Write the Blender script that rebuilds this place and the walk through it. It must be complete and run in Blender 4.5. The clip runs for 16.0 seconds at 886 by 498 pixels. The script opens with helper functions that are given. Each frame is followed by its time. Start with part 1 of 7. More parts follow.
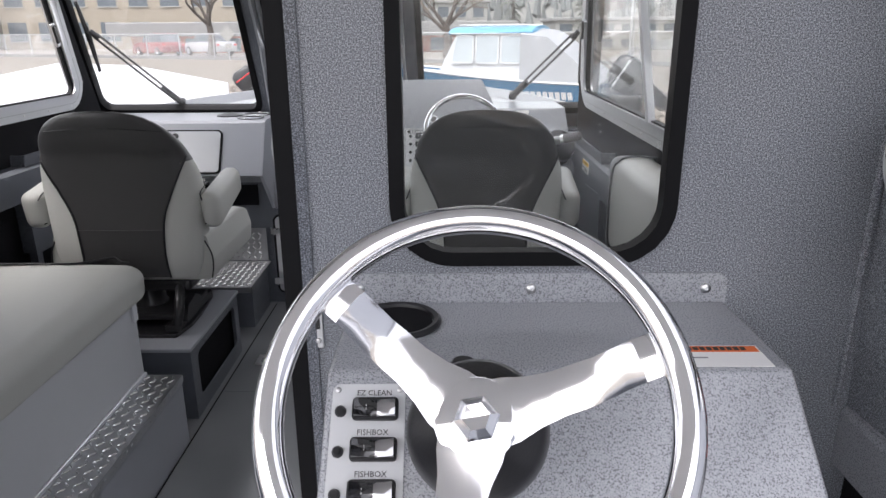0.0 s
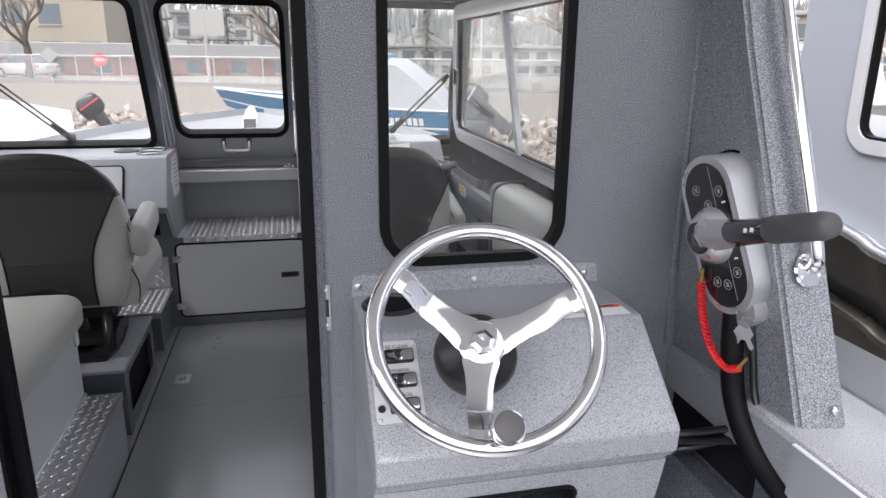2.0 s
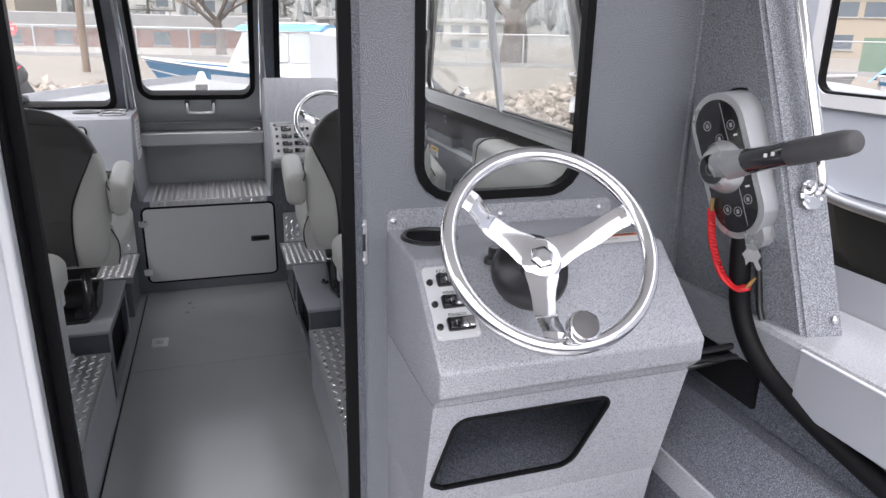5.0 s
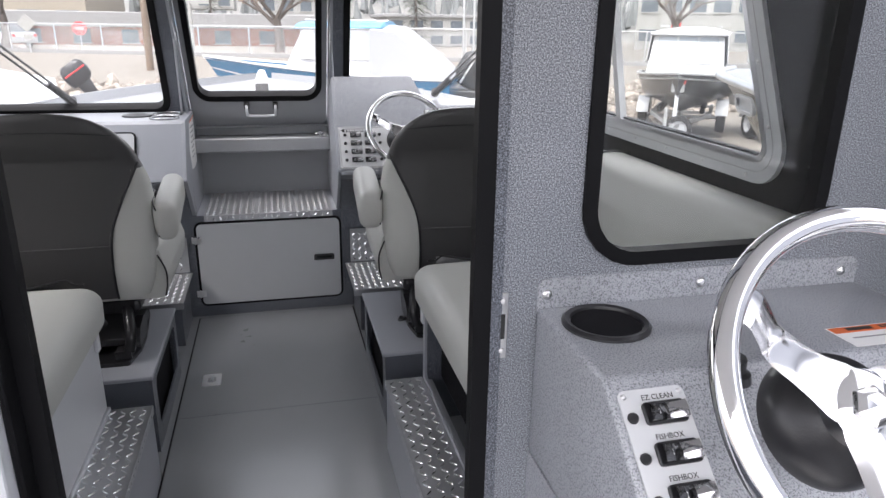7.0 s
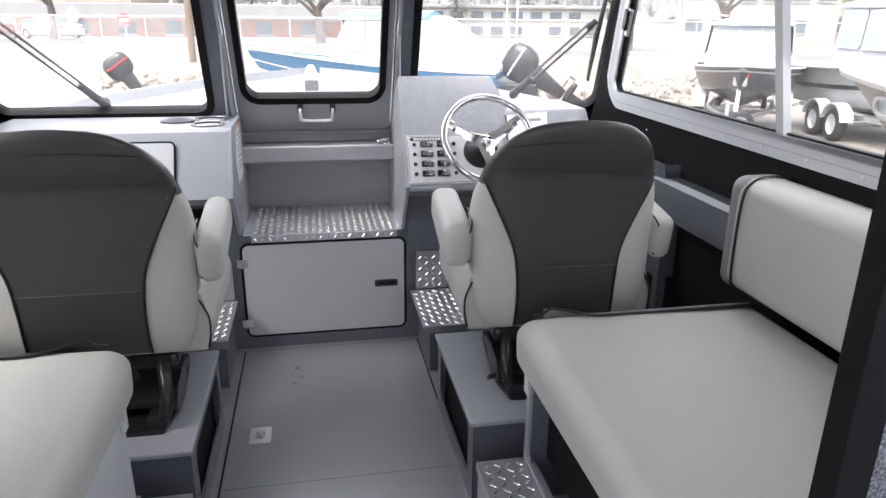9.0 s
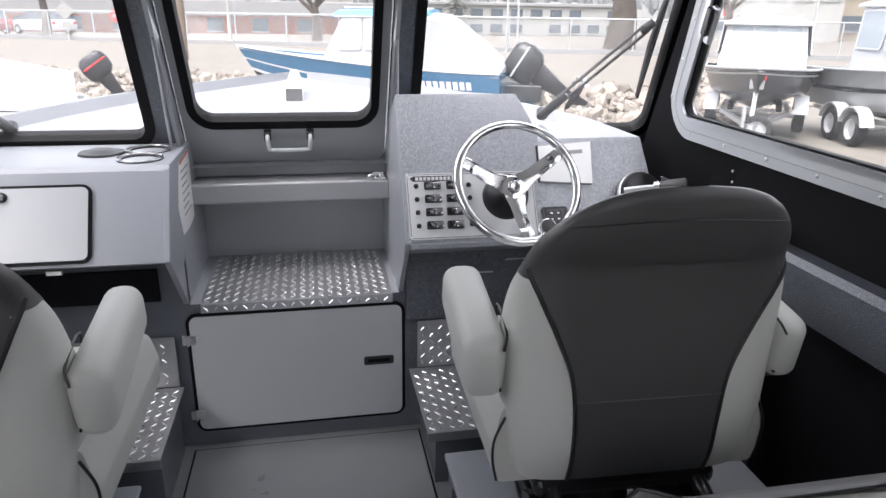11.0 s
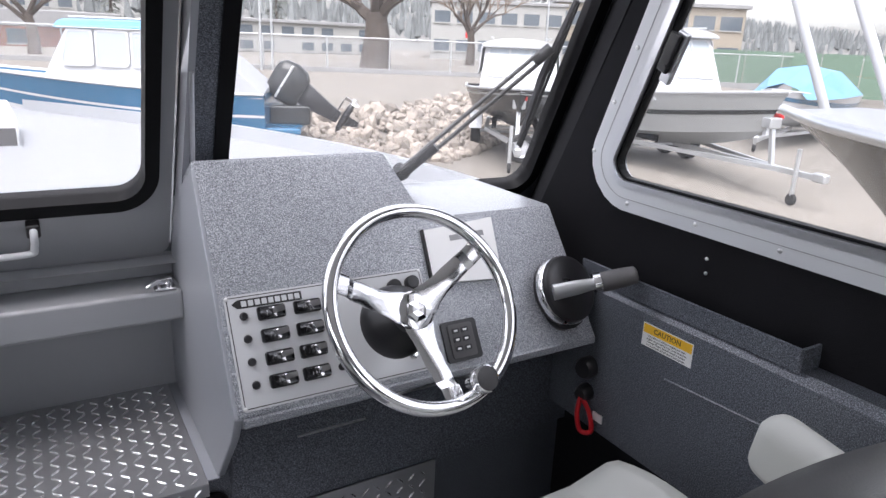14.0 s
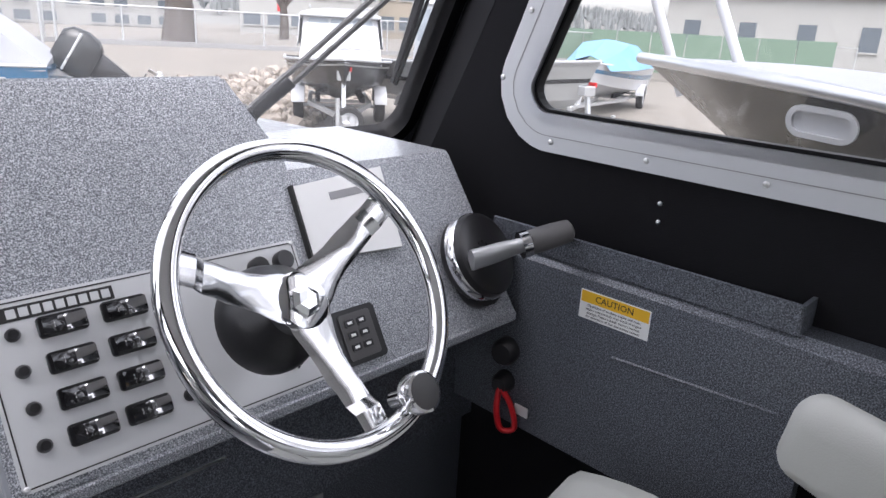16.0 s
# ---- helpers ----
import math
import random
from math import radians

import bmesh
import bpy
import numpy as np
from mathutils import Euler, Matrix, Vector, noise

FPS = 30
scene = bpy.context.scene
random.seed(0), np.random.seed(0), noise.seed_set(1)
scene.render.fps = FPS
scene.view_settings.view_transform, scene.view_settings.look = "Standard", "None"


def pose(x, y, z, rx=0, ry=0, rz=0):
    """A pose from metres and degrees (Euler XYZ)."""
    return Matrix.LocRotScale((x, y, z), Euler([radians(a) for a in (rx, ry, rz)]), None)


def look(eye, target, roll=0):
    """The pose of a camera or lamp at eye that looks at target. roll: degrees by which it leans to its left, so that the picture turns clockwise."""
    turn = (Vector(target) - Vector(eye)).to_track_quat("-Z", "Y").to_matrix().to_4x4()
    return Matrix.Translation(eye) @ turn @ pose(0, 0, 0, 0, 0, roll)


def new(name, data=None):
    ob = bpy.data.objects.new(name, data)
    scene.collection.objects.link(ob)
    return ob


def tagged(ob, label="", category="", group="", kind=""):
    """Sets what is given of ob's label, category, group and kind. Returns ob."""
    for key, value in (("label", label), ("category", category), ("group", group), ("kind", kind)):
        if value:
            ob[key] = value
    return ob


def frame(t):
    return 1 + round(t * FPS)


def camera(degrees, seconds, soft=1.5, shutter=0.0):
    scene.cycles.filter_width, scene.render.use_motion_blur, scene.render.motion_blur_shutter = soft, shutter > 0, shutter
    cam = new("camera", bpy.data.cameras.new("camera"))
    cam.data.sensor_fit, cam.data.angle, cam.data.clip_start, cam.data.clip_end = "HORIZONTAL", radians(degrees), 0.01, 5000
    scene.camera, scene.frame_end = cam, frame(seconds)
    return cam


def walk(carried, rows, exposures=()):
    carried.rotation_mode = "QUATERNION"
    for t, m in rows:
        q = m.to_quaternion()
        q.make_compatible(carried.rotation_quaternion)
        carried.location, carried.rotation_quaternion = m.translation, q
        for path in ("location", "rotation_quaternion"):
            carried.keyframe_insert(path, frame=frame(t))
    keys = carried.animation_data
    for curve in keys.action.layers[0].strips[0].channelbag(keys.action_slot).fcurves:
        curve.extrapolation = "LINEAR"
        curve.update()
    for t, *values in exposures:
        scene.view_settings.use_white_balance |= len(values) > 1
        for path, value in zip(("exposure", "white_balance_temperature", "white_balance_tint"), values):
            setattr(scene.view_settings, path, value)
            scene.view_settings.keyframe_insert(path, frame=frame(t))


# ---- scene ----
cam = camera(66.5, 16.0)
PATH = [
    (0, (0.527, 0.462, 1.328), (0.516, 2.366, 0.717), -0.3),
    (0.5, (0.527, 0.366, 1.365), (0.678, 2.275, 0.789), 0.2),
    (1, (0.466, 0.256, 1.424), (0.72, 2.159, 0.863), 0.2),
    (1.5, (0.382, 0.172, 1.439), (0.725, 2.065, 0.892), 0.3),
    (2, (0.289, 0.066, 1.427), (0.712, 1.942, 0.88), 0.6),
    (2.5, (0.247, -0.032, 1.407), (0.762, 1.823, 0.864), 0.9),
    (3, (0.224, -0.086, 1.365), (0.798, 1.748, 0.81), 1.0),
    (3.2, (0.217, -0.102, 1.35), (0.81, 1.725, 0.792), 1.1),
    (5.3, (0.056, 0.095, 1.36), (0.66, 1.9, 0.745), 1.2),
    (5.5, (0.046, 0.142, 1.358), (0.637, 1.952, 0.744), 1.2),
    (6, (0.037, 0.291, 1.36), (0.603, 2.106, 0.741), 1.1),
    (6.5, (0.056, 0.437, 1.345), (0.578, 2.264, 0.722), 0.9),
    (7, (0.057, 0.541, 1.332), (0.516, 2.386, 0.711), 0.8),
    (7.5, (0.046, 0.651, 1.317), (0.455, 2.508, 0.696), 0.8),
    (8, (0.001, 0.804, 1.324), (0.387, 2.66, 0.686), 0.9),
    (8.5, (-0.039, 0.923, 1.326), (0.325, 2.78, 0.677), 0.9),
    (9, (-0.018, 1.036, 1.332), (0.338, 2.895, 0.686), 0.6),
    (9.2, (0.007, 1.097, 1.331), (0.358, 2.956, 0.684), 0.6),
    (11.3, (0.101, 1.803, 1.343), (0.464, 3.658, 0.69), 0.9),
    (11.5, (0.133, 1.849, 1.355), (0.477, 3.709, 0.706), 0.7),
    (12, (0.13, 1.996, 1.359), (0.484, 3.856, 0.716), 0.8),
    (12.5, (0.154, 2.175, 1.376), (0.623, 4.016, 0.751), 1.2),
    (13, (0.175, 2.281, 1.35), (0.818, 4.075, 0.745), 1.5),
    (13.5, (0.132, 2.395, 1.342), (0.953, 4.12, 0.748), 2.0),
    (14, (0.085, 2.531, 1.337), (1.084, 4.161, 0.748), 2.5),
    (14.5, (0.079, 2.604, 1.326), (1.234, 4.128, 0.74), 2.8),
    (15, (0.125, 2.695, 1.301), (1.376, 4.135, 0.699), 3.0),
    (15.5, (0.188, 2.818, 1.274), (1.508, 4.187, 0.656), 3.0),
    (16, (0.202, 2.871, 1.197), (1.586, 4.173, 0.572), 3.3),
]
walk(cam, [(t, look(eye, target, roll)) for t, eye, target, roll in PATH], exposures=[(0, 1.8, 6500, 16), (3, 1.85, 6500, 16), (6, 2.05, 6500, 16), (7.5, 2.25, 6500, 16), (9, 2.55, 6500, 16), (11.5, 2.1, 6400, 16), (12.5, 1.98, 6350, 17), (16, 1.95, 6300, 18)])

# ---- light: overcast daylight ----
world = bpy.data.worlds.new("overcast_sky")
scene.world = world
world.use_nodes = True
wn, wl = world.node_tree.nodes, world.node_tree.links
sky = wn.new("ShaderNodeTexSky")
sky.sky_type = "NISHITA"
sky.sun_disc = False
sky.sun_elevation, sky.sun_rotation = radians(62), radians(212)
sky.dust_density, sky.air_density = 3.0, 1.2
grey = wn.new("ShaderNodeHueSaturation")
grey.inputs["Saturation"].default_value = 0.22
wl.new(sky.outputs[0], grey.inputs["Color"])
wl.new(grey.outputs[0], wn["Background"].inputs["Color"])
wn["Background"].inputs["Strength"].default_value = 0.12
sun = new("sun", bpy.data.lights.new("sun", "SUN"))
sun.data.energy, sun.data.angle, sun.data.color = 1.35, radians(60), (1.0, 0.97, 0.93)
sun.matrix_world = look((-5, -2.5, 18), (0, 2, 0))
# added fill lamps just inside the windows, on top of the sky's light
def window_fill(name, at, to, w, h, power):
    lamp = new(name, bpy.data.lights.new(name, "AREA"))
    lamp.data.shape, lamp.data.size, lamp.data.size_y, lamp.data.energy = "RECTANGLE", w, h, power
    lamp.data.color = (0.98, 0.99, 1.0)
    lamp.matrix_world = look(at, to)


window_fill("side_fill", (1.075, 2.66, 1.33), (0.2, 2.66, 0.75), 1.35, 0.5, 0.33)
window_fill("side_fill", (-1.075, 2.66, 1.33), (-0.2, 2.66, 0.75), 1.35, 0.5, 0.33)

window_fill("windshield_fill", (0, 3.62, 1.42), (0, 2.75, 0.3), 2.0, 0.5, 1.0)

# ---- materials ----
def material(name, base, rough=0.5, metal=0.0, var=0.12, scale=6.0, fine=90.0, bump=0.1, coat=0.0, spec=0.5):
    """A plain surface with stains at a large scale and grain at a small one."""
    m = bpy.data.materials.new(name)
    m.use_nodes = True
    n, l = m.node_tree.nodes, m.node_tree.links
    p = n["Principled BSDF"]
    p.inputs["Metallic"].default_value = metal
    p.inputs["Coat Weight"].default_value = coat
    p.inputs["Specular IOR Level"].default_value = spec
    tc = n.new("ShaderNodeTexCoord")
    big, small = n.new("ShaderNodeTexNoise"), n.new("ShaderNodeTexNoise")
    big.inputs["Scale"].default_value, small.inputs["Scale"].default_value = scale, fine
    big.inputs["Detail"].default_value = 5
    for t in (big, small):
        l.new(tc.outputs["Object"], t.inputs["Vector"])
    mix = n.new("ShaderNodeMix")
    mix.data_type = "RGBA"
    mix.inputs["A"].default_value = (*[c * (1 - var) for c in base], 1)
    mix.inputs["B"].default_value = (*[min(1, c * (1 + var)) for c in base], 1)
    l.new(big.outputs["Fac"], mix.inputs["Factor"])
    l.new(mix.outputs["Result"], p.inputs["Base Color"])
    r = n.new("ShaderNodeMapRange")
    r.inputs["To Min"].default_value, r.inputs["To Max"].default_value = max(0.02, rough * 0.8), min(1, rough * 1.2)
    l.new(big.outputs["Fac"], r.inputs["Value"])
    l.new(r.outputs["Result"], p.inputs["Roughness"])
    if bump:
        b = n.new("ShaderNodeBump")
        b.inputs["Strength"].default_value, b.inputs["Distance"].default_value = bump, 0.002
        l.new(small.outputs["Fac"], b.inputs["Height"])
        l.new(b.outputs["Normal"], p.inputs["Normal"])
    return m


def speckled(name, dark, light, rough=0.45, grain=470.0, bump=0.35, coat=0.35, coat_rough=0.08):
    """Multi-fleck grey marine paint: dark base, lighter flecks, pebbled relief."""
    m = material(name, dark, rough, var=0.1, scale=3.0, bump=0, coat=coat)
    n, l = m.node_tree.nodes, m.node_tree.links
    p = n["Principled BSDF"]
    p.inputs["Coat Roughness"].default_value = coat_rough
    tc = n.new("ShaderNodeTexCoord")
    fleck = n.new("ShaderNodeTexNoise")
    fleck.inputs["Scale"].default_value, fleck.inputs["Detail"].default_value = grain, 1.6
    fleck.inputs["Roughness"].default_value = 0.6
    l.new(tc.outputs["Object"], fleck.inputs["Vector"])
    ramp = n.new("ShaderNodeValToRGB")
    e = ramp.color_ramp.elements
    e[0].position, e[0].color = 0.36, (*[c * 0.45 for c in dark], 1)
    e[1].position, e[1].color = 0.66, (*light, 1)
    low, mid = e.new(0.47), e.new(0.56)
    low.color = (*dark, 1)
    mid.color = (*[a * 0.62 + b * 0.38 for a, b in zip(dark, light)], 1)
    l.new(fleck.outputs["Fac"], ramp.inputs["Fac"])
    patch = n.new("ShaderNodeTexNoise")
    patch.inputs["Scale"].default_value = 2.2
    l.new(tc.outputs["Object"], patch.inputs["Vector"])
    tone = n.new("ShaderNodeMapRange")
    tone.inputs["To Min"].default_value, tone.inputs["To Max"].default_value = 0.85, 1.12
    l.new(patch.outputs["Fac"], tone.inputs["Value"])
    mul = n.new("ShaderNodeVectorMath")
    mul.operation = "SCALE"
    l.new(ramp.outputs["Color"], mul.inputs[0])
    l.new(tone.outputs["Result"], mul.inputs["Scale"])
    l.new(mul.outputs["Vector"], p.inputs["Base Color"])
    b = n.new("ShaderNodeBump")
    b.inputs["Strength"].default_value, b.inputs["Distance"].default_value = bump, 0.0015
    l.new(fleck.outputs["Fac"], b.inputs["Height"])
    l.new(b.outputs["Normal"], p.inputs["Normal"])
    return m


def random_tint(m, spread=0.25):
    """Lets alike pieces differ a little in tone, object by object."""
    n, l = m.node_tree.nodes, m.node_tree.links
    p = n["Principled BSDF"]
    src = p.inputs["Base Color"].links[0].from_socket
    info = n.new("ShaderNodeObjectInfo")
    r = n.new("ShaderNodeMapRange")
    r.inputs["To Min"].default_value, r.inputs["To Max"].default_value = 1 - spread, 1 + spread
    l.new(info.outputs["Random"], r.inputs["Value"])
    mul = n.new("ShaderNodeVectorMath")
    mul.operation = "SCALE"
    l.new(src, mul.inputs[0])
    l.new(r.outputs["Result"], mul.inputs["Scale"])
    l.new(mul.outputs["Vector"], p.inputs["Base Color"])
    return m


def island_tint(m, spread=0.35):
    n, l = m.node_tree.nodes, m.node_tree.links
    p = n["Principled BSDF"]
    src = p.inputs["Base Color"].links[0].from_socket
    geo = n.new("ShaderNodeNewGeometry")
    r = n.new("ShaderNodeMapRange")
    r.inputs["To Min"].default_value, r.inputs["To Max"].default_value = 1 - spread, 1 + spread
    l.new(geo.outputs["Random Per Island"], r.inputs["Value"])
    mul = n.new("ShaderNodeVectorMath")
    mul.operation = "SCALE"
    l.new(src, mul.inputs[0])
    l.new(r.outputs["Result"], mul.inputs["Scale"])
    l.new(mul.outputs["Vector"], p.inputs["Base Color"])
    return m


def glass_mat(name, tint=(0.975, 0.985, 0.98), shine=1.0):
    """A thin pane: clear, with a mirror film whose strength follows the Fresnel law."""
    m = bpy.data.materials.new(name)
    m.use_nodes = True
    n, l = m.node_tree.nodes, m.node_tree.links
    n.remove(n["Principled BSDF"])
    clear, gloss, mix, fres = n.new("ShaderNodeBsdfTransparent"), n.new("ShaderNodeBsdfGlossy"), n.new("ShaderNodeMixShader"), n.new("ShaderNodeLayerWeight")
    clear.inputs["Color"].default_value = (*tint, 1)
    gloss.inputs["Roughness"].default_value = 0.0
    power, ramp = n.new("ShaderNodeMath"), n.new("ShaderNodeMapRange")
    power.operation = "POWER"
    power.inputs[1].default_value = 5.0
    l.new(fres.outputs["Facing"], power.inputs[0])
    ramp.inputs["To Min"].default_value, ramp.inputs["To Max"].default_value = 0.03 * shine, 0.8
    l.new(power.outputs[0], ramp.inputs["Value"])
    l.new(ramp.outputs["Result"], mix.inputs["Fac"])
    l.new(clear.outputs[0], mix.inputs[1])
    l.new(gloss.outputs[0], mix.inputs[2])
    # Faint translucent film that hazes the view through the pane.
    film, veiled = n.new("ShaderNodeBsdfTranslucent"), n.new("ShaderNodeMixShader")
    film.inputs["Color"].default_value = (0.9, 0.9, 0.9, 1)
    veiled.inputs["Fac"].default_value = 0.018
    l.new(mix.outputs[0], veiled.inputs[1])
    l.new(film.outputs[0], veiled.inputs[2])
    l.new(veiled.outputs[0], n["Material Output"].inputs["Surface"])
    return m


PAINT = speckled("speckled_grey_paint", (0.165, 0.177, 0.20), (0.43, 0.45, 0.485), rough=0.4, grain=520.0, bump=0.4)
PAINT_LIGHT = speckled("light_speckled_grey_paint", (0.345, 0.358, 0.385), (0.425, 0.438, 0.465), rough=0.33, bump=0.12, coat=0.9, coat_rough=0.2)
PAINT_FINE = material("smooth_grey_paint", (0.33, 0.345, 0.375), 0.38, var=0.08, scale=4, bump=0.06)
# Dark version of PAINT; on cockpit sides, pocket and door edge it paints shade.
PAINT_DARK = speckled("dark_and_shaded_speckled_paint", (0.078, 0.087, 0.105), (0.26, 0.28, 0.32), rough=0.38)
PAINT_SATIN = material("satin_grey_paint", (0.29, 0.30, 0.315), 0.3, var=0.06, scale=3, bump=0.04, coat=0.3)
# Same paint as PAINT, lightened to stand for light the dash lacks.
DASH_LIT = speckled("dash_brightened_speckled_paint", (0.255, 0.27, 0.30), (0.70, 0.725, 0.765), rough=0.3, grain=560.0, bump=0.35, coat=0.6, coat_rough=0.15)
# Underside of the unseen roof, whitened to bounce more light into the cabin.
HEADLINER = material("bounce_white_roof_lining", (0.84, 0.84, 0.83), 0.6, var=0.03, bump=0.05)
DECK = material("pale_grey_deck_paint", (0.50, 0.515, 0.54), 0.4, var=0.08, scale=2, bump=0.05)
# Bright metal that stands for the highlight on black switch caps.
CAP_HIGHLIGHT = material("switch_cap_highlight_metal", (0.42, 0.42, 0.43), 0.1, metal=1.0, var=0.1, bump=0)
# Polished lugs, made brighter than the plate for the light they catch.
LUG = material("polished_lug_brightened", (0.95, 0.95, 0.96), 0.24, metal=0.8, var=0.08, bump=0)
FLOOR = material("grey_deck_paint", (0.195, 0.203, 0.215), 0.3, var=0.14, scale=2.5, fine=300, bump=0.1, coat=1.0)
FLOOR.node_tree.nodes["Principled BSDF"].inputs["Coat Roughness"].default_value = 0.17
DOOR_PAINT = material("light_grey_hatch_plastic", (0.50, 0.515, 0.53), 0.35, var=0.05, scale=3, bump=0.05)
VINYL = material("light_grey_vinyl", (0.50, 0.505, 0.475), 0.48, var=0.06, scale=5, fine=500, bump=0.2)
VINYL_DARK = material("charcoal_vinyl", (0.055, 0.054, 0.055), 0.32, var=0.08, scale=5, fine=500, bump=0.25)
PIPING = material("black_piping", (0.012, 0.012, 0.014), 0.4, bump=0)
RUBBER = material("black_rubber_gasket", (0.007, 0.007, 0.008), 0.5, var=0.2, scale=20, bump=0.1, spec=0.12)
BLACK = material("black_plastic", (0.016, 0.016, 0.018), 0.3, var=0.2, scale=15, fine=400, bump=0.08)
# Black foam; also used as sheets that paint the dark of openings.
MATT_BLACK = material("black_foam_and_recess_dark", (0.012, 0.012, 0.014), 0.95, var=0.3, scale=12, fine=700, bump=0.6, spec=0.15)
CHROME = material("polished_stainless_steel", (0.86, 0.86, 0.87), 0.06, metal=1.0, var=0.03, scale=8, bump=0)
SPOKE = material("buffed_stainless_steel", (0.84, 0.84, 0.85), 0.13, metal=1.0, var=0.06, scale=30, bump=0)
STEEL = material("stainless_screw_steel", (0.82, 0.82, 0.82), 0.3, metal=1.0, var=0.1, bump=0)
ALU = material("brushed_aluminium", (0.62, 0.63, 0.65), 0.33, metal=1.0, var=0.08, scale=5, fine=200, bump=0.1)
ALU_PAINT = material("silver_grey_powder_coat", (0.60, 0.615, 0.635), 0.36, var=0.05, scale=4, bump=0.08)
TREAD = material("diamond_plate_aluminium", (0.45, 0.46, 0.475), 0.36, metal=0.75, var=0.15, scale=9, fine=150, bump=0.15)
WHITE = material("white_gelcoat", (0.78, 0.78, 0.78), 0.3, var=0.04, scale=2, bump=0.03)
LIGHT_DOOR = material("pale_grey_door_paint", (0.50, 0.51, 0.54), 0.3, var=0.04, scale=2, bump=0.03)
SILVER = material("satin_silver_plastic", (0.62, 0.63, 0.64), 0.28, metal=0.6, var=0.03, bump=0.03)
GREY_PLASTIC = material("warm_grey_rubber_grip", (0.09, 0.088, 0.09), 0.6, var=0.1, fine=400, bump=0.15)
PANEL = material("white_laminate_panel", (0.62, 0.63, 0.64), 0.3, var=0.03, bump=0.02)
PAPER = material("white_paper", (0.86, 0.86, 0.85), 0.3, var=0.04, bump=0.02)
ORANGE = material("orange_print", (0.75, 0.16, 0.04), 0.5, var=0.03, bump=0)
YELLOW = material("yellow_print", (0.85, 0.5, 0.03), 0.5, var=0.03, bump=0)
INK = material("black_print", (0.02, 0.02, 0.02), 0.5, bump=0)
GREY_INK = material("grey_print", (0.3, 0.3, 0.31), 0.5, bump=0)
RED = material("red_plastic", (0.6, 0.015, 0.02), 0.35, bump=0)
BRASS = material("dull_brass_clip", (0.5, 0.33, 0.12), 0.35, metal=1.0, bump=0)
GLASS = glass_mat("clear_window_glass")
PALE_GLASS = material("pale_reflecting_window", (0.36, 0.40, 0.43), 0.12, var=0.12, scale=1.2, bump=0)
GREY_VINYL = material("mid_grey_vinyl", (0.24, 0.24, 0.245), 0.5, var=0.06, scale=5, fine=500, bump=0.2)
GLOSS = material("glossy_black_switch_cap", (0.02, 0.02, 0.022), 0.08, var=0.1, bump=0, coat=1.0)

# ---- mesh helpers ----
def part(name, bm, mat, parent=None, label="", smooth=None):
    """Links a bmesh as one mesh object, under a thing or a part when one is given."""
    bmesh.ops.recalc_face_normals(bm, faces=bm.faces)
    me = bpy.data.meshes.new(name)
    bm.to_mesh(me)
    bm.free()
    for m in (mat if isinstance(mat, (list, tuple)) else [mat]):
        me.materials.append(m)
    if smooth is not None:
        me.shade_smooth()
        if smooth < 180:
            me.set_sharp_from_angle(angle=radians(smooth))
    ob = new(name, me)
    if parent:
        ob.parent = parent
    if label:
        ob["label"] = label
    return ob


def thing(name, label, category, group="", at=(0, 0, 0), kind=""):
    e = new(name)
    e.location = at
    e.empty_display_size = 0.05
    return tagged(e, label, category, group, kind)


def settle(parent):
    """Keeps the parts where they were built when their base is not at the origin."""
    bpy.context.view_layer.update()
    inv = parent.matrix_basis.inverted()
    for c in parent.children:
        c.matrix_parent_inverse = inv


def box(bm, x0, x1, y0, y1, z0, z1, bevel=0.0, seg=2, m=None):
    r = bmesh.ops.create_cube(bm, size=1)
    vs = r["verts"]
    for v in vs:
        v.co = Vector(((x0 + x1) / 2 + v.co.x * (x1 - x0), (y0 + y1) / 2 + v.co.y * (y1 - y0), (z0 + z1) / 2 + v.co.z * (z1 - z0)))
    if bevel:
        es = list({e for v in vs for e in v.link_edges})
        out = bmesh.ops.bevel(bm, geom=es, offset=bevel, segments=seg, affect="EDGES", profile=0.5)
        vs = list({v for f in out["faces"] for v in f.verts} | {v for v in vs if v.is_valid})
    if m is not None:
        bmesh.ops.transform(bm, matrix=m, verts=vs)
    return vs


def boxed(x0, x1, y0, y1, z0, z1, bevel=0.0, seg=2, m=None):
    bm = bmesh.new()
    box(bm, x0, x1, y0, y1, z0, z1, bevel, seg, m)
    return bm


def prism(profile, axis, a, b, bevel=0.0, seg=2, bm=None):
    """A closed outline drawn out from a to b. axis x: outline in (y, z); y: in (x, z); z: in (x, y)."""
    bm = bm or bmesh.new()
    put = {"x": lambda u, v, w: (w, u, v), "y": lambda u, v, w: (u, w, v), "z": lambda u, v, w: (u, v, w)}[axis]
    lo = [bm.verts.new(put(u, v, a)) for u, v in profile]
    hi = [bm.verts.new(put(u, v, b)) for u, v in profile]
    k = len(profile)
    fs = [bm.faces.new(lo), bm.faces.new(hi[::-1])]
    fs += [bm.faces.new((lo[i], hi[i], hi[(i + 1) % k], lo[(i + 1) % k])) for i in range(k)]
    if bevel:
        es = list({e for f in fs for e in f.edges})
        bmesh.ops.bevel(bm, geom=es, offset=bevel, segments=seg, affect="EDGES", profile=0.5, clamp_overlap=True)
    return bm


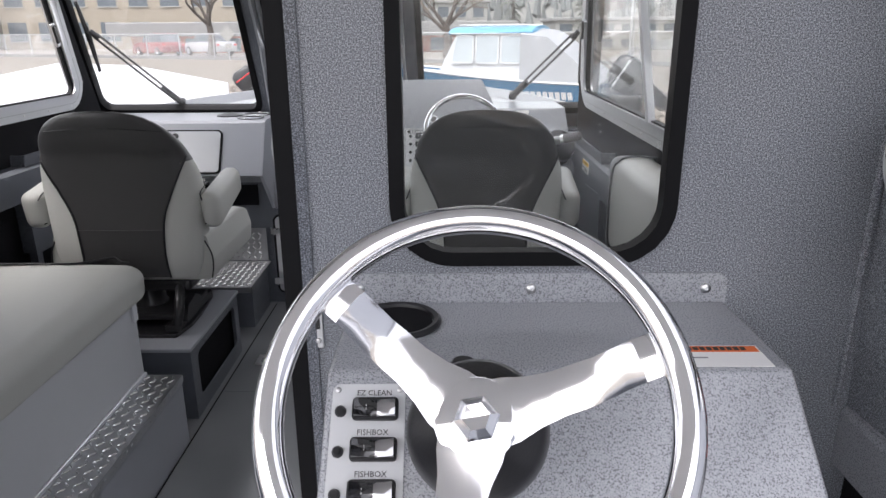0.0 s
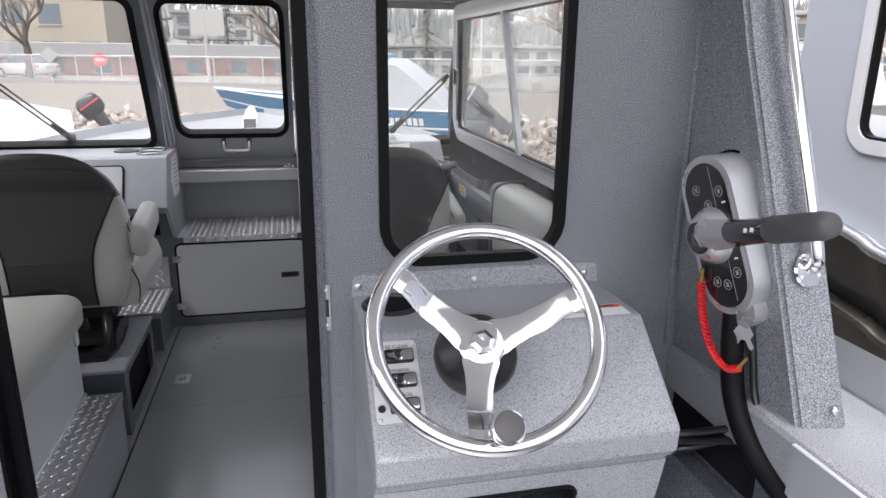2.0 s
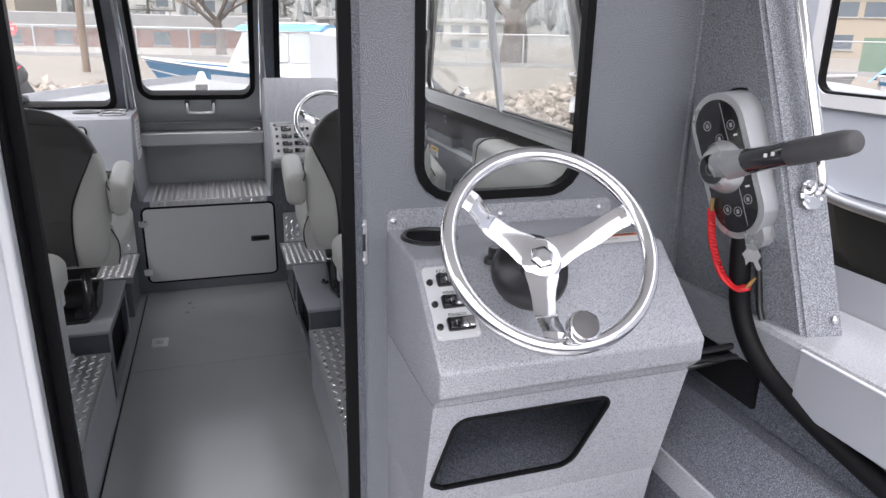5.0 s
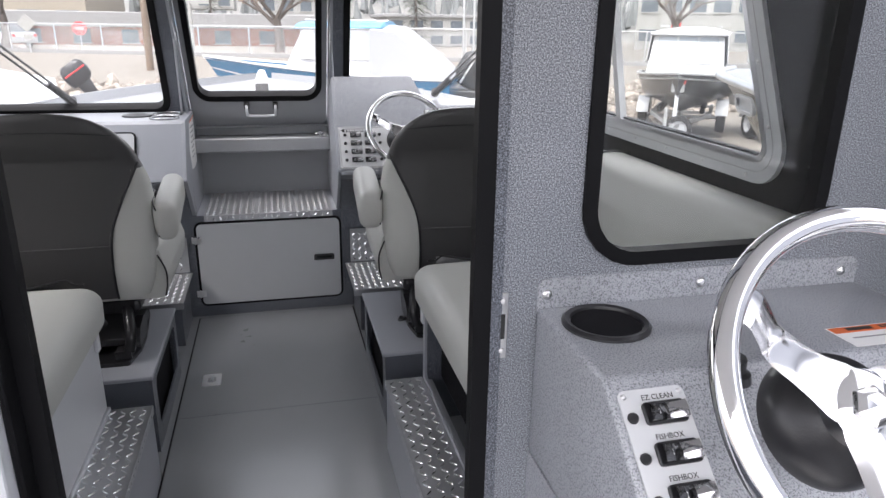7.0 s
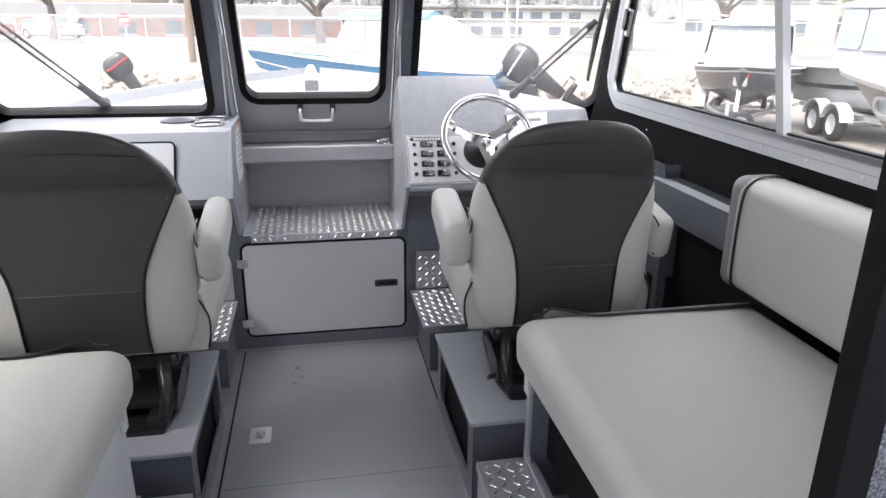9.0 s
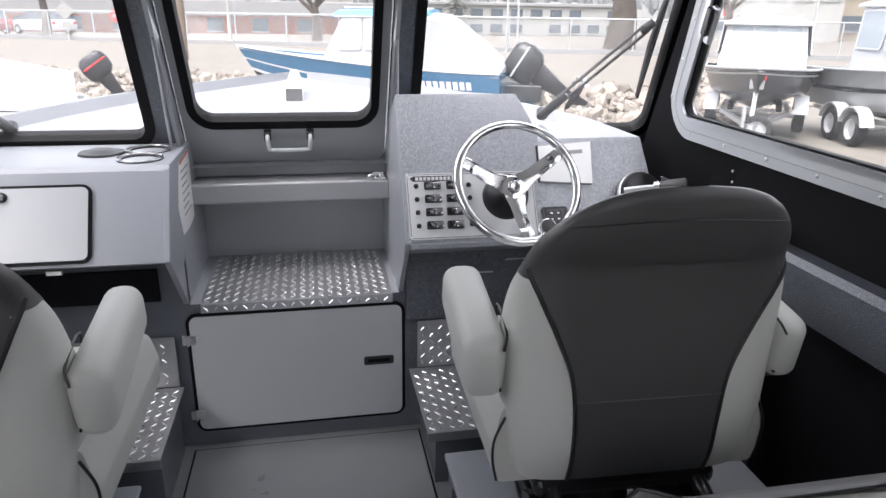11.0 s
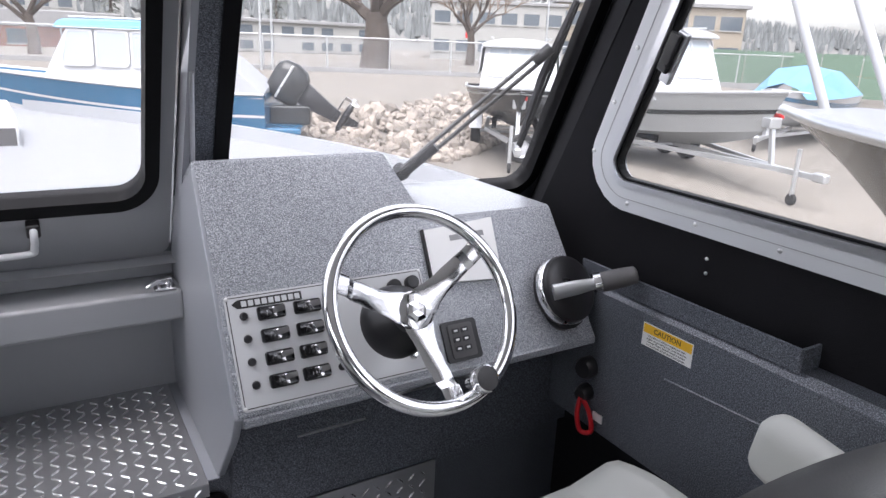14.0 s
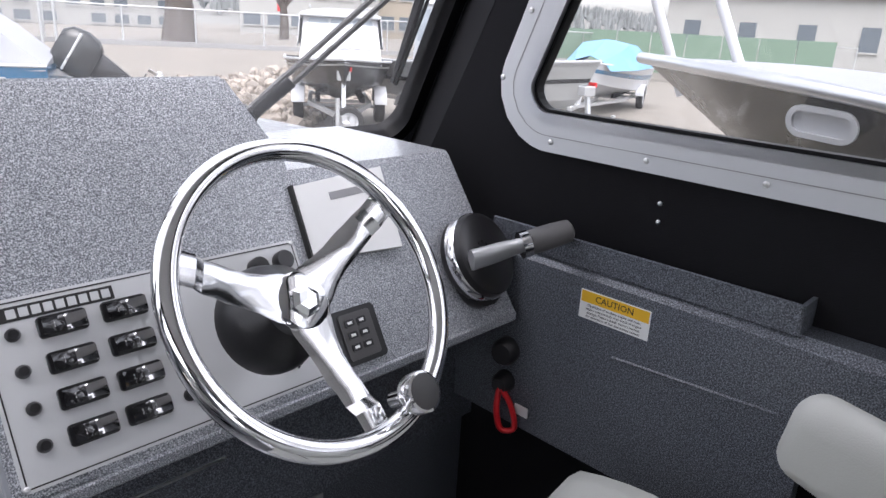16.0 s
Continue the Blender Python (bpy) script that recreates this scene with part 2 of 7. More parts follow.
def rounded(points, radius, n=6):
    """An outline with its corners rounded off."""
    out, k = [], len(points)
    for i in range(k):
        p, q, r = (Vector(points[j % k]) for j in (i - 1, i, i + 1))
        rad = radius[i] if isinstance(radius, (list, tuple)) else radius
        if rad <= 0:
            out.append(tuple(q))
            continue
        a, b = (p - q).normalized(), (r - q).normalized()
        half = a.angle(b) / 2
        d = min(rad / math.tan(half), (p - q).length * 0.49, (r - q).length * 0.49)
        s, e = q + a * d, q + b * d
        c = q + (a + b).normalized() * math.hypot(d, d * math.tan(half))
        s0, e0 = s - c, e - c
        for j in range(n + 1):
            t = j / n
            v = s0.lerp(e0, t)
            out.append(tuple(c + v.normalized() * (s0.length * (1 - t) + e0.length * t)))
    return out


def rect(u0, u1, v0, v1, r=0.0, n=6):
    pts = [(u0, v0), (u1, v0), (u1, v1), (u0, v1)]
    return rounded(pts, r, n) if r else pts


def inset(points, d):
    """The outline moved inwards by d (points counter-clockwise)."""
    out, k = [], len(points)
    area = sum(points[i][0] * points[(i + 1) % k][1] - points[(i + 1) % k][0] * points[i][1] for i in range(k))
    s = 1 if area > 0 else -1
    for i in range(k):
        p, q, r = (Vector(points[j % k]) for j in (i - 1, i, i + 1))
        a, b = (q - p), (r - q)
        if a.length < 1e-9:
            a = b
        if b.length < 1e-9:
            b = a
        n1, n2 = Vector((-a.y, a.x)).normalized() * s, Vector((-b.y, b.x)).normalized() * s
        n = (n1 + n2)
        n = n.normalized() / max(0.35, math.cos(n1.angle(n2) / 2)) if n.length > 1e-6 else n1
        out.append(tuple(q + n * d))
    return out


def plate(outer, holes, to3d, thick, bm=None):
    """A flat plate with holes, of the given thickness vector."""
    own = bmesh.new()
    edges = []
    for loop in (outer, *holes):
        vs = [own.verts.new((u, v, 0)) for u, v in loop]
        edges += [own.edges.new((vs[i], vs[(i + 1) % len(vs)])) for i in range(len(vs))]
    bmesh.ops.triangle_fill(own, edges=edges, use_beauty=True, use_dissolve=False, normal=(0, 0, 1))
    faces = list(own.faces)
    back = bmesh.ops.extrude_face_region(own, geom=faces)["geom"]
    far = [g for g in back if isinstance(g, bmesh.types.BMVert)]
    near = [v for v in own.verts if v not in set(far)]
    t = Vector(thick)
    for v in near:
        v.co = Vector(to3d(v.co.x, v.co.y))
    for v in far:
        v.co = Vector(to3d(v.co.x, v.co.y)) + t
    bmesh.ops.recalc_face_normals(own, faces=own.faces)
    if bm is None:
        return own
    me = bpy.data.meshes.new("tmp")
    own.to_mesh(me)
    own.free()
    bm.from_mesh(me)
    bpy.data.meshes.remove(me)
    return bm


def ring_strip(outer, inner, to3d, thick):
    """A frame between two outlines with as many points each."""
    bm = bmesh.new()
    t = Vector(thick)
    loops = [[bm.verts.new(Vector(to3d(u, v)) + o) for u, v in pts] for pts, o in ((outer, Vector()), (inner, Vector()), (inner, t), (outer, t))]
    k = len(outer)
    for a in range(4):
        p, q = loops[a], loops[(a + 1) % 4]
        for i in range(k):
            bm.faces.new((p[i], p[(i + 1) % k], q[(i + 1) % k], q[i]))
    return bm


def smooth_path(pts, n=8):
    """A rounded line through the points (Catmull-Rom)."""
    P = [Vector(p) for p in pts]
    P = [P[0] * 2 - P[1]] + P + [P[-1] * 2 - P[-2]]
    out = []
    for i in range(1, len(P) - 2):
        a, b, c, d = P[i - 1:i + 3]
        for j in range(n):
            t = j / n
            out.append(0.5 * ((2 * b) + (c - a) * t + (2 * a - 5 * b + 4 * c - d) * t * t + (3 * b - a - 3 * c + d) * t ** 3))
    return out + [P[-2]]


def tube(pts, r, sides=10, closed=False, bm=None, flat=1.0):
    """A round bar along a line; r may be a list of radii."""
    bm = bm or bmesh.new()
    P = [Vector(p) for p in pts]
    k = len(P)
    rs = r if isinstance(r, (list, tuple)) else [r] * k
    rings, up = [], None
    for i in range(k):
        d = (P[(i + 1) % k] - P[i - 1]) if closed else (P[min(i + 1, k - 1)] - P[max(i - 1, 0)])
        d.normalize()
        if up is None:
            up = d.orthogonal().normalized()
        up = (up - d * up.dot(d)).normalized()
        side = d.cross(up)
        rings.append([bm.verts.new(P[i] + (up * math.cos(a) * flat + side * math.sin(a)) * rs[i]) for a in (2 * math.pi * j / sides for j in range(sides))])
    for i in range(k if closed else k - 1):
        a, b = rings[i], rings[(i + 1) % k]
        for j in range(sides):
            bm.faces.new((a[j], a[(j + 1) % sides], b[(j + 1) % sides], b[j]))
    if not closed:
        bm.faces.new(rings[0][::-1])
        bm.faces.new(rings[-1])
    return bm


def torus(R, r, m, n=64, sides=12):
    bm = bmesh.new()
    tube([(R * math.cos(2 * math.pi * i / n), R * math.sin(2 * math.pi * i / n), 0) for i in range(n)], r, sides, True, bm)
    bmesh.ops.transform(bm, matrix=m, verts=bm.verts)
    return bm


def lathe(profile, m, n=24, bm=None):
    """A turned shape about z: outline of (radius, height)."""
    bm = bm or bmesh.new()
    made, rings = [], []
    for r, h in profile:
        if r < 1e-6:
            rings.append([bm.verts.new((0, 0, h))])
        else:
            rings.append([bm.verts.new((r * math.cos(2 * math.pi * i / n), r * math.sin(2 * math.pi * i / n), h)) for i in range(n)])
        made += rings[-1]
    for a, b in zip(rings, rings[1:]):
        for i in range(n):
            f = [a[i % len(a)], a[(i + 1) % len(a)], b[(i + 1) % len(b)], b[i % len(b)]]
            f = list(dict.fromkeys(f))
            if len(f) > 2:
                bm.faces.new(f)
    bmesh.ops.transform(bm, matrix=m, verts=made)
    return bm


def frame_of(origin, normal, up=(0, 0, 1)):
    """A pose with z along the normal and y as near to up as can be."""
    z = Vector(normal).normalized()
    x = Vector(up).cross(z).normalized()
    y = z.cross(x)
    m = Matrix((x, y, z)).transposed().to_4x4()
    m.translation = origin
    return m


def screw(parent, at, normal, r=0.006, name="screw"):
    bm = lathe([(0, 0.0), (r, 0.0), (r * 0.95, r * 0.35), (r * 0.55, r * 0.6), (r * 0.25, r * 0.62), (r * 0.2, r * 0.4), (0, r * 0.4)], frame_of(at, normal), 10)
    return part(name, bm, STEEL, parent, smooth=50)


def lettering(text, size, m, mat, parent, name="lettering", depth=0.0004, align="CENTER"):
    """Raised letters in the built-in font, turned into a mesh."""
    cu = bpy.data.curves.new(name, "FONT")
    cu.body, cu.size, cu.extrude, cu.align_x, cu.align_y, cu.resolution_u = text, size, depth, align, "CENTER", 2
    tmp = new(name, cu)
    bpy.context.view_layer.update()
    me = bpy.data.meshes.new_from_object(tmp.evaluated_get(bpy.context.evaluated_depsgraph_get()))
    bpy.data.objects.remove(tmp)
    bpy.data.curves.remove(cu)
    me.transform(m)
    me.materials.clear()
    me.materials.append(mat)
    ob = new(name, me)
    ob.parent = parent
    return ob


def lugs(name, parent, origin, ux, uy, w, h, pitch=0.03, label=""):
    """The raised lozenges of diamond plate on a rectangle w by h: alternate rows lean to either side."""
    bm = bmesh.new()
    o, ux, uy = Vector(origin), Vector(ux).normalized(), Vector(uy).normalized()
    n = ux.cross(uy)
    a, b, t = pitch * 0.42, pitch * 0.095, 0.0024
    i = 0
    v = pitch * 0.4
    while v < h - pitch * 0.3:
        j = 0
        u = pitch * 0.4
        while u < w - pitch * 0.3:
            s = 1 if (i + j) % 2 else -1
            d = (ux + uy * s).normalized()
            e = n.cross(d)
            c = o + ux * u + uy * v
            base = [bm.verts.new(c + d * a * p + e * b * q - n * 0.0003) for p, q in ((1, 0), (0.35, 1), (-0.35, 1), (-1, 0), (-0.35, -1), (0.35, -1))]
            top = [bm.verts.new(c + d * a * p * 0.62 + n * t) for p in (1, -1)]
            for k in range(6):
                tri = [base[k], base[(k + 1) % 6]]
                ends = [0 if k in (0, 5) else 1 if k in (2, 3) else None]
                if ends[0] is not None:
                    bm.faces.new(tri + [top[ends[0]]])
                elif k == 1:
                    bm.faces.new((base[1], base[2], top[1], top[0]))
                else:
                    bm.faces.new((base[4], base[5], top[0], top[1]))
            u += pitch * 0.93
            j += 1
        v += pitch * 0.80
        i += 1
    ob = part(name, bm, LUG, parent, label)
    ob["kind"] = "stuff"
    return ob

# ---- the boat's shell ----
YB = 1.35            # after face of the cabin's rear bulkhead
YH = 3.715           # face of the forward bulkhead with the hatch


def shield(u, v):
    """A point of the raked windshield."""
    return (u, 4.0 - 0.6 * (v - 0.97), v)


SH = Vector((0, 1, 0.6)).normalized()   # outward normal of the windshield


def structure(ob, label, category):
    return tagged(ob, label, category, kind="structure")


floor = structure(part("floor", boxed(-1.2, 1.2, -1.7, 3.74, -0.03, 0), FLOOR), "worn grey painted aluminium deck of the cabin and cockpit", "floor")
# centre hatch of the deck, slightly proud, with a thin joint round it
part("deck_panel", boxed(-0.345, 0.375, 1.5, 3.68, 0.0005, 0.004, 0.0015, 1), FLOOR, floor, "removable deck panel")
for x0, x1, y0, y1 in ((-0.351, -0.3455, 1.5, 3.684), (0.3755, 0.381, 1.5, 3.684), (-0.345, 0.375, 3.6805, 3.684), (-0.345, 0.375, 2.785, 2.7875)):
    part("deck_joint", boxed(x0, x1, y0, y1, 0.0006, 0.0044 if y1 - y0 < 0.003 else 0.0022), PAINT_DARK if y1 - y0 < 0.003 else RUBBER, floor, "dark deck joint")
for y in (1.75, 2.05, 2.45, 2.75, 3.05, 3.4, 3.6):
    for x in (-0.36, 0.39):
        screw(floor, (x, y + (0.02 if x > 0 else 0), 0.001), (0, 0, 1), 0.009)

# rear bulkhead: doorway and window
door_hole = rect(-0.257, 0.322, 0.02, 1.88, 0.06)
win_hole = rect(0.465, 0.822, 1.035, 1.67, 0.07)
wall_aft = structure(part("wall_aft", plate(rect(-1.19, 1.19, 0, 1.98), [door_hole, win_hole], lambda u, v: (u, YB, v), (0, 0.022, 0)), PAINT),
                     "speckled grey painted cabin bulkhead with doorway and window", "wall")
doorway = structure(part("door_1", ring_strip(inset(door_hole, -0.003), inset(door_hole, 0.022), lambda u, v: (u, YB - 0.006, v), (0, 0.02, 0)), RUBBER),
                    "black rubber seal round the open cabin doorway", "door frame")
# Dark band painted for the shade on the wall's rounded edge.
part("edge_shade", ring_strip(inset(door_hole, -0.019), inset(door_hole, -0.0035), lambda u, v: (u, YB - 0.005, v), (0, 0.005, 0)), PAINT_DARK, doorway, "dark band for the shaded edge of the opening")
o2 = inset(win_hole, -0.015)
window_1 = structure(part("window_1", ring_strip(o2, inset(win_hole, 0.005), lambda u, v: (u, YB - 0.007, v), (0, 0.024, 0)), RUBBER, smooth=30),
                     "black framed rounded window in the cabin bulkhead", "window")
g = part("pane", plate(inset(win_hole, 0.003), [], lambda u, v: (u, YB + 0.018, v), (0, 0.006, 0)), GLASS, window_1, "clear glass pane")
g.visible_shadow = False

# sides of the cabin; the upper part leans inwards
def side_x(z):
    return 1.19 - 0.12 * (z - 0.83)


SIDE_OUT = rounded([(1.78, 0.99), (3.70, 1.005), (3.375, 1.66), (1.985, 1.66)], [0.09, 0.1, 0.09, 0.09], 8)
SIDE_IN = inset(SIDE_OUT, 0.052)
for s, tag, no in ((1, "wall_starboard", 2), (-1, "wall_port", 3)):
    up = lambda u, v, s=s: (s * side_x(v), u, v)
    w = structure(part(tag, plate([(1.395, 0.80), (3.90, 0.80), (3.895, 0.87), (3.255, 1.9), (1.395, 1.9)], [inset(SIDE_OUT, 0.03)], up, (s * 0.03, 0, 0)), MATT_BLACK),
                  "cabin side lined with black foam above the ledge", "wall")
    bm = bmesh.new()
    ends = [[Vector((s * (side_x(z) + o[0]), 4.582 - 0.6 * z - 0.17 + o[1], z)) for o in ((0.001, 0.0), (0.112, 0.168), (0.13, 0.168), (0.031, 0.0))] for z in (0.80, 1.2, 1.6, 1.9)]
    vr = [[bm.verts.new(p) for p in r] for r in ends]
    for a, b in zip(vr, vr[1:]):
        for i in range(4):
            bm.faces.new((a[i], a[(i + 1) % 4], b[(i + 1) % 4], b[i]))
    bmesh.ops.recalc_face_normals(bm, faces=bm.faces)
    part("corner_post", bm, MATT_BLACK, w, "dark corner post beside the windshield")
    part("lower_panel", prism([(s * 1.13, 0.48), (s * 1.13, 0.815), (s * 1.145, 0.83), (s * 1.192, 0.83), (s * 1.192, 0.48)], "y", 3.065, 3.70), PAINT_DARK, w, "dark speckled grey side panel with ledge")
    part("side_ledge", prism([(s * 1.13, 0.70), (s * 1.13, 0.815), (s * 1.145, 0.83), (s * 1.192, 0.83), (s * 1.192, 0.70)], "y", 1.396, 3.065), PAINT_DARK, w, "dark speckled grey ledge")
    part("panel_post", boxed(min(s * 1.128, s * 1.16), max(s * 1.128, s * 1.16), 3.05, 3.085, 0.0, 0.70), PAINT_DARK, w, "grey upright")
    part("shelf_lip", prism([(s * 1.135, 0.8305), (s * 1.128, 0.875), (s * 1.133, 0.876), (s * 1.142, 0.8305)], "y", 3.09, 3.62), PAINT_DARK, w, "folded lip of the side tray")
    part("lip_end", boxed(min(s * 1.134, s * 1.188), max(s * 1.134, s * 1.188), 3.088, 3.094, 0.831, 0.874), PAINT_DARK, w)
    part("panel_crease", tube([(s * 1.1295, y, 0.70 + 0.06 * (3.29 - y)) for y in (3.35, 3.25, 3.15, 3.09)], 0.003, 6), PAINT_DARK, w)
    # Black sheet that stands for the dark of the side well.
    part("well_dark", boxed(min(s * 1.193, s * 1.22), max(s * 1.193, s * 1.22), 1.396, 3.735, 0.0, 0.80), MATT_BLACK, w, "black sheet darkening the side well")
    win = structure(part(f"window_{no}", ring_strip(SIDE_OUT, SIDE_IN, lambda u, v, s=s: (s * (side_x(v) - 0.003), u, v), (-s * 0.012, 0, 0)), ALU_PAINT, smooth=40),
                    "sliding side window in a wide silver aluminium frame with screws", "window")
    rim = inset(SIDE_OUT, 0.049)
    part("inner_rail", ring_strip(rim, inset(SIDE_OUT, 0.065), lambda u, v, s=s: (s * (side_x(v) - 0.016), u, v), (s * 0.04, 0, 0)), ALU, win, "bare aluminium glazing rail", smooth=40)
    part("groove", ring_strip(inset(SIDE_OUT, 0.027), inset(SIDE_OUT, 0.0285), lambda u, v, s=s: (s * (side_x(v) - 0.0152), u, v), (-s * 0.0006, 0, 0)), GREY_INK, win)
    part("seal", ring_strip(inset(SIDE_OUT, 0.0645), inset(SIDE_OUT, 0.071), lambda u, v, s=s: (s * (side_x(v) - 0.006), u, v), (s * 0.02, 0, 0)), RUBBER, win, "black glazing seal")
    g = part("pane", plate(inset(SIDE_OUT, 0.063), [], lambda u, v, s=s: (s * (side_x(v) + 0.004), u, v), (s * 0.005, 0, 0)), GLASS, win, "clear glass pane")
    g.visible_shadow = False
    bm = prism([(2.555, 1.05), (2.585, 1.05), (2.648, 1.61), (2.618, 1.61)], "x", 0, 0.022)
    for v in bm.verts:
        v.co.x = s * (side_x(v.co.z) - 0.016 + v.co.x)
    part("mullion", bm, ALU_PAINT, win, "sliding sash stile")
    def along(a, b, n):
        return [(a[0] + (b[0] - a[0]) * i / n, a[1] + (b[1] - a[1]) * i / n) for i in range(n + 1)]
    spots = along((1.93, 1.008), (3.53, 1.022), 9) + along((3.634, 1.12), (3.40, 1.56), 4) + along((1.86, 1.13), (2.0, 1.55), 3)
    for u, v in spots:
        screw(win, (s * (side_x(v) - 0.015), u, v), (-s, 0, -0.12), 0.005)
    for z in (0.955, 0.925):
        screw(w, (s * (side_x(z) - 0.001), 3.33, z), (-s, 0, 0), 0.004)
    # small sash latch near the forward stile
    lm = frame_of((s * (side_x(1.32) - 0.02), 3.415, 1.325), (-s, 0, -0.1))
    lat = part("sash_latch", boxed(-0.012, 0.012, -0.05, 0.05, 0, 0.012, 0.003, 2, lm @ pose(0, 0, 0, 0, 0, -25 * s)), ALU, win, "aluminium sash latch")
    part("latch_tab", boxed(-0.02, 0.004, -0.03, 0.045, 0.012, 0.022, 0.003, 2, lm @ pose(0, 0, 0, 0, 0, -25 * s)), BLACK, lat)

# windshield: two fixed lights and the bow door between them
HP = rounded([(-1.268, 0.94), (-0.43, 0.94), (-0.41, 1.675), (-1.178, 1.675)], 0.06, 7)
HS = rounded([(0.405, 0.94), (1.268, 0.94), (1.178, 1.675), (0.39, 1.675)], 0.06, 7)
HD = rounded([(-0.335, 0.868), (0.315, 0.868), (0.315, 1.74), (-0.335, 1.74)], 0.03, 4)
wall_fore = structure(part("wall_fore", plate([(-1.305, 0.82), (1.305, 0.82), (1.20, 1.92), (-1.20, 1.92)], [HP, HS, HD], shield, SH * 0.035), PAINT_DARK),
                      "dark grey windshield frame raked over the bow deck", "wall")
for no, hole in ((4, HP), (5, HS)):
    win = structure(part(f"window_{no}", ring_strip(inset(hole, -0.014), inset(hole, 0.016), lambda u, v: Vector(shield(u, v)) - SH * 0.006, SH * 0.05), RUBBER, smooth=30),
                    "fixed windshield light in a black rubber seal", "window")
    g = part("pane", plate(inset(hole, 0.01), [], lambda u, v: Vector(shield(u, v)) + SH * 0.02, SH * 0.005), GLASS, win, "clear glass pane")
    g.visible_shadow = False
DG = rounded([(-0.295, 1.008), (0.272, 1.008), (0.272, 1.675), (-0.295, 1.675)], 0.065, 8)
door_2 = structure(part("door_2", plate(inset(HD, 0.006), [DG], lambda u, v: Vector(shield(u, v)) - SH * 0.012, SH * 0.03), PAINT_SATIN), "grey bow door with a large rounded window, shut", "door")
part("window_seal", ring_strip(inset(DG, -0.012), inset(DG, 0.014), lambda u, v: Vector(shield(u, v)) - SH * 0.02, SH * 0.045), RUBBER, door_2, "black rubber seal", smooth=30)
g = part("pane", plate(inset(DG, 0.008), [], lambda u, v: Vector(shield(u, v)) + SH * 0.006, SH * 0.005), GLASS, door_2, "clear glass pane")
g.visible_shadow = False
hp = lambda x, z, o: Vector(shield(x, z)) - SH * (0.012 + o)
h = part("grab_handle", tube(smooth_path([hp(-0.073, 0.984, 0.004), hp(-0.073, 0.978, 0.03), hp(-0.071, 0.955, 0.036), hp(-0.058, 0.941, 0.036), hp(0.047, 0.941, 0.036), hp(0.060, 0.955, 0.036), hp(0.062, 0.978, 0.03), hp(0.062, 0.984, 0.004)], 5), 0.0068, 12), ALU_PAINT, door_2, "satin metal grab handle", smooth=60)
for x in (-0.073, 0.062):
    part("handle_foot", boxed(-0.012, 0.012, -0.016, 0.016, 0, 0.022, 0.004, 2, frame_of(hp(x, 0.977, 0.0), -SH)), BLACK, h, "black handle foot")
# folded door posts beside the bow door
for x0, x1 in ((-0.43, -0.338), (0.318, 0.402)):
    sgn = 1 if x0 > 0 else -1
    xe = x0 if x0 > 0 else x1
    part("door_post", plate(rect(min(xe, xe + sgn * 0.012), max(xe, xe + sgn * 0.012), 0.9, 1.82), [], lambda u, v: Vector(shield(u, v)) - SH * 0.055, SH * 0.055), PAINT_FINE, wall_fore, "folded grey door post")
    # Bright rod added to draw the highlight along the door frame's edge.
    part("edge_highlight_rod", tube([Vector(shield(xe + sgn * 0.03, 0.94)) - SH * 0.06, Vector(shield(xe + sgn * 0.005, 1.30)) - SH * 0.06], 0.0045, 8), ALU, wall_fore, "thin bright rod for the door frame's edge highlight", smooth=60)
# draught strip under the corner where windshield meets the side
# Unseen roof, carried out over the rear helm to shade the bulkhead.
ceiling = structure(part("ceiling", boxed(-1.13, 1.13, 0.15, 3.56, 1.9, 1.96, 0.01, 2), HEADLINER), "unseen white cabin roof with a shading overhang aft", "ceiling")

# forward bulkhead, step to the bow door
prof = [(-1.19, 0.0), (1.19, 0.0), (1.19, 0.63), (0.322, 0.63), (0.322, 0.497), (-0.322, 0.497), (-0.322, 0.63), (-1.19, 0.63)]
hatch_hole = rounded([(-0.335, 0.058), (0.332, 0.058), (0.332, 0.466), (-0.335, 0.466)], 0.03, 5)
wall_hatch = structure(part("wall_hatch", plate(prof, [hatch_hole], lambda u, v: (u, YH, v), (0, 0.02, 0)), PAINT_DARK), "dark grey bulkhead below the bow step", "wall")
step = structure(part("step", boxed(-0.322, 0.322, 3.716, 4.17, 0.478, 0.4975, 0.002, 1), PAINT_FINE), "step to the bow door covered in diamond plate", "step")
part("tread_plate", boxed(-0.288, 0.296, 3.702, 4.148, 0.498, 0.501, 0.001, 1), TREAD, step, "diamond plate tread")
part("tread_nosing", boxed(-0.288, 0.296, 3.702, 3.705, 0.472, 0.498), TREAD, step)
lugs("step_tread", step, (-0.286, 3.71, 0.501), (1, 0, 0), (0, 1, 0), 0.58, 0.435, 0.031)
lugs("nosing_tread", step, (-0.286, 3.702, 0.472), (1, 0, 0), (0, 0, 1), 0.58, 0.027, 0.031)
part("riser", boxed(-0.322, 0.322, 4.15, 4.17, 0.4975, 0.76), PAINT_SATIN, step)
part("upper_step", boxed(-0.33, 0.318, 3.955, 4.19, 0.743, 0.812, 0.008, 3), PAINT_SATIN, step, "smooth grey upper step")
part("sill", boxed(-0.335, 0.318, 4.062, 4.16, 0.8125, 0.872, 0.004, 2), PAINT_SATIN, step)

# locker door in the bulkhead
locker = thing("locker_door", "light grey shut locker hatch with black seal below the step", "hatch", at=(0, YH, 0.06))
part("seal", ring_strip(inset(hatch_hole, -0.004), inset(hatch_hole, 0.009), lambda u, v: (u, YH - 0.008, v), (0, 0.012, 0)), RUBBER, locker, "black rubber seal")
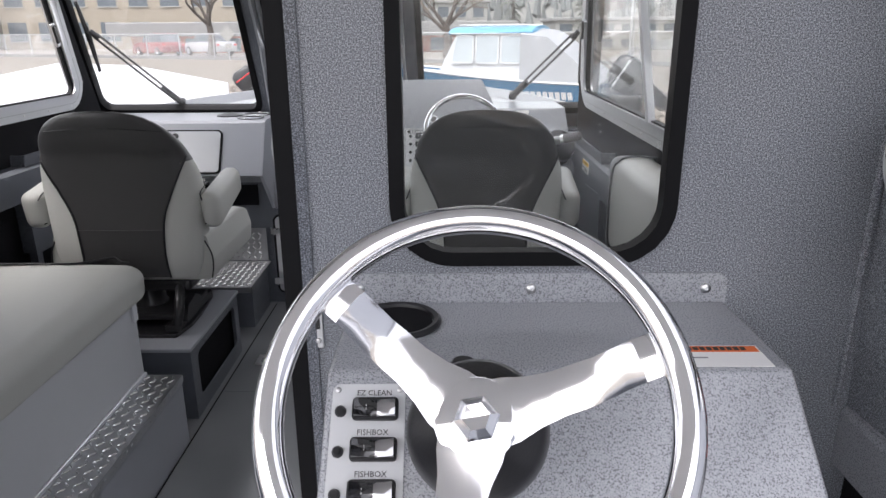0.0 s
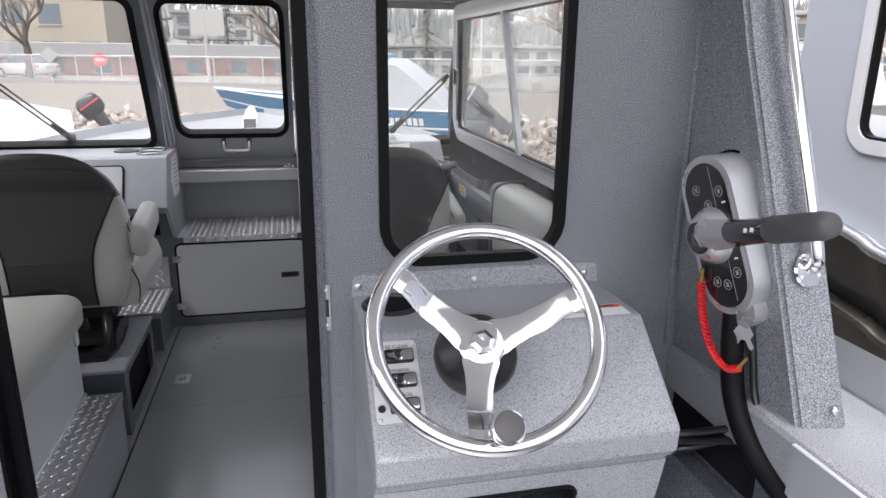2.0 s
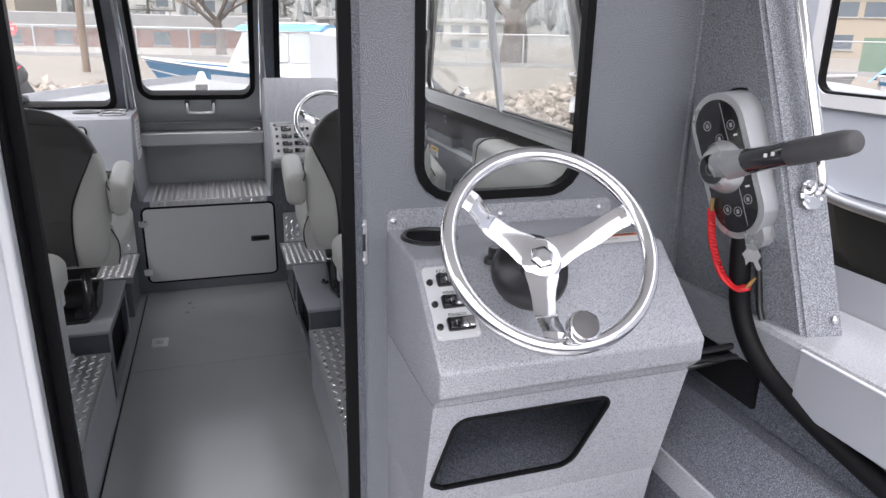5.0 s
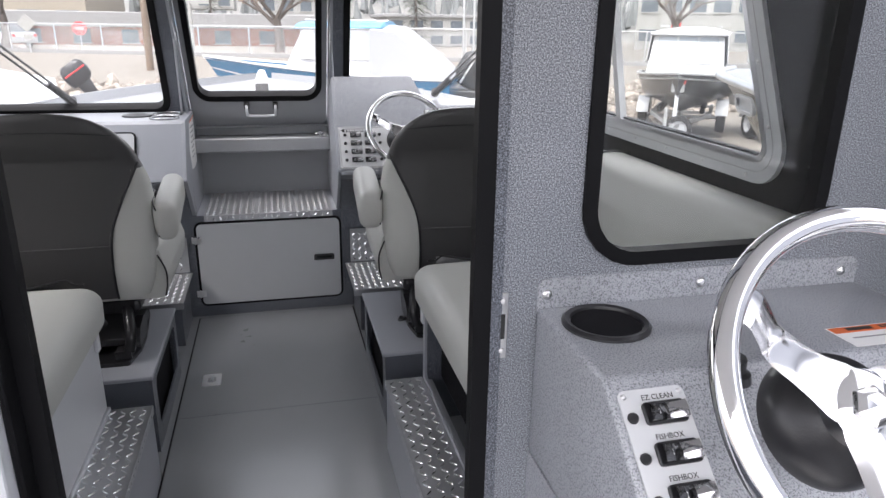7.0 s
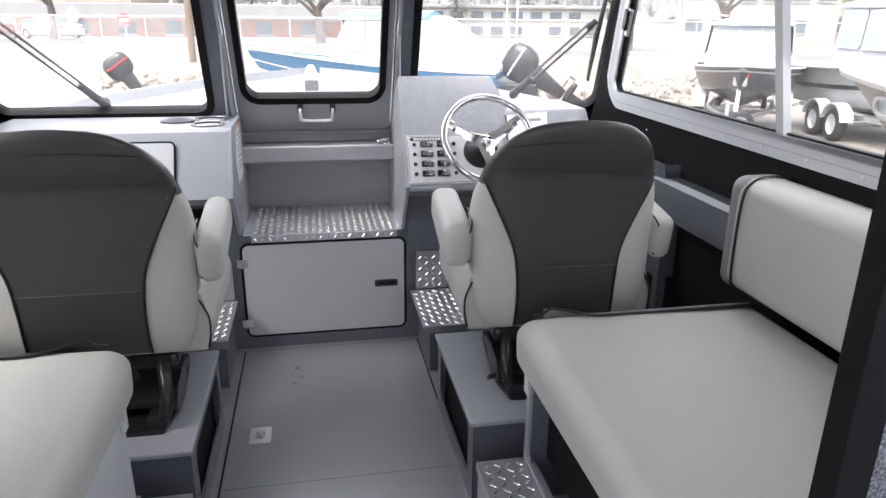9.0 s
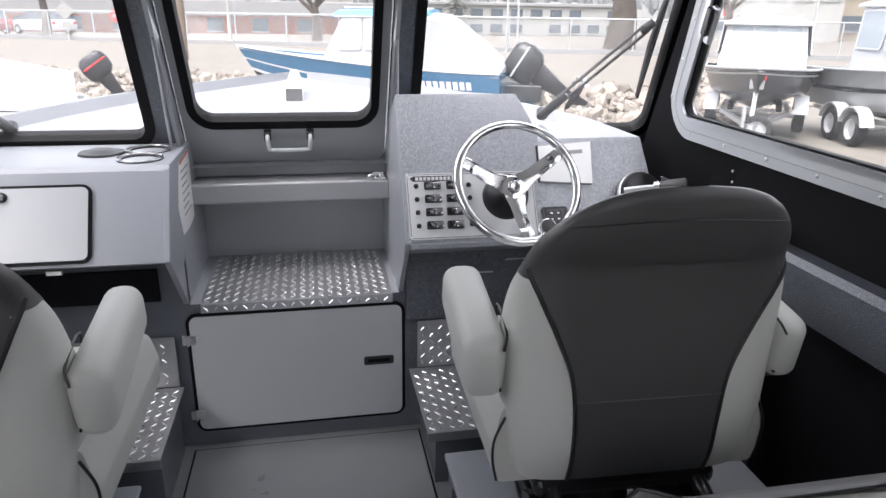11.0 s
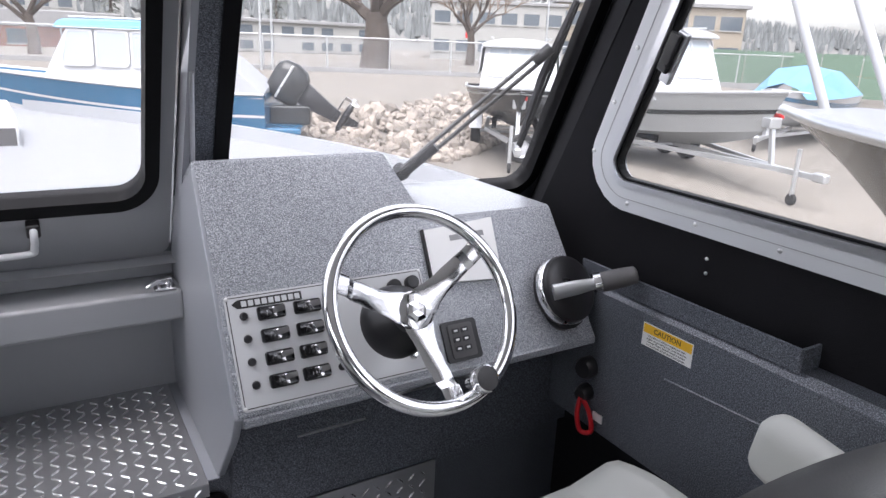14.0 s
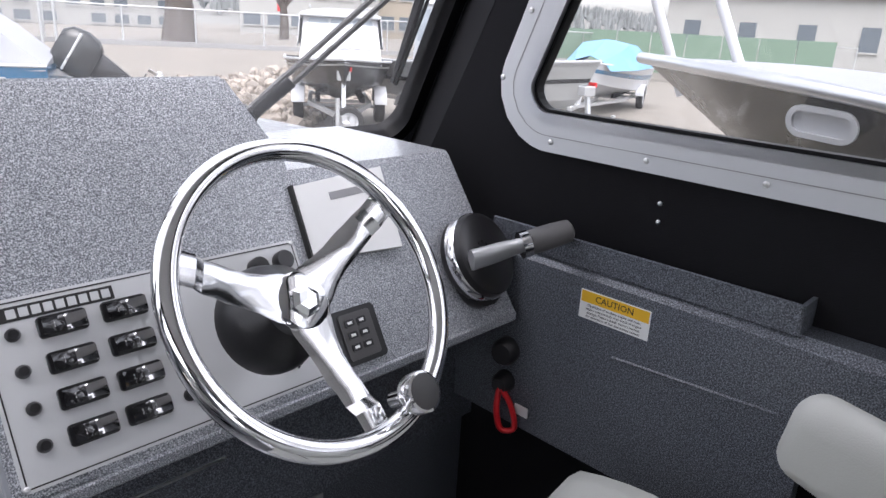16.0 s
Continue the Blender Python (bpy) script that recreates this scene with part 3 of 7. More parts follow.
part("door_panel", plate(inset(hatch_hole, 0.007), [], lambda u, v: (u, YH - 0.012, v), (0, 0.02, 0)), DOOR_PAINT, locker)
part("latch", prism(rect(0.20, 0.297, 0.253, 0.283, 0.006, 3), "y", YH - 0.0155, YH - 0.0115), BLACK, locker, "recessed black slam latch")
part("latch_slot", prism(rect(0.212, 0.285, 0.262, 0.274, 0.003, 2), "y", YH - 0.0165, YH - 0.0155), RUBBER, locker)
for z in (0.385, 0.12):
    hg = part("hinge", boxed(-0.352, -0.31, YH - 0.016, YH - 0.012, z - 0.016, z + 0.016, 0.001, 1), STEEL, locker, "stainless hinge")
    part("hinge_pin", tube([(-0.335, YH - 0.017, z - 0.018), (-0.335, YH - 0.017, z + 0.018)], 0.004, 8), STEEL, hg, smooth=60)
settle(locker)

# wing wall behind the rear helm, and the cockpit coaming
def wing_x(y, z):
    return 1.105 + 0.07 * (YB - y) + 0.05 * (1.07 - z) * (1 if z < 1.07 else 0.4)


wing_out = [(YB, 0.70), (0.965, 0.78), (1.055, 1.07), (1.19, 1.45), (1.335, 1.93), (YB, 1.95)]
wall_wing = structure(part("wall_wing", plate(wing_out, [], lambda u, v: (wing_x(u, v), u, v), (0.05, 0, 0)), PAINT), "speckled grey wing wall beside the rear helm", "wall")
edge = [(0.965, 0.78), (1.055, 1.07), (1.19, 1.45), (1.335, 1.93)]
bm = bmesh.new()
vs = []
for u, v in edge:
    x = wing_x(u, v)
    vs.append([bm.verts.new(p) for p in ((x - 0.004, u + 0.03, v), (x - 0.006, u - 0.006, v), (x + 0.085, u - 0.022, v), (x + 0.085, u + 0.02, v))])
for a, b in zip(vs, vs[1:]):
    for i in range(4):
        bm.faces.new((a[i], a[(i + 1) % 4], b[(i + 1) % 4], b[i]))
for q in (vs[0], vs[-1]):
    bm.faces.new(q)
bmesh.ops.bevel(bm, geom=[e for e in bm.edges if abs((e.verts[0].co - e.verts[1].co).normalized().z) > 0.7], offset=0.008, segments=3, affect="EDGES")
part("edge_trim", bm, PAINT, wall_wing, "rounded speckled edge", smooth=40)
part("corner_weld", tube([(1.102, YB - 0.002, z) for z in (0.8, 1.1, 1.4, 1.7, 1.93)], 0.005, 6), PAINT, wall_wing)

for s in (1, -1):
    gw = structure(part("gunwale", prism([(s * 1.113, 0.70), (s * 1.113, 0.786), (s * 1.118, 0.796), (s * 1.128, 0.80), (s * 1.33, 0.80), (s * 1.37, 0.78), (s * 1.37, 0.66), (s * 1.33, 0.66), (s * 1.33, 0.765), (s * 1.15, 0.765), (s * 1.15, 0.70)], "y", -1.72, 1.349), PAINT_LIGHT),
                   "light speckled grey painted cockpit gunwale", "gunwale")
    if s > 0:
        part("coaming_panel", boxed(1.105, 1.1125, -1.6, 0.936, 0.668, 0.790, 0.0015, 1), PAINT_FINE, gw, "flat grey coaming panel")
        part("panel_trim", boxed(1.104, 1.1128, -1.6, 0.936, 0.7903, 0.7925), ALU_PAINT, gw, "bright upper edge of the panel")
    # Wall paint in its dark version, so the liner carries painted shade.
    structure(part("cockpit_side", prism([(s * 1.15, 0.0), (s * 1.15, 0.70), (s * 1.2, 0.70), (s * 1.2, 0.0)], "y", -1.7, 1.349), PAINT_DARK), "grey cockpit side liner, darkened for shade", "wall")
structure(part("transom_wall", boxed(-1.2, 1.2, -1.76, -1.7, 0, 0.8), PAINT_FINE), "grey transom at the stern of the cockpit", "wall")

# hull outside and bow deck
def hull_half(y):
    """Half breadth of the sheer at y."""
    if y < 4.2:
        return 1.39
    t = (y - 4.2) / 2.75
    return 1.39 * (1 - t ** 2.1)


bm = bmesh.new()
rows = []
ys = [4.0 + 0.1 * i for i in range(30)]
for y in ys:
    b = max(hull_half(y), 0.02)
    lift = 0.04 * max(0, (y - 4.2) / 2.75) ** 2
    row = []
    for f in (-1, -0.975, -0.95, -0.93, -0.5, 0, 0.5, 0.93, 0.95, 0.975, 1):
        rim = 0.9 + lift if 0.94 < abs(f) < 0.98 else 0.875 + lift if abs(f) == 1 else 0.84 + lift + 0.02 * (1 - f * f)
        row.append(bm.verts.new((f * b, y, rim)))
    rows.append(row)
for a, b in zip(rows, rows[1:]):
    for i in range(10):
        bm.faces.new((a[i], a[i + 1], b[i + 1], b[i]))
bmesh.ops.solidify(bm, geom=bm.faces, thickness=0.02)
deck = structure(part("bow_deck", bm, DECK, smooth=40), "white painted bow deck with raised toe rail", "deck")
bm = bmesh.new()
rows = []
for y in [-1.76] + ys:
    b = max(hull_half(y), 0.02)
    t = max(0, (y - 3.5) / 3.4)
    row = [bm.verts.new((sx * b * k, y - 0.0, z)) for sx, k, z in ((-1, 1, 0.87), (-1, 0.93, 0.2), (-1, 0.8 - 0.5 * t, -0.25), (1, 0.8 - 0.5 * t, -0.25), (1, 0.93, 0.2), (1, 1, 0.87))]
    rows.append(row)
for a, b in zip(rows, rows[1:]):
    for i in (0, 1, 2, 3, 4):
        bm.faces.new((a[i], a[i + 1], b[i + 1], b[i]))
structure(part("hull", bm, PAINT_FINE, smooth=40), "grey painted aluminium hull of the boat", "hull")

bow_cleat = thing("anchor_mount", "white anchor roller mount with dark slot on the bow deck", "anchor mount", at=(-0.03, 5.75, 0.87))
bmm = prism([(-0.075, 0.86), (0.03, 0.86), (0.03, 0.93), (0.0, 1.01), (-0.045, 1.01), (-0.075, 0.93)], "y", 5.68, 6.1, 0.008, 2)
part("housing", bmm, WHITE, bow_cleat)
part("slot", boxed(-0.068, 0.024, 5.672, 5.68, 0.862, 0.94), GREY_PLASTIC, bow_cleat, "dark grey slot")
settle(bow_cleat)

# small latch beside the bow door
dl = thing("door_latch", "polished steel latch at the foot of the bow door", "latch", at=(0.285, 3.95, 0.85))
part("base", boxed(0.262, 0.306, 3.957, 4.0, 0.8505, 0.856, 0.002, 1), CHROME, dl)
part("keeper", tube([(0.272, 3.965, 0.856), (0.272, 3.965, 0.874), (0.296, 3.965, 0.874), (0.296, 3.965, 0.856)], 0.004, 8), CHROME, dl, smooth=50)
part("lever", tube([(0.284, 3.972, 0.866), (0.268, 3.962, 0.872), (0.246, 3.956, 0.862)], [0.006, 0.006, 0.0045], 10), CHROME, dl, "curved chrome lever", smooth=50)
part("spring_knob", lathe([(0, 0.016), (0.007, 0.014), (0.008, 0.006), (0.005, 0)], pose(0.292, 3.988, 0.856), 16), CHROME, dl, smooth=50)
settle(dl)
dl.location.z -= 0.0385

# ---- consoles ----
FD, FN = Vector((0, 0.52, 0.855)).normalized(), Vector((0, -0.855, 0.52)).normalized()
def on_dash(x, s, o=0.0):
    """A point of the forward helm's sloping face, s up from its lower edge and o out of it."""
    return Vector((x, 3.545, 0.715)) + FD * s + FN * o


def dash_pose(x, s, o=0.0, turn=0.0):
    return frame_of(on_dash(x, s, o), FN) @ pose(0, 0, 0, 0, 0, turn)


helm = structure(part("helm_console", prism([(3.545, 0.715), (3.704, 0.976), (3.712, 0.984), (4.03, 0.984), (4.03, 0.60), (3.72, 0.60), (3.72, 0.66), (3.60, 0.672)], "x", 0.40, 1.118), DASH_LIT),
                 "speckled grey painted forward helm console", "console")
for v in helm.data.vertices:
    if v.co.x > 1.0:
        v.co.x = 1.118 - 0.03 * min(1, max(0, (v.co.z - 0.715) / 0.265))
bm = bmesh.new()
lo = [(0.318, 0.0), (0.318, 0.465), (0.697, 0.465), (0.752, 0.335), (0.752, 0.0)]
front = [bm.verts.new(on_dash(x, s, 0.002)) for x, s in lo]
rear = [bm.verts.new((x, max(on_dash(x, s).y + 0.02, 3.80 if s > 0.3 else 3.72), on_dash(x, s).z - (0.004 if s > 0 else 0.0))) for x, s in lo]
bm.faces.new(front)
bm.faces.new(rear[::-1])
for i in range(5):
    bm.faces.new((front[i], rear[i], rear[(i + 1) % 5], front[(i + 1) % 5]))
bmesh.ops.bevel(bm, geom=list({e for v in front for e in v.link_edges}), offset=0.005, segments=3, affect="EDGES")
part("binnacle", bm, DASH_LIT, helm, "raised speckled instrument binnacle", smooth=35)
part("binnacle_top", prism([(3.787, 1.108), (3.80, 1.108), (4.02, 0.99), (4.02, 0.98), (3.78, 0.98)], "x", 0.32, 0.70), DASH_LIT, helm)
part("cheek", prism([(3.548, 0.716), (3.58, 0.66), (3.716, 0.50), (4.17, 0.50), (4.17, 0.85), (4.02, 0.99), (3.78, 1.10)], "x", 0.316, 0.330, 0.002, 1), PAINT_FINE, helm, "smooth grey console cheek")
part("console_lip", prism([(3.541, 0.716), (3.541, 0.70), (3.60, 0.668), (3.60, 0.69), (3.56, 0.716)], "x", 0.33, 1.118, 0.002, 1), DASH_LIT, helm)
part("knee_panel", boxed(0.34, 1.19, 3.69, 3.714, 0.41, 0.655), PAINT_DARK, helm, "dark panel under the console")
for x0, x1, z in ((0.47, 0.62, 0.56), (0.66, 0.95, 0.60)):
    part("panel_edge", boxed(x0, x1, 3.687, 3.69, z, z + 0.004), STEEL, helm)

pcon = structure(part("port_console", prism([(3.535, 0.70), (3.66, 0.925), (3.675, 0.937), (4.05, 0.937), (4.05, 0.60), (3.72, 0.60), (3.72, 0.655)], "x", -1.19, -0.335), PAINT_FINE),
                 "smooth grey port console with cup holders", "console")
part("cheek", prism([(3.533, 0.70), (3.66, 0.929), (3.675, 0.94), (4.06, 0.94), (4.17, 0.80), (4.17, 0.50), (3.714, 0.50), (3.60, 0.63)], "x", -0.338, -0.322, 0.003, 2), PAINT_FINE, pcon, "folded grey console cheek")
# Flat black sheet in place of a shaded open shelf.
part("shelf_dark", boxed(-1.15, -0.40, 3.70, 3.713, 0.52, 0.62), MATT_BLACK, pcon, "black sheet for the dark of an open shelf")
for i, (x, y) in enumerate(((-0.422, 3.895), (-0.418, 3.762), (-0.545, 3.858))):
    m = pose(x, y, 0.9375)
    cup = part("cup_holder" if i < 2 else "deck_cap", lathe([(0.0, -0.055), (0.046, -0.055), (0.048, 0.0), (0.05, 0.004), (0.06, 0.006), (0.063, 0.002), (0.063, 0.0)] if i < 2 else [(0, 0.016), (0.03, 0.014), (0.045, 0.009), (0.062, 0.006), (0.066, 0.0)], m, 32), BLACK, pcon, "black plastic cup holder" if i < 2 else "black domed cap", smooth=40)
    if i < 2:
        part("rim", torus(0.061, 0.0025, m @ pose(0, 0, 0.005), 40, 6), CHROME, cup, smooth=60)
PD = Vector((0, 0.125, 0.225)).normalized()
PN = Vector((0, -0.225, 0.125)).normalized()
on_port = lambda x, s, o=0.0: Vector((x, 3.535, 0.70)) + PD * s + PN * o
gl = rect(-0.83, -0.522, 0.012, 0.218, 0.02, 5)
glove = part("glove_box_door", plate(inset(gl, 0.004), [], lambda u, v: on_port(u, v, 0.012), -PN * 0.012), DOOR_PAINT, pcon, "light grey glove box door")
part("seal", ring_strip(inset(gl, -0.004), inset(gl, 0.006), lambda u, v: on_port(u, v, 0.009), -PN * 0.009), RUBBER, glove)
part("latch", lathe([(0, 0.012), (0.011, 0.012), (0.014, 0.006), (0.014, 0)], frame_of(on_port(-0.735, 0.19, 0.011), PN), 16), BLACK, glove, "black push latch", smooth=40)
part("keeper", boxed(-0.64, -0.60, 3.553, 3.562, 0.672, 0.684, 0.001, 1), STEEL, glove)
notice = part("notice", plate([(3.79, 0.915), (3.963, 0.927), (3.955, 0.71), (3.86, 0.70), (3.755, 0.707), (3.72, 0.80)], [], lambda u, v: (-0.3215, u, v), (0.0006, 0, 0)), PAPER, pcon, "white notice with orange heading")
part("heading", plate([(3.80, 0.909), (3.955, 0.920), (3.955, 0.927), (3.80, 0.916)], [], lambda u, v: (-0.3207, u, v), (0.0005, 0, 0)), ORANGE, notice)
for i in range(7):
    z = 0.885 - 0.022 * i
    part("print_line", boxed(-0.3208, -0.3204, 3.80, 3.93 - 0.02 * (i % 3), z, z + 0.005), GREY_INK, notice)

# ---- helm fittings ----
def steering_wheel(label, centre, elev, azim, radius, spin, knob_angle, tilt_hub=0.052, depth=0.05):
    n = Vector((math.sin(azim) * math.cos(elev), -math.cos(azim) * math.cos(elev), math.sin(elev)))
    m = frame_of(centre, n)
    w = thing("steering_wheel", label, "steering wheel", "steering wheels of the boat", at=centre)
    part("rim", torus(radius - 0.0125, 0.0125, m, 96, 16), CHROME, w, "polished steel rim", smooth=180)
    for k in (0, 120, 240):
        a = radians(90 + 58 + spin + k) if k == 0 else radians(90 + 58 + spin - (124 if k == 120 else 242))
        d, e = Vector((math.cos(a), math.sin(a), 0)), Vector((-math.sin(a), math.cos(a), 0))
        bm = bmesh.new()
        rows = []
        for r, z, hw in ((0.0, -tilt_hub, 0.030), (0.03, -tilt_hub, 0.028), (0.05, -tilt_hub + 0.001, 0.0225), (0.072, -tilt_hub + 0.004, 0.0195), (0.094, -tilt_hub + 0.009, 0.0195), (0.108, -tilt_hub + 0.016, 0.0185), (0.124, -0.020, 0.018), (0.136, -0.010, 0.0178), (radius - 0.016, -0.005, 0.0175)):
            c = d * r + Vector((0, 0, z))
            rows.append([bm.verts.new(c + e * hw * s + Vector((0, 0, o))) for s, o in ((-1, 0), (-0.6, 0.003), (0.6, 0.003), (1, 0), (0.6, -0.003), (-0.6, -0.003))])
        for p, q in zip(rows, rows[1:]):
            for i in range(6):
                bm.faces.new((p[i], p[(i + 1) % 6], q[(i + 1) % 6], q[i]))
        bm.faces.new(rows[0])
        bm.faces.new(rows[-1][::-1])
        bmesh.ops.transform(bm, matrix=m, verts=bm.verts)
        part("spoke", bm, SPOKE, w, smooth=24)
    part("hub", lathe([(0, -tilt_hub - 0.02), (0.034, -tilt_hub - 0.02), (0.036, -tilt_hub + 0.001), (0.03, -tilt_hub + 0.004), (0, -tilt_hub + 0.004)], m, 40), CHROME, w, smooth=40)
    nut = part("hub_nut", lathe([(0, -tilt_hub + 0.012), (0.012, -tilt_hub + 0.013), (0.019, -tilt_hub + 0.009), (0.021, -tilt_hub + 0.003), (0.021, -tilt_hub)], m @ pose(0, 0, 0, 0, 0, 12), 6), CHROME, w, "polished hexagon nut")
    ka = radians(knob_angle)
    kp = Vector((math.cos(ka), math.sin(ka), 0)) * (radius - 0.032)
    part("knob_post", lathe([(0.009, -0.012), (0.009, 0.01), (0.013, 0.014), (0.013, 0.02)], m @ Matrix.Translation(kp), 20), CHROME, w, smooth=40)
    kn = part("spinner_knob", lathe([(0, 0.018), (0.017, 0.018), (0.0225, 0.024), (0.0235, 0.038), (0.0225, 0.043), (0.02, 0.0445)], m @ Matrix.Translation(kp), 32), CHROME, w, "polished spinner knob", smooth=40)
    part("knob_cap", lathe([(0.0205, 0.0435), (0.018, 0.0452), (0, 0.0456)], m @ Matrix.Translation(kp), 32), GREY_PLASTIC, kn, smooth=40)
    part("boot", lathe([(0.022, -tilt_hub - 0.006), (0.03, -tilt_hub - 0.02), (0.058, -tilt_hub - depth * 0.6), (0.066, -tilt_hub - depth), (0.066, -tilt_hub - depth - 0.012)], m, 40), BLACK, w, "black helm boot", smooth=50)
    settle(w)
    return w


steering_wheel("polished stainless steel three-spoke wheel on the forward helm", (0.607, 3.428, 0.918), radians(34), radians(3.9), 0.18, 7, 288, 0.04, 0.07)
steering_wheel("polished stainless steel three-spoke wheel on the rear helm", (0.548, 0.921, 1.052), radians(41.4), radians(-4.8), 0.174, -5, 272, 0.052, 0.055)


def rocker(parent, m, w, h):
    """A glossy rocker switch: bezel and rocking cap."""
    body = part("switch", prism(rect(-w / 2, w / 2, -h / 2, h / 2, 0.004, 3), "z", 0, 0.006, 0.0012, 1), BLACK, parent, "glossy black rocker switch", smooth=40)
    body.data.transform(m)
    # Right half of the black cap is bright metal, for its reflection.
    for name, mat, u0, u1 in (("rocker_cap", GLOSS, -1.0, 0.1), ("rocker_highlight", CAP_HIGHLIGHT, 0.1, 1.0)):
        bm = bmesh.new()
        prev = None
        for i in range(11):
            u = u0 + (u1 - u0) * i / 10
            z = 0.0065 + 0.0075 * abs(u) ** 1.6
            row = [bm.verts.new(m @ Vector((u * w * 0.44, s * h * 0.42, zz))) for s, zz in ((-1, 0.004), (-0.85, z), (-0.4, z + 0.001), (0, z + 0.0015), (0.4, z + 0.001), (0.85, z), (1, 0.004))]
            if prev:
                for k in range(6):
                    bm.faces.new((prev[k], prev[k + 1], row[k + 1], row[k]))
            prev = row
        part(name, bm, mat, body, smooth=50)
    part("icon", boxed(-w * 0.3, -w * 0.18, -h * 0.12, h * 0.12, 0.0088, 0.0098, 0, 0, m), PAPER, body, "small white switch mark")
    return body



# switch panel of the forward helm
sp = thing("switch_panel", "white switch panel with eight black rockers on the forward helm", "switch panel", at=on_dash(0.52, 0.1))
pr = rect(0.331, 0.718, 0.012, 0.212, 0.006, 3)
part("face_plate", plate(pr, [], lambda u, v: on_dash(u, v, 0.002), FN * 0.003), PANEL, sp)
part("plate_edge", ring_strip(inset(pr, 0.0035), inset(pr, 0.005), lambda u, v: on_dash(u, v, 0.005), FN * 0.0004), INK, sp)
for r in range(4):
    s = 0.173 - 0.04 * r
    for x in (0.408, 0.474):
        rocker(sp, dash_pose(x - 0.002 * r * (x > 0.45), s, 0.005), 0.05, 0.024)
    for x in (0.36, 0.517):
        part("breaker", lathe([(0, 0.008), (0.005, 0.008), (0.006, 0.006), (0.0075, 0.003), (0.0075, 0)], dash_pose(x, s, 0.005), 16), BLACK, sp, "round black breaker button", smooth=40)
part("maker_badge", plate([(0.342, 0.196), (0.353, 0.203), (0.468, 0.203), (0.468, 0.187), (0.352, 0.187)], [], lambda u, v: on_dash(u, v, 0.005), FN * 0.0006), INK, sp, "dark maker's badge")
for i in range(9):
    part("badge_bar", plate(rect(0.359 + 0.012 * i, 0.368 + 0.012 * i, 0.190, 0.200), [], lambda u, v: on_dash(u, v, 0.0057), FN * 0.0004), PANEL, sp)
for x, s in ((0.335, 0.207), (0.714, 0.207), (0.335, 0.017), (0.714, 0.017)):
    screw(sp, on_dash(x, s, 0.005), FN, 0.0035)
for x, s in ((0.651, 0.183), (0.69, 0.185)):
    soc = part("power_socket", lathe([(0.006, 0.0), (0.011, 0.003), (0.0135, 0.0), (0.0135, 0.014), (0.012, 0.016), (0, 0.016)], dash_pose(x, s, 0.005), 20), BLACK, sp, "capped black power socket", smooth=40)
for x, s in ((0.66, 0.045), (0.655, 0.07)):
    part("toggle", lathe([(0, 0.02), (0.004, 0.02), (0.0045, 0.008), (0.008, 0.006), (0.008, 0)], dash_pose(x, s, 0.005), 14), CHROME, sp, smooth=40)
settle(sp)

booklet = thing("manual_booklet", "white owner's manual lying on the sloping helm console", "booklet", at=on_dash(0.82, 0.23))
bkp = [(0.738, 0.176), (0.905, 0.164), (0.915, 0.30), (0.742, 0.287)]
part("page_block", plate(bkp, [], lambda u, v: on_dash(u, v, 0.001), FN * 0.009), PAPER, booklet)
part("cover_print", plate([(0.80, 0.258), (0.885, 0.262), (0.885, 0.274), (0.80, 0.270)], [], lambda u, v: on_dash(u, v, 0.0101), FN * 0.0004), GREY_INK, booklet, "grey bar of print")
part("spine", plate([(0.735, 0.176), (0.7385, 0.176), (0.7425, 0.289), (0.739, 0.289)], [], lambda u, v: on_dash(u, v, 0.001), FN * 0.012), INK, booklet)
settle(booklet)

keypad = thing("trim_keypad", "square black trim tab keypad on the helm console", "control panel", at=on_dash(0.772, 0.052))
part("body", plate(rect(0.733, 0.814, 0.013, 0.095, 0.007, 4), [], lambda u, v: on_dash(u, v, 0.0), FN * 0.008), BLACK, keypad)
part("key_pad", plate(rect(0.745, 0.802, 0.02, 0.088, 0.005, 3), [], lambda u, v: on_dash(u, v, 0.008), FN * 0.003), GREY_PLASTIC, keypad)
for r in range(3):
    for c in (0.757, 0.778):
        part("key", plate(rect(c - 0.004, c + 0.012, 0.033 + 0.018 * r, 0.043 + 0.018 * r, 0.002, 2), [], lambda u, v: on_dash(u, v, 0.011), FN * 0.002), BLACK, keypad)
        part("key_mark", plate(rect(c + 0.000, c + 0.008, 0.036 + 0.018 * r, 0.040 + 0.018 * r), [], lambda u, v: on_dash(u, v, 0.0131), FN * 0.0003), PAPER, keypad)
settle(keypad)

# throttle of the forward helm
thr = thing("engine_throttle", "chrome and black engine throttle on the forward helm", "throttle lever", at=on_dash(1.03, 0.1))
m = dash_pose(1.045, 0.112, 0.0)
ax = Matrix.Rotation(radians(8), 4, "Y")
part("base_plate", prism(rect(-0.05, 0.05, -0.085, 0.07, 0.045, 8), "z", 0, 0.02, 0.006, 2), BLACK, thr, smooth=40).data.transform(m)
side = m @ Matrix.Translation((0, 0, 0.03)) @ ax
part("drum", lathe([(0, -0.028), (0.068, -0.028), (0.075, -0.02), (0.076, 0.004), (0.072, 0.018), (0.06, 0.026), (0, 0.03)], side, 48), BLACK, thr, "glossy black drum", smooth=40)
part("chrome_band", lathe([(0.0745, -0.012), (0.0775, -0.01), (0.0775, 0.004), (0.0745, 0.008)], side, 48), CHROME, thr, smooth=50)
lev0, lev1 = Vector((1.02, 3.505, 0.862)), Vector((1.115, 3.45, 0.892))
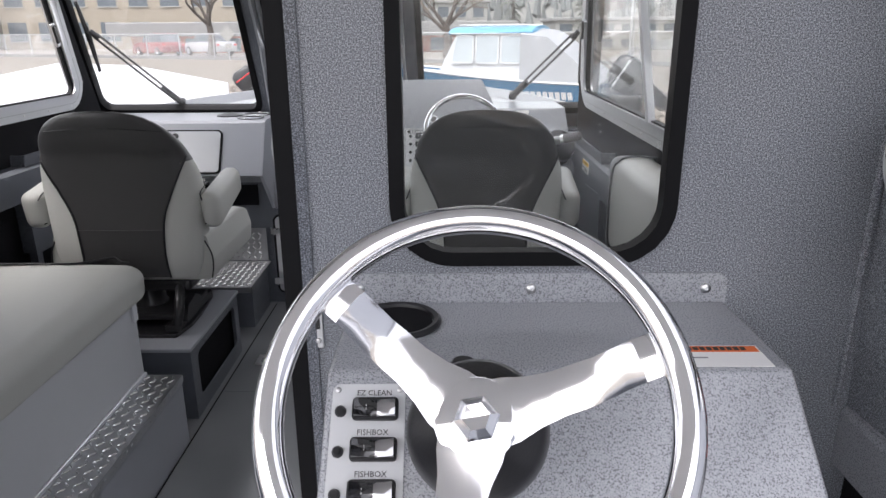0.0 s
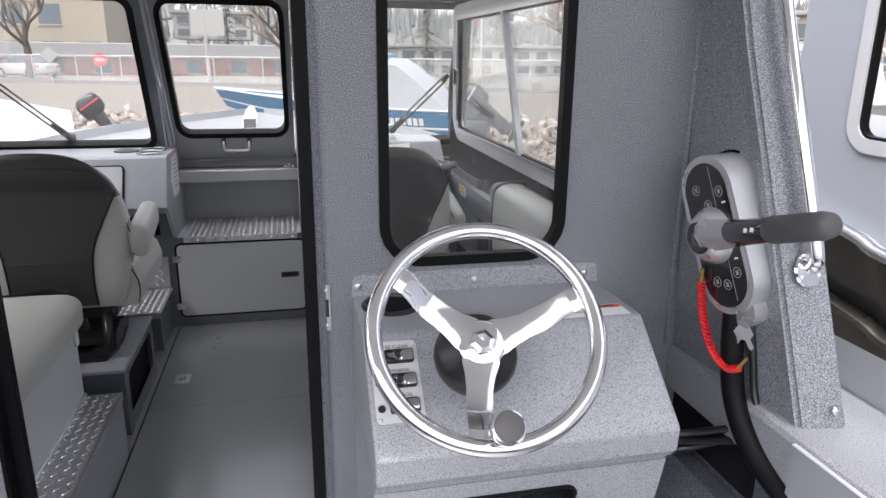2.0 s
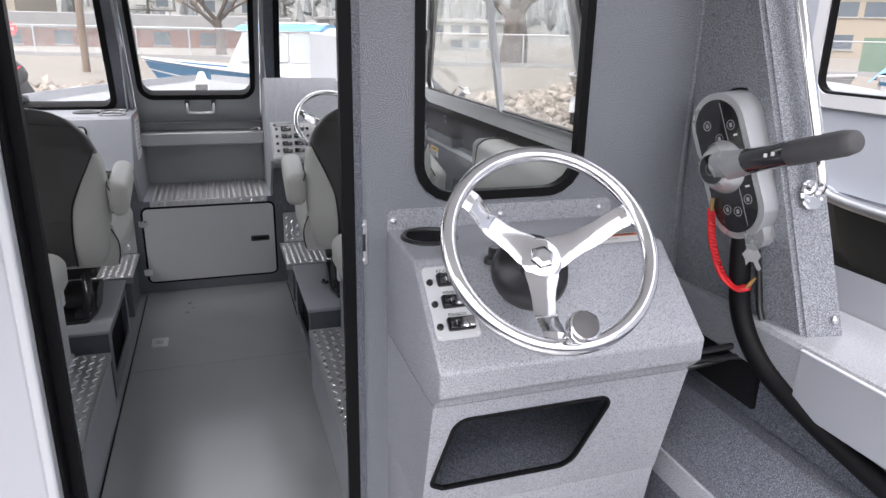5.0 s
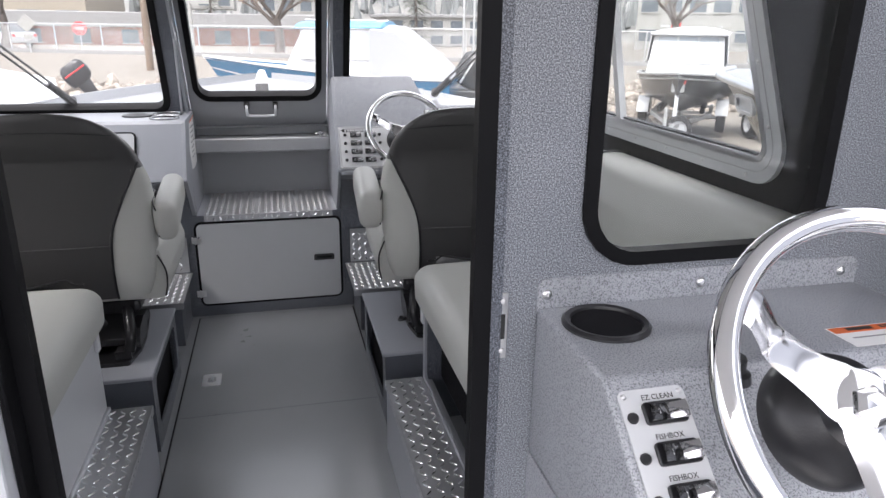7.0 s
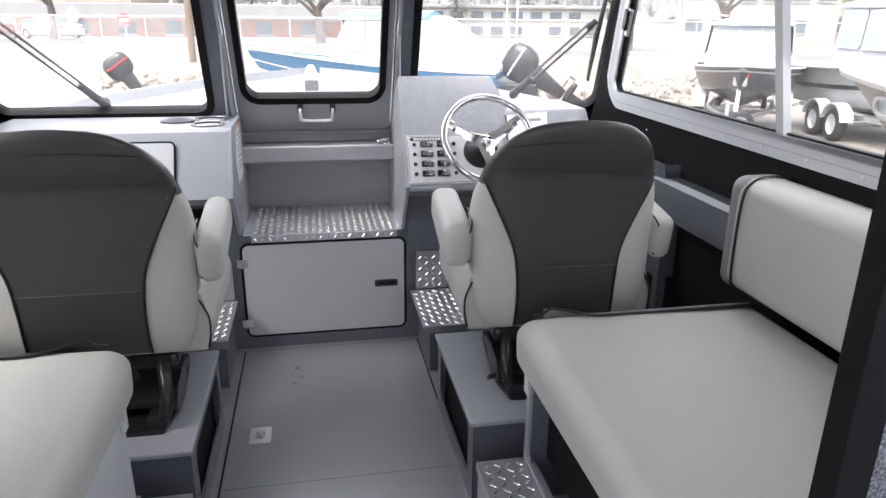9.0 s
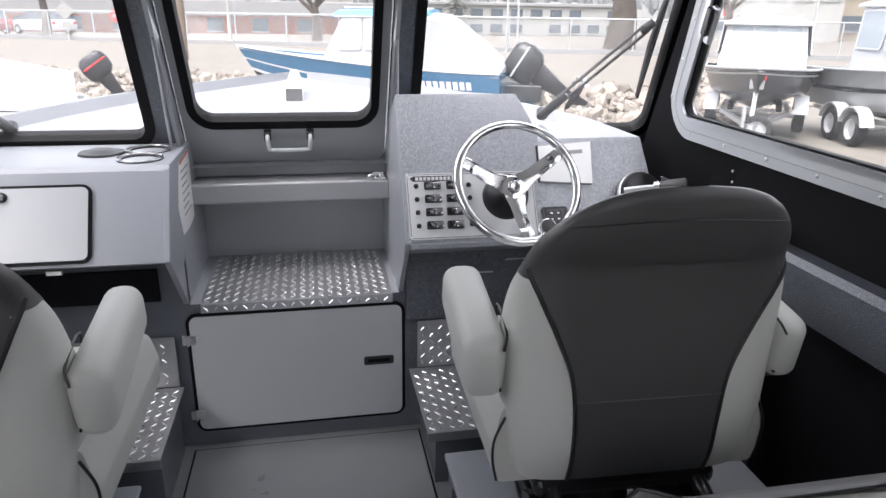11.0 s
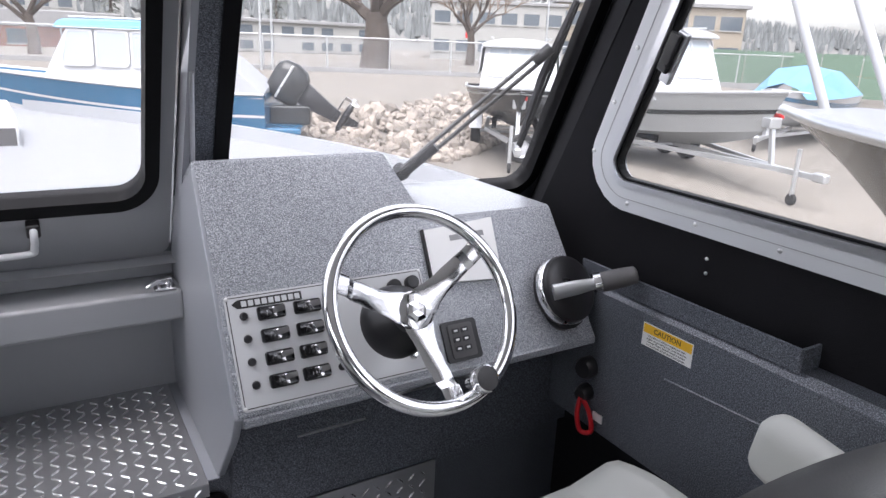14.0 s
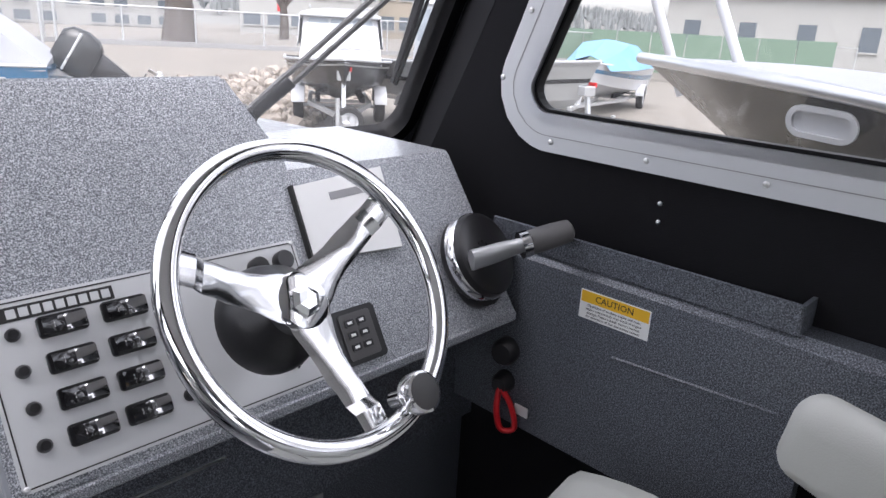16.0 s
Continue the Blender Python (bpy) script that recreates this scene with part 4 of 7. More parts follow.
arm = part("lever", tube([lev0 + (lev1 - lev0) * t for t in (-0.5, -0.1, 0.2, 0.36)], [0.027, 0.025, 0.02, 0.018], 14, flat=0.55), SILVER, thr, "satin silver lever", smooth=50)
part("grip", tube([lev0 + (lev1 - lev0) * t for t in (0.36, 0.4, 0.75, 1.0, 1.04)], [0.017, 0.0205, 0.0205, 0.0185, 0.012], 18), GREY_PLASTIC, arm, "dark rubber grip", smooth=50)
part("collar", tube([lev0 + (lev1 - lev0) * t for t in (0.24, 0.37)], [0.022, 0.022], 18), CHROME, arm, smooth=50)
settle(thr)

caution = thing("caution_label", "white caution label with yellow heading on the side panel", "label", at=(1.129, 3.358, 0.77))
part("sheet", boxed(1.1284, 1.1296, 3.294, 3.421, 0.747, 0.797), PAPER, caution)
part("heading_band", boxed(1.1280, 1.1284, 3.296, 3.419, 0.776, 0.7955), YELLOW, caution)
lm = frame_of((1.1279, 3.3575, 0.7857), (-1, 0, 0))
lettering("CAUTION", 0.0155, lm, INK, caution, "heading")
for i, line in enumerate(("Operation of auxiliary engine and main", "engine concurrently may result in engine", "damage. Please consult owners manual", "for operation of fuel disconnect system")):
    lettering(line, 0.0062, frame_of((1.1282, 3.3575, 0.7715 - 0.0065 * i), (-1, 0, 0)), INK, caution, "text_line", 0.0002)
settle(caution)

kill = thing("kill_switch", "black engine kill switch with red lanyard under the helm", "switch", at=(1.12, 3.54, 0.62))
part("switch_body", lathe([(0, 0.03), (0.02, 0.03), (0.026, 0.02), (0.026, 0)], frame_of((1.129, 3.56, 0.63), (-1, -0.2, 0)), 20), BLACK, kill, smooth=40)
part("key_barrel", lathe([(0, 0.03), (0.014, 0.03), (0.02, 0.02), (0.022, 0)], frame_of((1.129, 3.56, 0.565), (-1, -0.2, 0)), 20), BLACK, kill, smooth=40)
part("lanyard", tube(smooth_path([(1.105, 3.555, 0.56), (1.095, 3.55, 0.52), (1.10, 3.54, 0.48), (1.115, 3.52, 0.485), (1.112, 3.53, 0.53), (1.105, 3.55, 0.56)], 6), 0.006, 8), RED, kill, "red coiled lanyard", smooth=60)
part("tag", boxed(1.124, 1.127, 3.50, 3.53, 0.51, 0.53), PAPER, kill, "white tag")
settle(kill)

# ---- foot plates below the consoles ----
for s, x0, x1, who in ((1, 0.375, 0.80, "forward helm"), (-1, -0.80, -0.372, "port console")):
    fp = thing("foot_rest", f"diamond plate foot rest below the {who}", "foot rest", "diamond plate foot rests", at=((x0 + x1) / 2, 3.6, 0.2))
    xa = x0 - (0.028 if s > 0 else 0)
    xb = x1 + (0.012 if s < 0 else 0)
    part("kick_plate", boxed(x0, x1, 3.690, 3.6895 + 0.004, 0.236, 0.404), TREAD, fp, "vertical diamond plate")
    part("ledge_plate", boxed(xa, xb, 3.32, 3.69, 0.228, 0.233, 0.001, 1), TREAD, fp, "level diamond plate")
    part("ledge_lip", boxed(xa, xb, 3.316, 3.32, 0.205, 0.233), TREAD, fp)
    part("support_box", boxed(x0 + 0.01, x1 - 0.01, 3.40, 3.69, 0.0, 0.228), PAINT_DARK, fp)
    lugs("kick_tread", fp, (x0 + 0.004, 3.690, 0.24), (1, 0, 0), (0, 0, 1), x1 - x0 - 0.01, 0.16, 0.031)
    lugs("ledge_tread", fp, (xa + 0.004, 3.325, 0.233), (1, 0, 0), (0, 1, 0), xb - xa - 0.01, 0.36, 0.031)
    settle(fp)

latch = thing("deck_latch", "recessed stainless ring pull latch in the deck", "latch", at=(-0.245, 3.05, 0.004))
part("plate", plate(rect(-0.282, -0.212, 3.005, 3.098, 0.006, 3), [rect(-0.264, -0.232, 3.03, 3.075, 0.01, 4)], lambda u, v: (u, v, 0.0042), (0, 0, 0.002)), STEEL, latch)
part("cup", boxed(-0.264, -0.232, 3.03, 3.075, 0.0041, 0.0046), GREY_INK, latch)
part("pull", tube([(-0.248, 3.04, 0.008), (-0.248, 3.068, 0.008)], 0.005, 8), ALU, latch, smooth=60)
settle(latch)

# ---- helm seats ----
def lerp_table(t, table):
    """A smooth curve through the rows of a table."""
    n = len(table)
    for i in range(n - 1):
        a, b = table[i][0], table[i + 1][0]
        if t <= b or i == n - 2:
            k = min(1, max(0, (t - a) / (b - a)))
            out = []
            for j in range(1, len(table[0])):
                p, q = table[i][j], table[i + 1][j]
                lo, hi = table[max(i - 1, 0)], table[min(i + 2, n - 1)]
                m0 = (q - lo[j]) / (b - lo[0]) * (b - a)
                m1 = (hi[j] - p) / (hi[0] - a) * (b - a)
                out.append((2 * k ** 3 - 3 * k * k + 1) * p + (k ** 3 - 2 * k * k + k) * m0 + (3 * k * k - 2 * k ** 3) * q + (k ** 3 - k * k) * m1)
            return out


# height, half width, half depth, middle depth, half width of the dark rear panel
SEAT = [(0.485, 0.235, 0.06, 0.085, 0.146), (0.54, 0.258, 0.088, 0.095, 0.146), (0.62, 0.269, 0.098, 0.10, 0.147), (0.72, 0.275, 0.10, 0.105, 0.158), (0.81, 0.276, 0.092, 0.098, 0.194), (0.88, 0.268, 0.078, 0.080, 0.228),
        (0.932, 0.250, 0.066, 0.060, 0.2488), (0.978, 0.236, 0.058, 0.030, 0.2348), (1.016, 0.213, 0.048, 0.002, 0.2118), (1.047, 0.182, 0.037, -0.020, 0.1808), (1.07, 0.142, 0.024, -0.035, 0.141), (1.085, 0.085, 0.010, -0.044, 0.0845), (1.089, 0.03, 0.004, -0.046, 0.03)]
def rear_power(z):
    """Squarer across the back, rounder towards the head."""
    return 4.2 - 1.4 * min(1, max(0, (z - 0.9) / 0.15))


def back_y(x, z):
    w, d, c, k = lerp_table(z, SEAT)
    q = rear_power(z)
    return c - d * max(0.0, 1 - (abs(x) / w) ** q) ** (1 / q)


def seat_ring(z, grow=1.0, n=48):
    w, d, c, k = lerp_table(z, SEAT)
    out = []
    for i in range(n):
        a = 2 * math.pi * i / n
        ca, sa = math.cos(a), math.sin(a)
        q = 2.3 if sa > 0 else rear_power(z)
        front = 1 - 0.42 * max(0.0, sa) * min(1, max(0, (z - 0.78) / 0.14))
        out.append((w * front * grow * math.copysign(abs(ca) ** (2 / q), ca), c + d * grow * math.copysign(abs(sa) ** (2 / q), sa), z))
    return out


def loft(rings, cap=True):
    bm = bmesh.new()
    vr = [[bm.verts.new(p) for p in r] for r in rings]
    for a, b in zip(vr, vr[1:]):
        for i in range(len(a)):
            bm.faces.new((a[i], a[(i + 1) % len(a)], b[(i + 1) % len(b)], b[i]))
    if cap:
        bm.faces.new(vr[0][::-1])
        bm.faces.new(vr[-1])
    return bm


def helm_seat(label, x, turn=0.0, width=1.0):
    s = thing("helm_seat", label, "seat", "helm seats")
    zs = [0.49 + 0.0151 * i for i in range(38)] + [1.066, 1.072, 1.077, 1.081, 1.084, 1.087, 1.089]
    part("backrest", loft([seat_ring(z) for z in zs]), VINYL, s, "light grey vinyl backrest with winged sides", smooth=60)
    part("top_cover", loft([seat_ring(z, 1.008) for z in zs if z > 0.90]), VINYL_DARK, s, "charcoal vinyl head of the backrest", smooth=60)
    bm = bmesh.new()
    prev = None
    for i in range(39):
        z = 0.492 + 0.0151 * i
        if z > 0.955:
            break
        w, d, c, k = lerp_table(z, SEAT)
        k = min(k, w * 0.997)
        row = []
        for j in range(25):
            x2 = k * (-1 + 2 * j / 24) * 0.995
            row.append(bm.verts.new((x2, back_y(x2, z) - 0.0018, z)))
        if prev:
            for j in range(24):
                bm.faces.new((prev[j], prev[j + 1], row[j + 1], row[j]))
        prev = row
    part("rear_panel", bm, VINYL_DARK, s, "charcoal vinyl rear panel", smooth=60)
    for sg in (-1, 1):
        line = []
        for i in range(30):
            z = 0.492 + 0.0151 * i
            w, d, c, k = lerp_table(z, SEAT)
            k = min(k, w * 0.997)
            line.append((sg * k, back_y(k, z) - 0.002, z))
        part("piping", tube(line, 0.0045, 6), PIPING, s, "black piping", smooth=60)
    part("seam", tube([(k, back_y(k, 0.675) - 0.005, 0.675) for k in [(-0.147 + 0.294 * i / 16) for i in range(17)]], 0.0012, 5), GREY_PLASTIC, s)
    part("top_seam", tube([(k, back_y(k, 1.035 - 0.35 * k * k) - 0.003, 1.035 - 0.35 * k * k) for k in [(-0.2 + 0.4 * i / 20) for i in range(21)]], 0.0012, 5), PIPING, s)
    rings = []
    for i in range(15):
        y = 0.06 + 0.50 * i / 14
        k = 1 - 0.5 * max(0, (i - 10) / 4) ** 2
        rings.append([(x2, y, z2) for x2, z2 in rounded([(-0.285, 0.47), (-0.292, 0.55), (-0.275, 0.585 + 0.055 * k), (-0.235, 0.59 + 0.055 * k), (-0.15, 0.585 + 0.016 * k), (0, 0.58 + 0.012 * k), (0.15, 0.585 + 0.016 * k), (0.235, 0.59 + 0.055 * k), (0.275, 0.585 + 0.055 * k), (0.292, 0.55), (0.285, 0.47)], [0.02, 0.03, 0.02, 0.02, 0.02, 0, 0.02, 0.02, 0.02, 0.03, 0.02], 4)])
    rings.append([(x2 * 0.96, 0.585, 0.47 + (z2 - 0.47) * 0.55) for x2, y, z2 in rings[-1]])
    cushion = part("seat_cushion", loft(rings), VINYL, s, "light grey vinyl seat cushion with raised sides", smooth=60)
    for sg in (-1, 1):
        part("cushion_piping", tube(smooth_path([(sg * 0.155, 0.14, 0.603), (sg * 0.157, 0.3, 0.604), (sg * 0.16, 0.45, 0.602), (sg * 0.163, 0.55, 0.585), (sg * 0.168, 0.587, 0.54)], 5), 0.0035, 6), PIPING, cushion, smooth=60)
        part("side_piping", tube(smooth_path([(sg * 0.27, 0.055, 0.62), (sg * 0.29, 0.056, 0.57), (sg * 0.291, 0.056, 0.52), (sg * 0.282, 0.057, 0.478)], 5), 0.003, 6), PIPING, cushion, smooth=60)
    part("cushion_shell", boxed(-0.2, 0.2, 0.05, 0.5, 0.425, 0.47, 0.015, 2), BLACK, s, "black seat pan")
    for sg in (-1, 1):
        m = Matrix.Translation((sg * 0.316, 0.16, 0.765)) @ pose(0, 0, 0, 9, 0, 0)
        bm = bmesh.new()
        vs = box(bm, -0.043 if sg < 0 else -0.045, 0.043 if sg < 0 else 0.028, -0.13, 0.17, -0.055, 0.052, 0.032, 5)
        for v in bm.verts:
            if v.co.y < -0.02 and v.co.z < 0:
                v.co.z -= 0.03 * min(1, (-0.02 - v.co.y) / 0.1)
        bmesh.ops.transform(bm, matrix=m, verts=bm.verts)
        a = part("armrest", bm, VINYL, s, "padded light grey armrest", smooth=80)
        part("arm_piping", tube(smooth_path([m @ Vector(p) for p in ((-sg * 0.03, -0.128, 0.03), (-sg * 0.04, -0.1, 0.05), (-sg * 0.0435, 0.0, 0.048), (-sg * 0.0435, -0.05, -0.05), (-sg * 0.03, -0.128, -0.06))], 4), 0.0025, 6), PIPING, a)
    # slide and bracket
    part("slide_plate", prism(rounded([(-0.185, 0.16), (-0.185, 0.06), (-0.165, -0.045), (0.165, -0.045), (0.185, 0.06), (0.185, 0.16), (0.165, 0.36), (-0.165, 0.36)], 0.012, 3), "z", 0.2835, 0.296, 0.003, 1), BLACK, s, "black seat slide")
    for sg in (-1, 1):
        part("slide_rail", boxed(min(sg * 0.12, sg * 0.17), max(sg * 0.12, sg * 0.17), -0.03, 0.34, 0.296, 0.325, 0.004, 2), BLACK, s)
        part("swivel_ear", prism(rounded([(-0.02, 0.325), (0.12, 0.325), (0.16, 0.37), (0.10, 0.40), (0.02, 0.385)], 0.014, 4), "x", sg * 0.185 - 0.012, sg * 0.185 + 0.012, 0.003, 1), BLACK, s, smooth=40)
        part("bracket_arm", tube(smooth_path([(sg * 0.165, -0.02, 0.325), (sg * 0.175, -0.015, 0.375), (sg * 0.165, 0.03, 0.425), (sg * 0.15, 0.10, 0.46)], 6), 0.017, 10), BLACK, s, smooth=60)
    part("pivot_bracket", boxed(-0.175, 0.175, 0.02, 0.28, 0.325, 0.35, 0.006, 2), BLACK, s)
    part("pedestal", lathe([(0.075, 0.34), (0.06, 0.36), (0.055, 0.42), (0.09, 0.43)], pose(0, 0.15, 0), 24), BLACK, s, smooth=40)
    part("lever", tube(smooth_path([(-0.20, 0.02, 0.335), (-0.225, -0.01, 0.345), (-0.225, -0.04, 0.365)], 4), 0.008, 8), BLACK, s, smooth=50)
    for p in ((-0.105, -0.03), (0.105, -0.03), (-0.176, 0.03), (0.176, 0.03)):
        screw(s, (p[0], p[1], 0.296), (0, 0, 1), 0.007)
    s.location = (x, 2.722, 0)
    s.rotation_euler.z = radians(turn)
    s.scale.x = width
    return s


helm_seat("light grey and charcoal vinyl helm seat on a floor box", 0.662, -2, 0.965)
helm_seat("light grey and charcoal vinyl passenger seat on a floor box", -0.612)

# boxes under the seats, open on the inner side
for s, label in ((1, "grey painted floor box under the helm seat"), (-1, "grey painted floor box under the passenger seat")):
    xi, xo = s * 0.366, s * 1.1
    b = thing("seat_box", label, "seat box", "seat boxes", at=(s * 0.7, 2.86, 0))
    x0, x1 = min(xi, xo), max(xi, xo)
    part("lid", boxed(x0 - 0.004, x1, 2.588, 3.155, 0.268, 0.283, 0.004, 2), PAINT_FINE, b)
    hole = rounded([(2.66, 0.06), (3.10, 0.06), (3.10, 0.235), (2.66, 0.235)], 0.03, 4)
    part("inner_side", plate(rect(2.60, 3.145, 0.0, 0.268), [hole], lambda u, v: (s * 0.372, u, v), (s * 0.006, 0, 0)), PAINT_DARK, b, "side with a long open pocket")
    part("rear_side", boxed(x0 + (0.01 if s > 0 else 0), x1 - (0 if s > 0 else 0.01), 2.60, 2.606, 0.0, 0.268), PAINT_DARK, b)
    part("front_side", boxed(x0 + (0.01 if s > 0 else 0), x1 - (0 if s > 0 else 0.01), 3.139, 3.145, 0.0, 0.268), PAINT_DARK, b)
    # Black sheet close behind the opening, so the pocket looks dark.
    part("pocket_dark", boxed(min(s * 0.40, s * 0.41), max(s * 0.40, s * 0.41), 2.61, 3.135, 0.001, 0.265), MATT_BLACK, b)
    for p in ((s * 0.395, 2.625), (s * 0.395, 3.12), (s * 0.6, 2.625)):
        screw(b, (p[0], p[1], 0.283), (0, 0, 1), 0.007)
    settle(b)

# benches behind the seats with tread ledges
for s, label in ((1, "light grey vinyl bench along the starboard side"), (-1, "light grey vinyl bench along the port side")):
    b = thing("bench", label, "bench", "cabin benches", at=(s * 0.75, 1.95, 0))
    X = lambda a, c: (min(s * a, s * c), max(s * a, s * c))
    y0, y1 = 1.402, 2.455
    part("ledge", boxed(*X(0.352, 0.50), y0, y1, 0.0, 0.25), PAINT_FINE, b, "low grey ledge")
    part("ledge_plate", boxed(*X(0.350, 0.47), y0, y1 + 0.004, 0.25, 0.254), TREAD, b, "diamond plate ledge top")
    part("ledge_nosing", boxed(*X(0.348, 0.3515), y0, y1 + 0.004, 0.228, 0.254), TREAD, b)
    lugs("ledge_tread", b, (0.354 if s > 0 else -0.468, y0 + 0.004, 0.254), (1, 0, 0), (0, 1, 0), 0.115, y1 - y0 - 0.008, 0.031)
    for i in range(34):
        y = y0 + 0.02 + 0.031 * i
        part("nosing_bead", boxed(*X(0.3465, 0.348), y, y + 0.008, 0.236, 0.244), TREAD, b)
    if s > 0:
        hole = rounded([(1.43, 0.268), (2.43, 0.268), (2.43, 0.505), (1.43, 0.505)], 0.02, 3)
        part("front_panel", plate(rect(y0, y1, 0.254, 0.53), [hole], lambda u, v: (0.472, u, v), (0.008, 0, 0)), PAINT_FINE, b, "grey panel framing a black recess")
        part("recess", boxed(0.53, 0.54, y0 + 0.02, y1 - 0.01, 0.26, 0.52), MATT_BLACK, b, "black recess")
    else:
        part("front_panel", boxed(-0.480, -0.472, y0, y1, 0.254, 0.53), ALU_PAINT, b, "smooth satin grey panel")
        part("panel_foot", boxed(-0.472, -0.462, y0, y1, 0.2545, 0.268, 0.002, 1), ALU, b)
    part("end_panel", boxed(*X(0.475, 1.12), y1 - 0.012, y1, 0.25, 0.53), PAINT_DARK if s > 0 else PAINT_FINE, b)
    # cushion with rolled front and a darker strip at the forward end
    prof = rounded([(s * 0.450, 0.515), (s * 0.446, 0.628), (s * 0.72, 0.636), (s * 1.09, 0.628), (s * 1.09, 0.515)], [0.012, 0.055, 0.0, 0.02, 0.01], 7)
    bm = bmesh.new()
    ysn = [y0, y0 + 0.02, 1.7, 2.0, 2.3, 2.44, 2.475, 2.50, 2.515, 2.523]
    rings = []
    for y in ysn:
        k = 0.0 if 1.42 < y < 2.46 else (0.018 * ((y - 2.46) / 0.063) ** 2 if y > 2 else 0.01 * (y == y0))
        cx, cz = s * 0.77, 0.565
        rings.append([(cx + (u - cx) * (1 - k * 2.0), y, cz + (v - cz) * (1 - k * 14 * (1 if v > cz else 0.4))) for u, v in prof])
    c = part("cushion", loft(rings), VINYL, b, "light grey vinyl cushion", smooth=60)
    bm = bmesh.new()
    prev = None
    for i in range(21):
        u = 0.53 + 0.55 * i / 20
        k = min(1, max(0, (u - 0.53) / 0.13))
        yb = 2.535 - 0.065 * k * k * (3 - 2 * k)
        row = [bm.verts.new((s * u, yb + (2.53 - yb) * j / 5, 0.6375 - (0.026 * (j / 5) ** 2.2))) for j in range(6)]
        if prev:
            for j in range(5):
                bm.faces.new((prev[j], prev[j + 1], row[j + 1], row[j]))
        prev = row
    part("end_strip", bm, VINYL_DARK if s < 0 else GREY_VINYL, c, "darker grey strip", smooth=60)
    line = []
    for i in range(25):
        u = 0.50 + 0.58 * i / 24
        k = min(1, max(0, (u - 0.53) / 0.13))
        line.append((s * u, 2.535 - 0.065 * k * k * (3 - 2 * k) - (0.0 if u > 0.53 else 0.012), 0.6385 - (0.012 if u < 0.53 else 0.0)))
    part("cushion_piping", tube(line, 0.0035, 6), PIPING, c, smooth=60)
    for y in (2.44, 1.62):
        k = part("clasp", boxed(*X(0.462, 0.472), y - 0.014, y + 0.014, 0.455, 0.535, 0.002, 1), ALU_PAINT, b, "grey strap clasp")
        part("snap", lathe([(0, 0.006), (0.006, 0.005), (0.008, 0)], frame_of((s * 0.462, y, 0.545), (-s, 0, 0)), 12), CHROME, k, smooth=40)
        part("snap", lathe([(0, 0.006), (0.006, 0.005), (0.008, 0)], frame_of((s * 0.462, y, 0.52), (-s, 0, 0)), 12), CHROME, k, smooth=40)
    settle(b)

    # padded back against the side
    k = thing("padded_board", "light grey padded bench back on the cabin side", "padded board", "bench backs", at=(s * 1.13, 2.0, 0.66))
    part("pad", boxed(*X(1.045, 1.185), 1.46, 2.60, 0.655, 0.955, 0.045, 5), VINYL, k, smooth=70)
    part("end_cap", boxed(*X(1.043, 1.187), 2.53, 2.605, 0.653, 0.957, 0.036, 5), GREY_VINYL, k, "darker grey vinyl end", smooth=70)
    part("piping", tube(smooth_path([(s * 1.185, 2.528, 0.955), (s * 1.10, 2.528, 0.961), (s * 1.06, 2.53, 0.946), (s * 1.04, 2.53, 0.90), (s * 1.04, 2.53, 0.70), (s * 1.06, 2.53, 0.662)], 5), 0.0035, 6), PIPING, k, smooth=60)
    settle(k)

# ---- rear helm ----
AD, AN = Vector((0, 0.748, 0.664)).normalized(), Vector((0, -0.664, 0.748)).normalized()
def on_aft(x, s, o=0.0):
    """A point of the rear helm's sloping face."""
    return Vector((x, 0.98, 0.82)) + AD * s + AN * o


aft = structure(part("rear_console", prism([(1.349, 0.966), (1.146, 0.966), (0.98, 0.82), (0.982, 0.772), (1.012, 0.755), (1.0168, 0.735), (1.349, 0.735)], "x", 0.392, 0.918, 0.007, 3), PAINT_LIGHT, smooth=35),
                "light speckled grey rear helm console below the window", "console")
fy = lambda z: 1.012 + (0.755 - z) / 0.285 * 0.068
pk = rounded([(0.44, 0.70), (0.405, 0.545), (0.43, 0.53), (0.70, 0.53), (0.76, 0.70)], [0.03, 0.01, 0.01, 0.04, 0.02], 5)
part("front_panel", plate(rect(0.392, 0.918, 0.47, 0.738), [pk], lambda u, v: (u, fy(v), v), (0, 0.006, 0)), PAINT_LIGHT, aft, "front panel with an open pocket")
part("lower_body", prism([(1.08, 0.47), (1.16, 0.0), (1.349, 0.0), (1.349, 0.47)], "x", 0.392, 0.918, 0.004, 2), PAINT_LIGHT, aft, smooth=35)
for x in (0.392, 0.912):
    part("cheek", prism([(fy(0.735) + 0.006, 0.735), (1.086, 0.47), (1.349, 0.47), (1.349, 0.735)], "x", x, x + 0.006), PAINT_LIGHT, aft)
pocket = part("pocket_edge", ring_strip(inset(pk, -0.004), inset(pk, 0.003), lambda u, v: (u, fy(v) - 0.003, v), (0, 0.010, 0)), RUBBER, aft, "black rubber edging")
# Tray and back are painted darker to carry the pocket's inner shade.
part("pocket_tray", boxed(0.40, 0.90, 1.09, 1.30, 0.512, 0.518), PAINT_DARK, aft, "grey tray darkened for the pocket's shade")
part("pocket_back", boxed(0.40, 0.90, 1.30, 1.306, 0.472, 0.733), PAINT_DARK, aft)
part("flange", plate(rounded([(0.392, 0.962), (0.918, 0.962), (0.918, 1.008), (0.392, 1.008)], [0, 0, 0.014, 0.014], 4), [], lambda u, v: (u, YB - 0.004, v), (0, 0.004, 0)), PAINT_LIGHT, aft, "screwed flange")
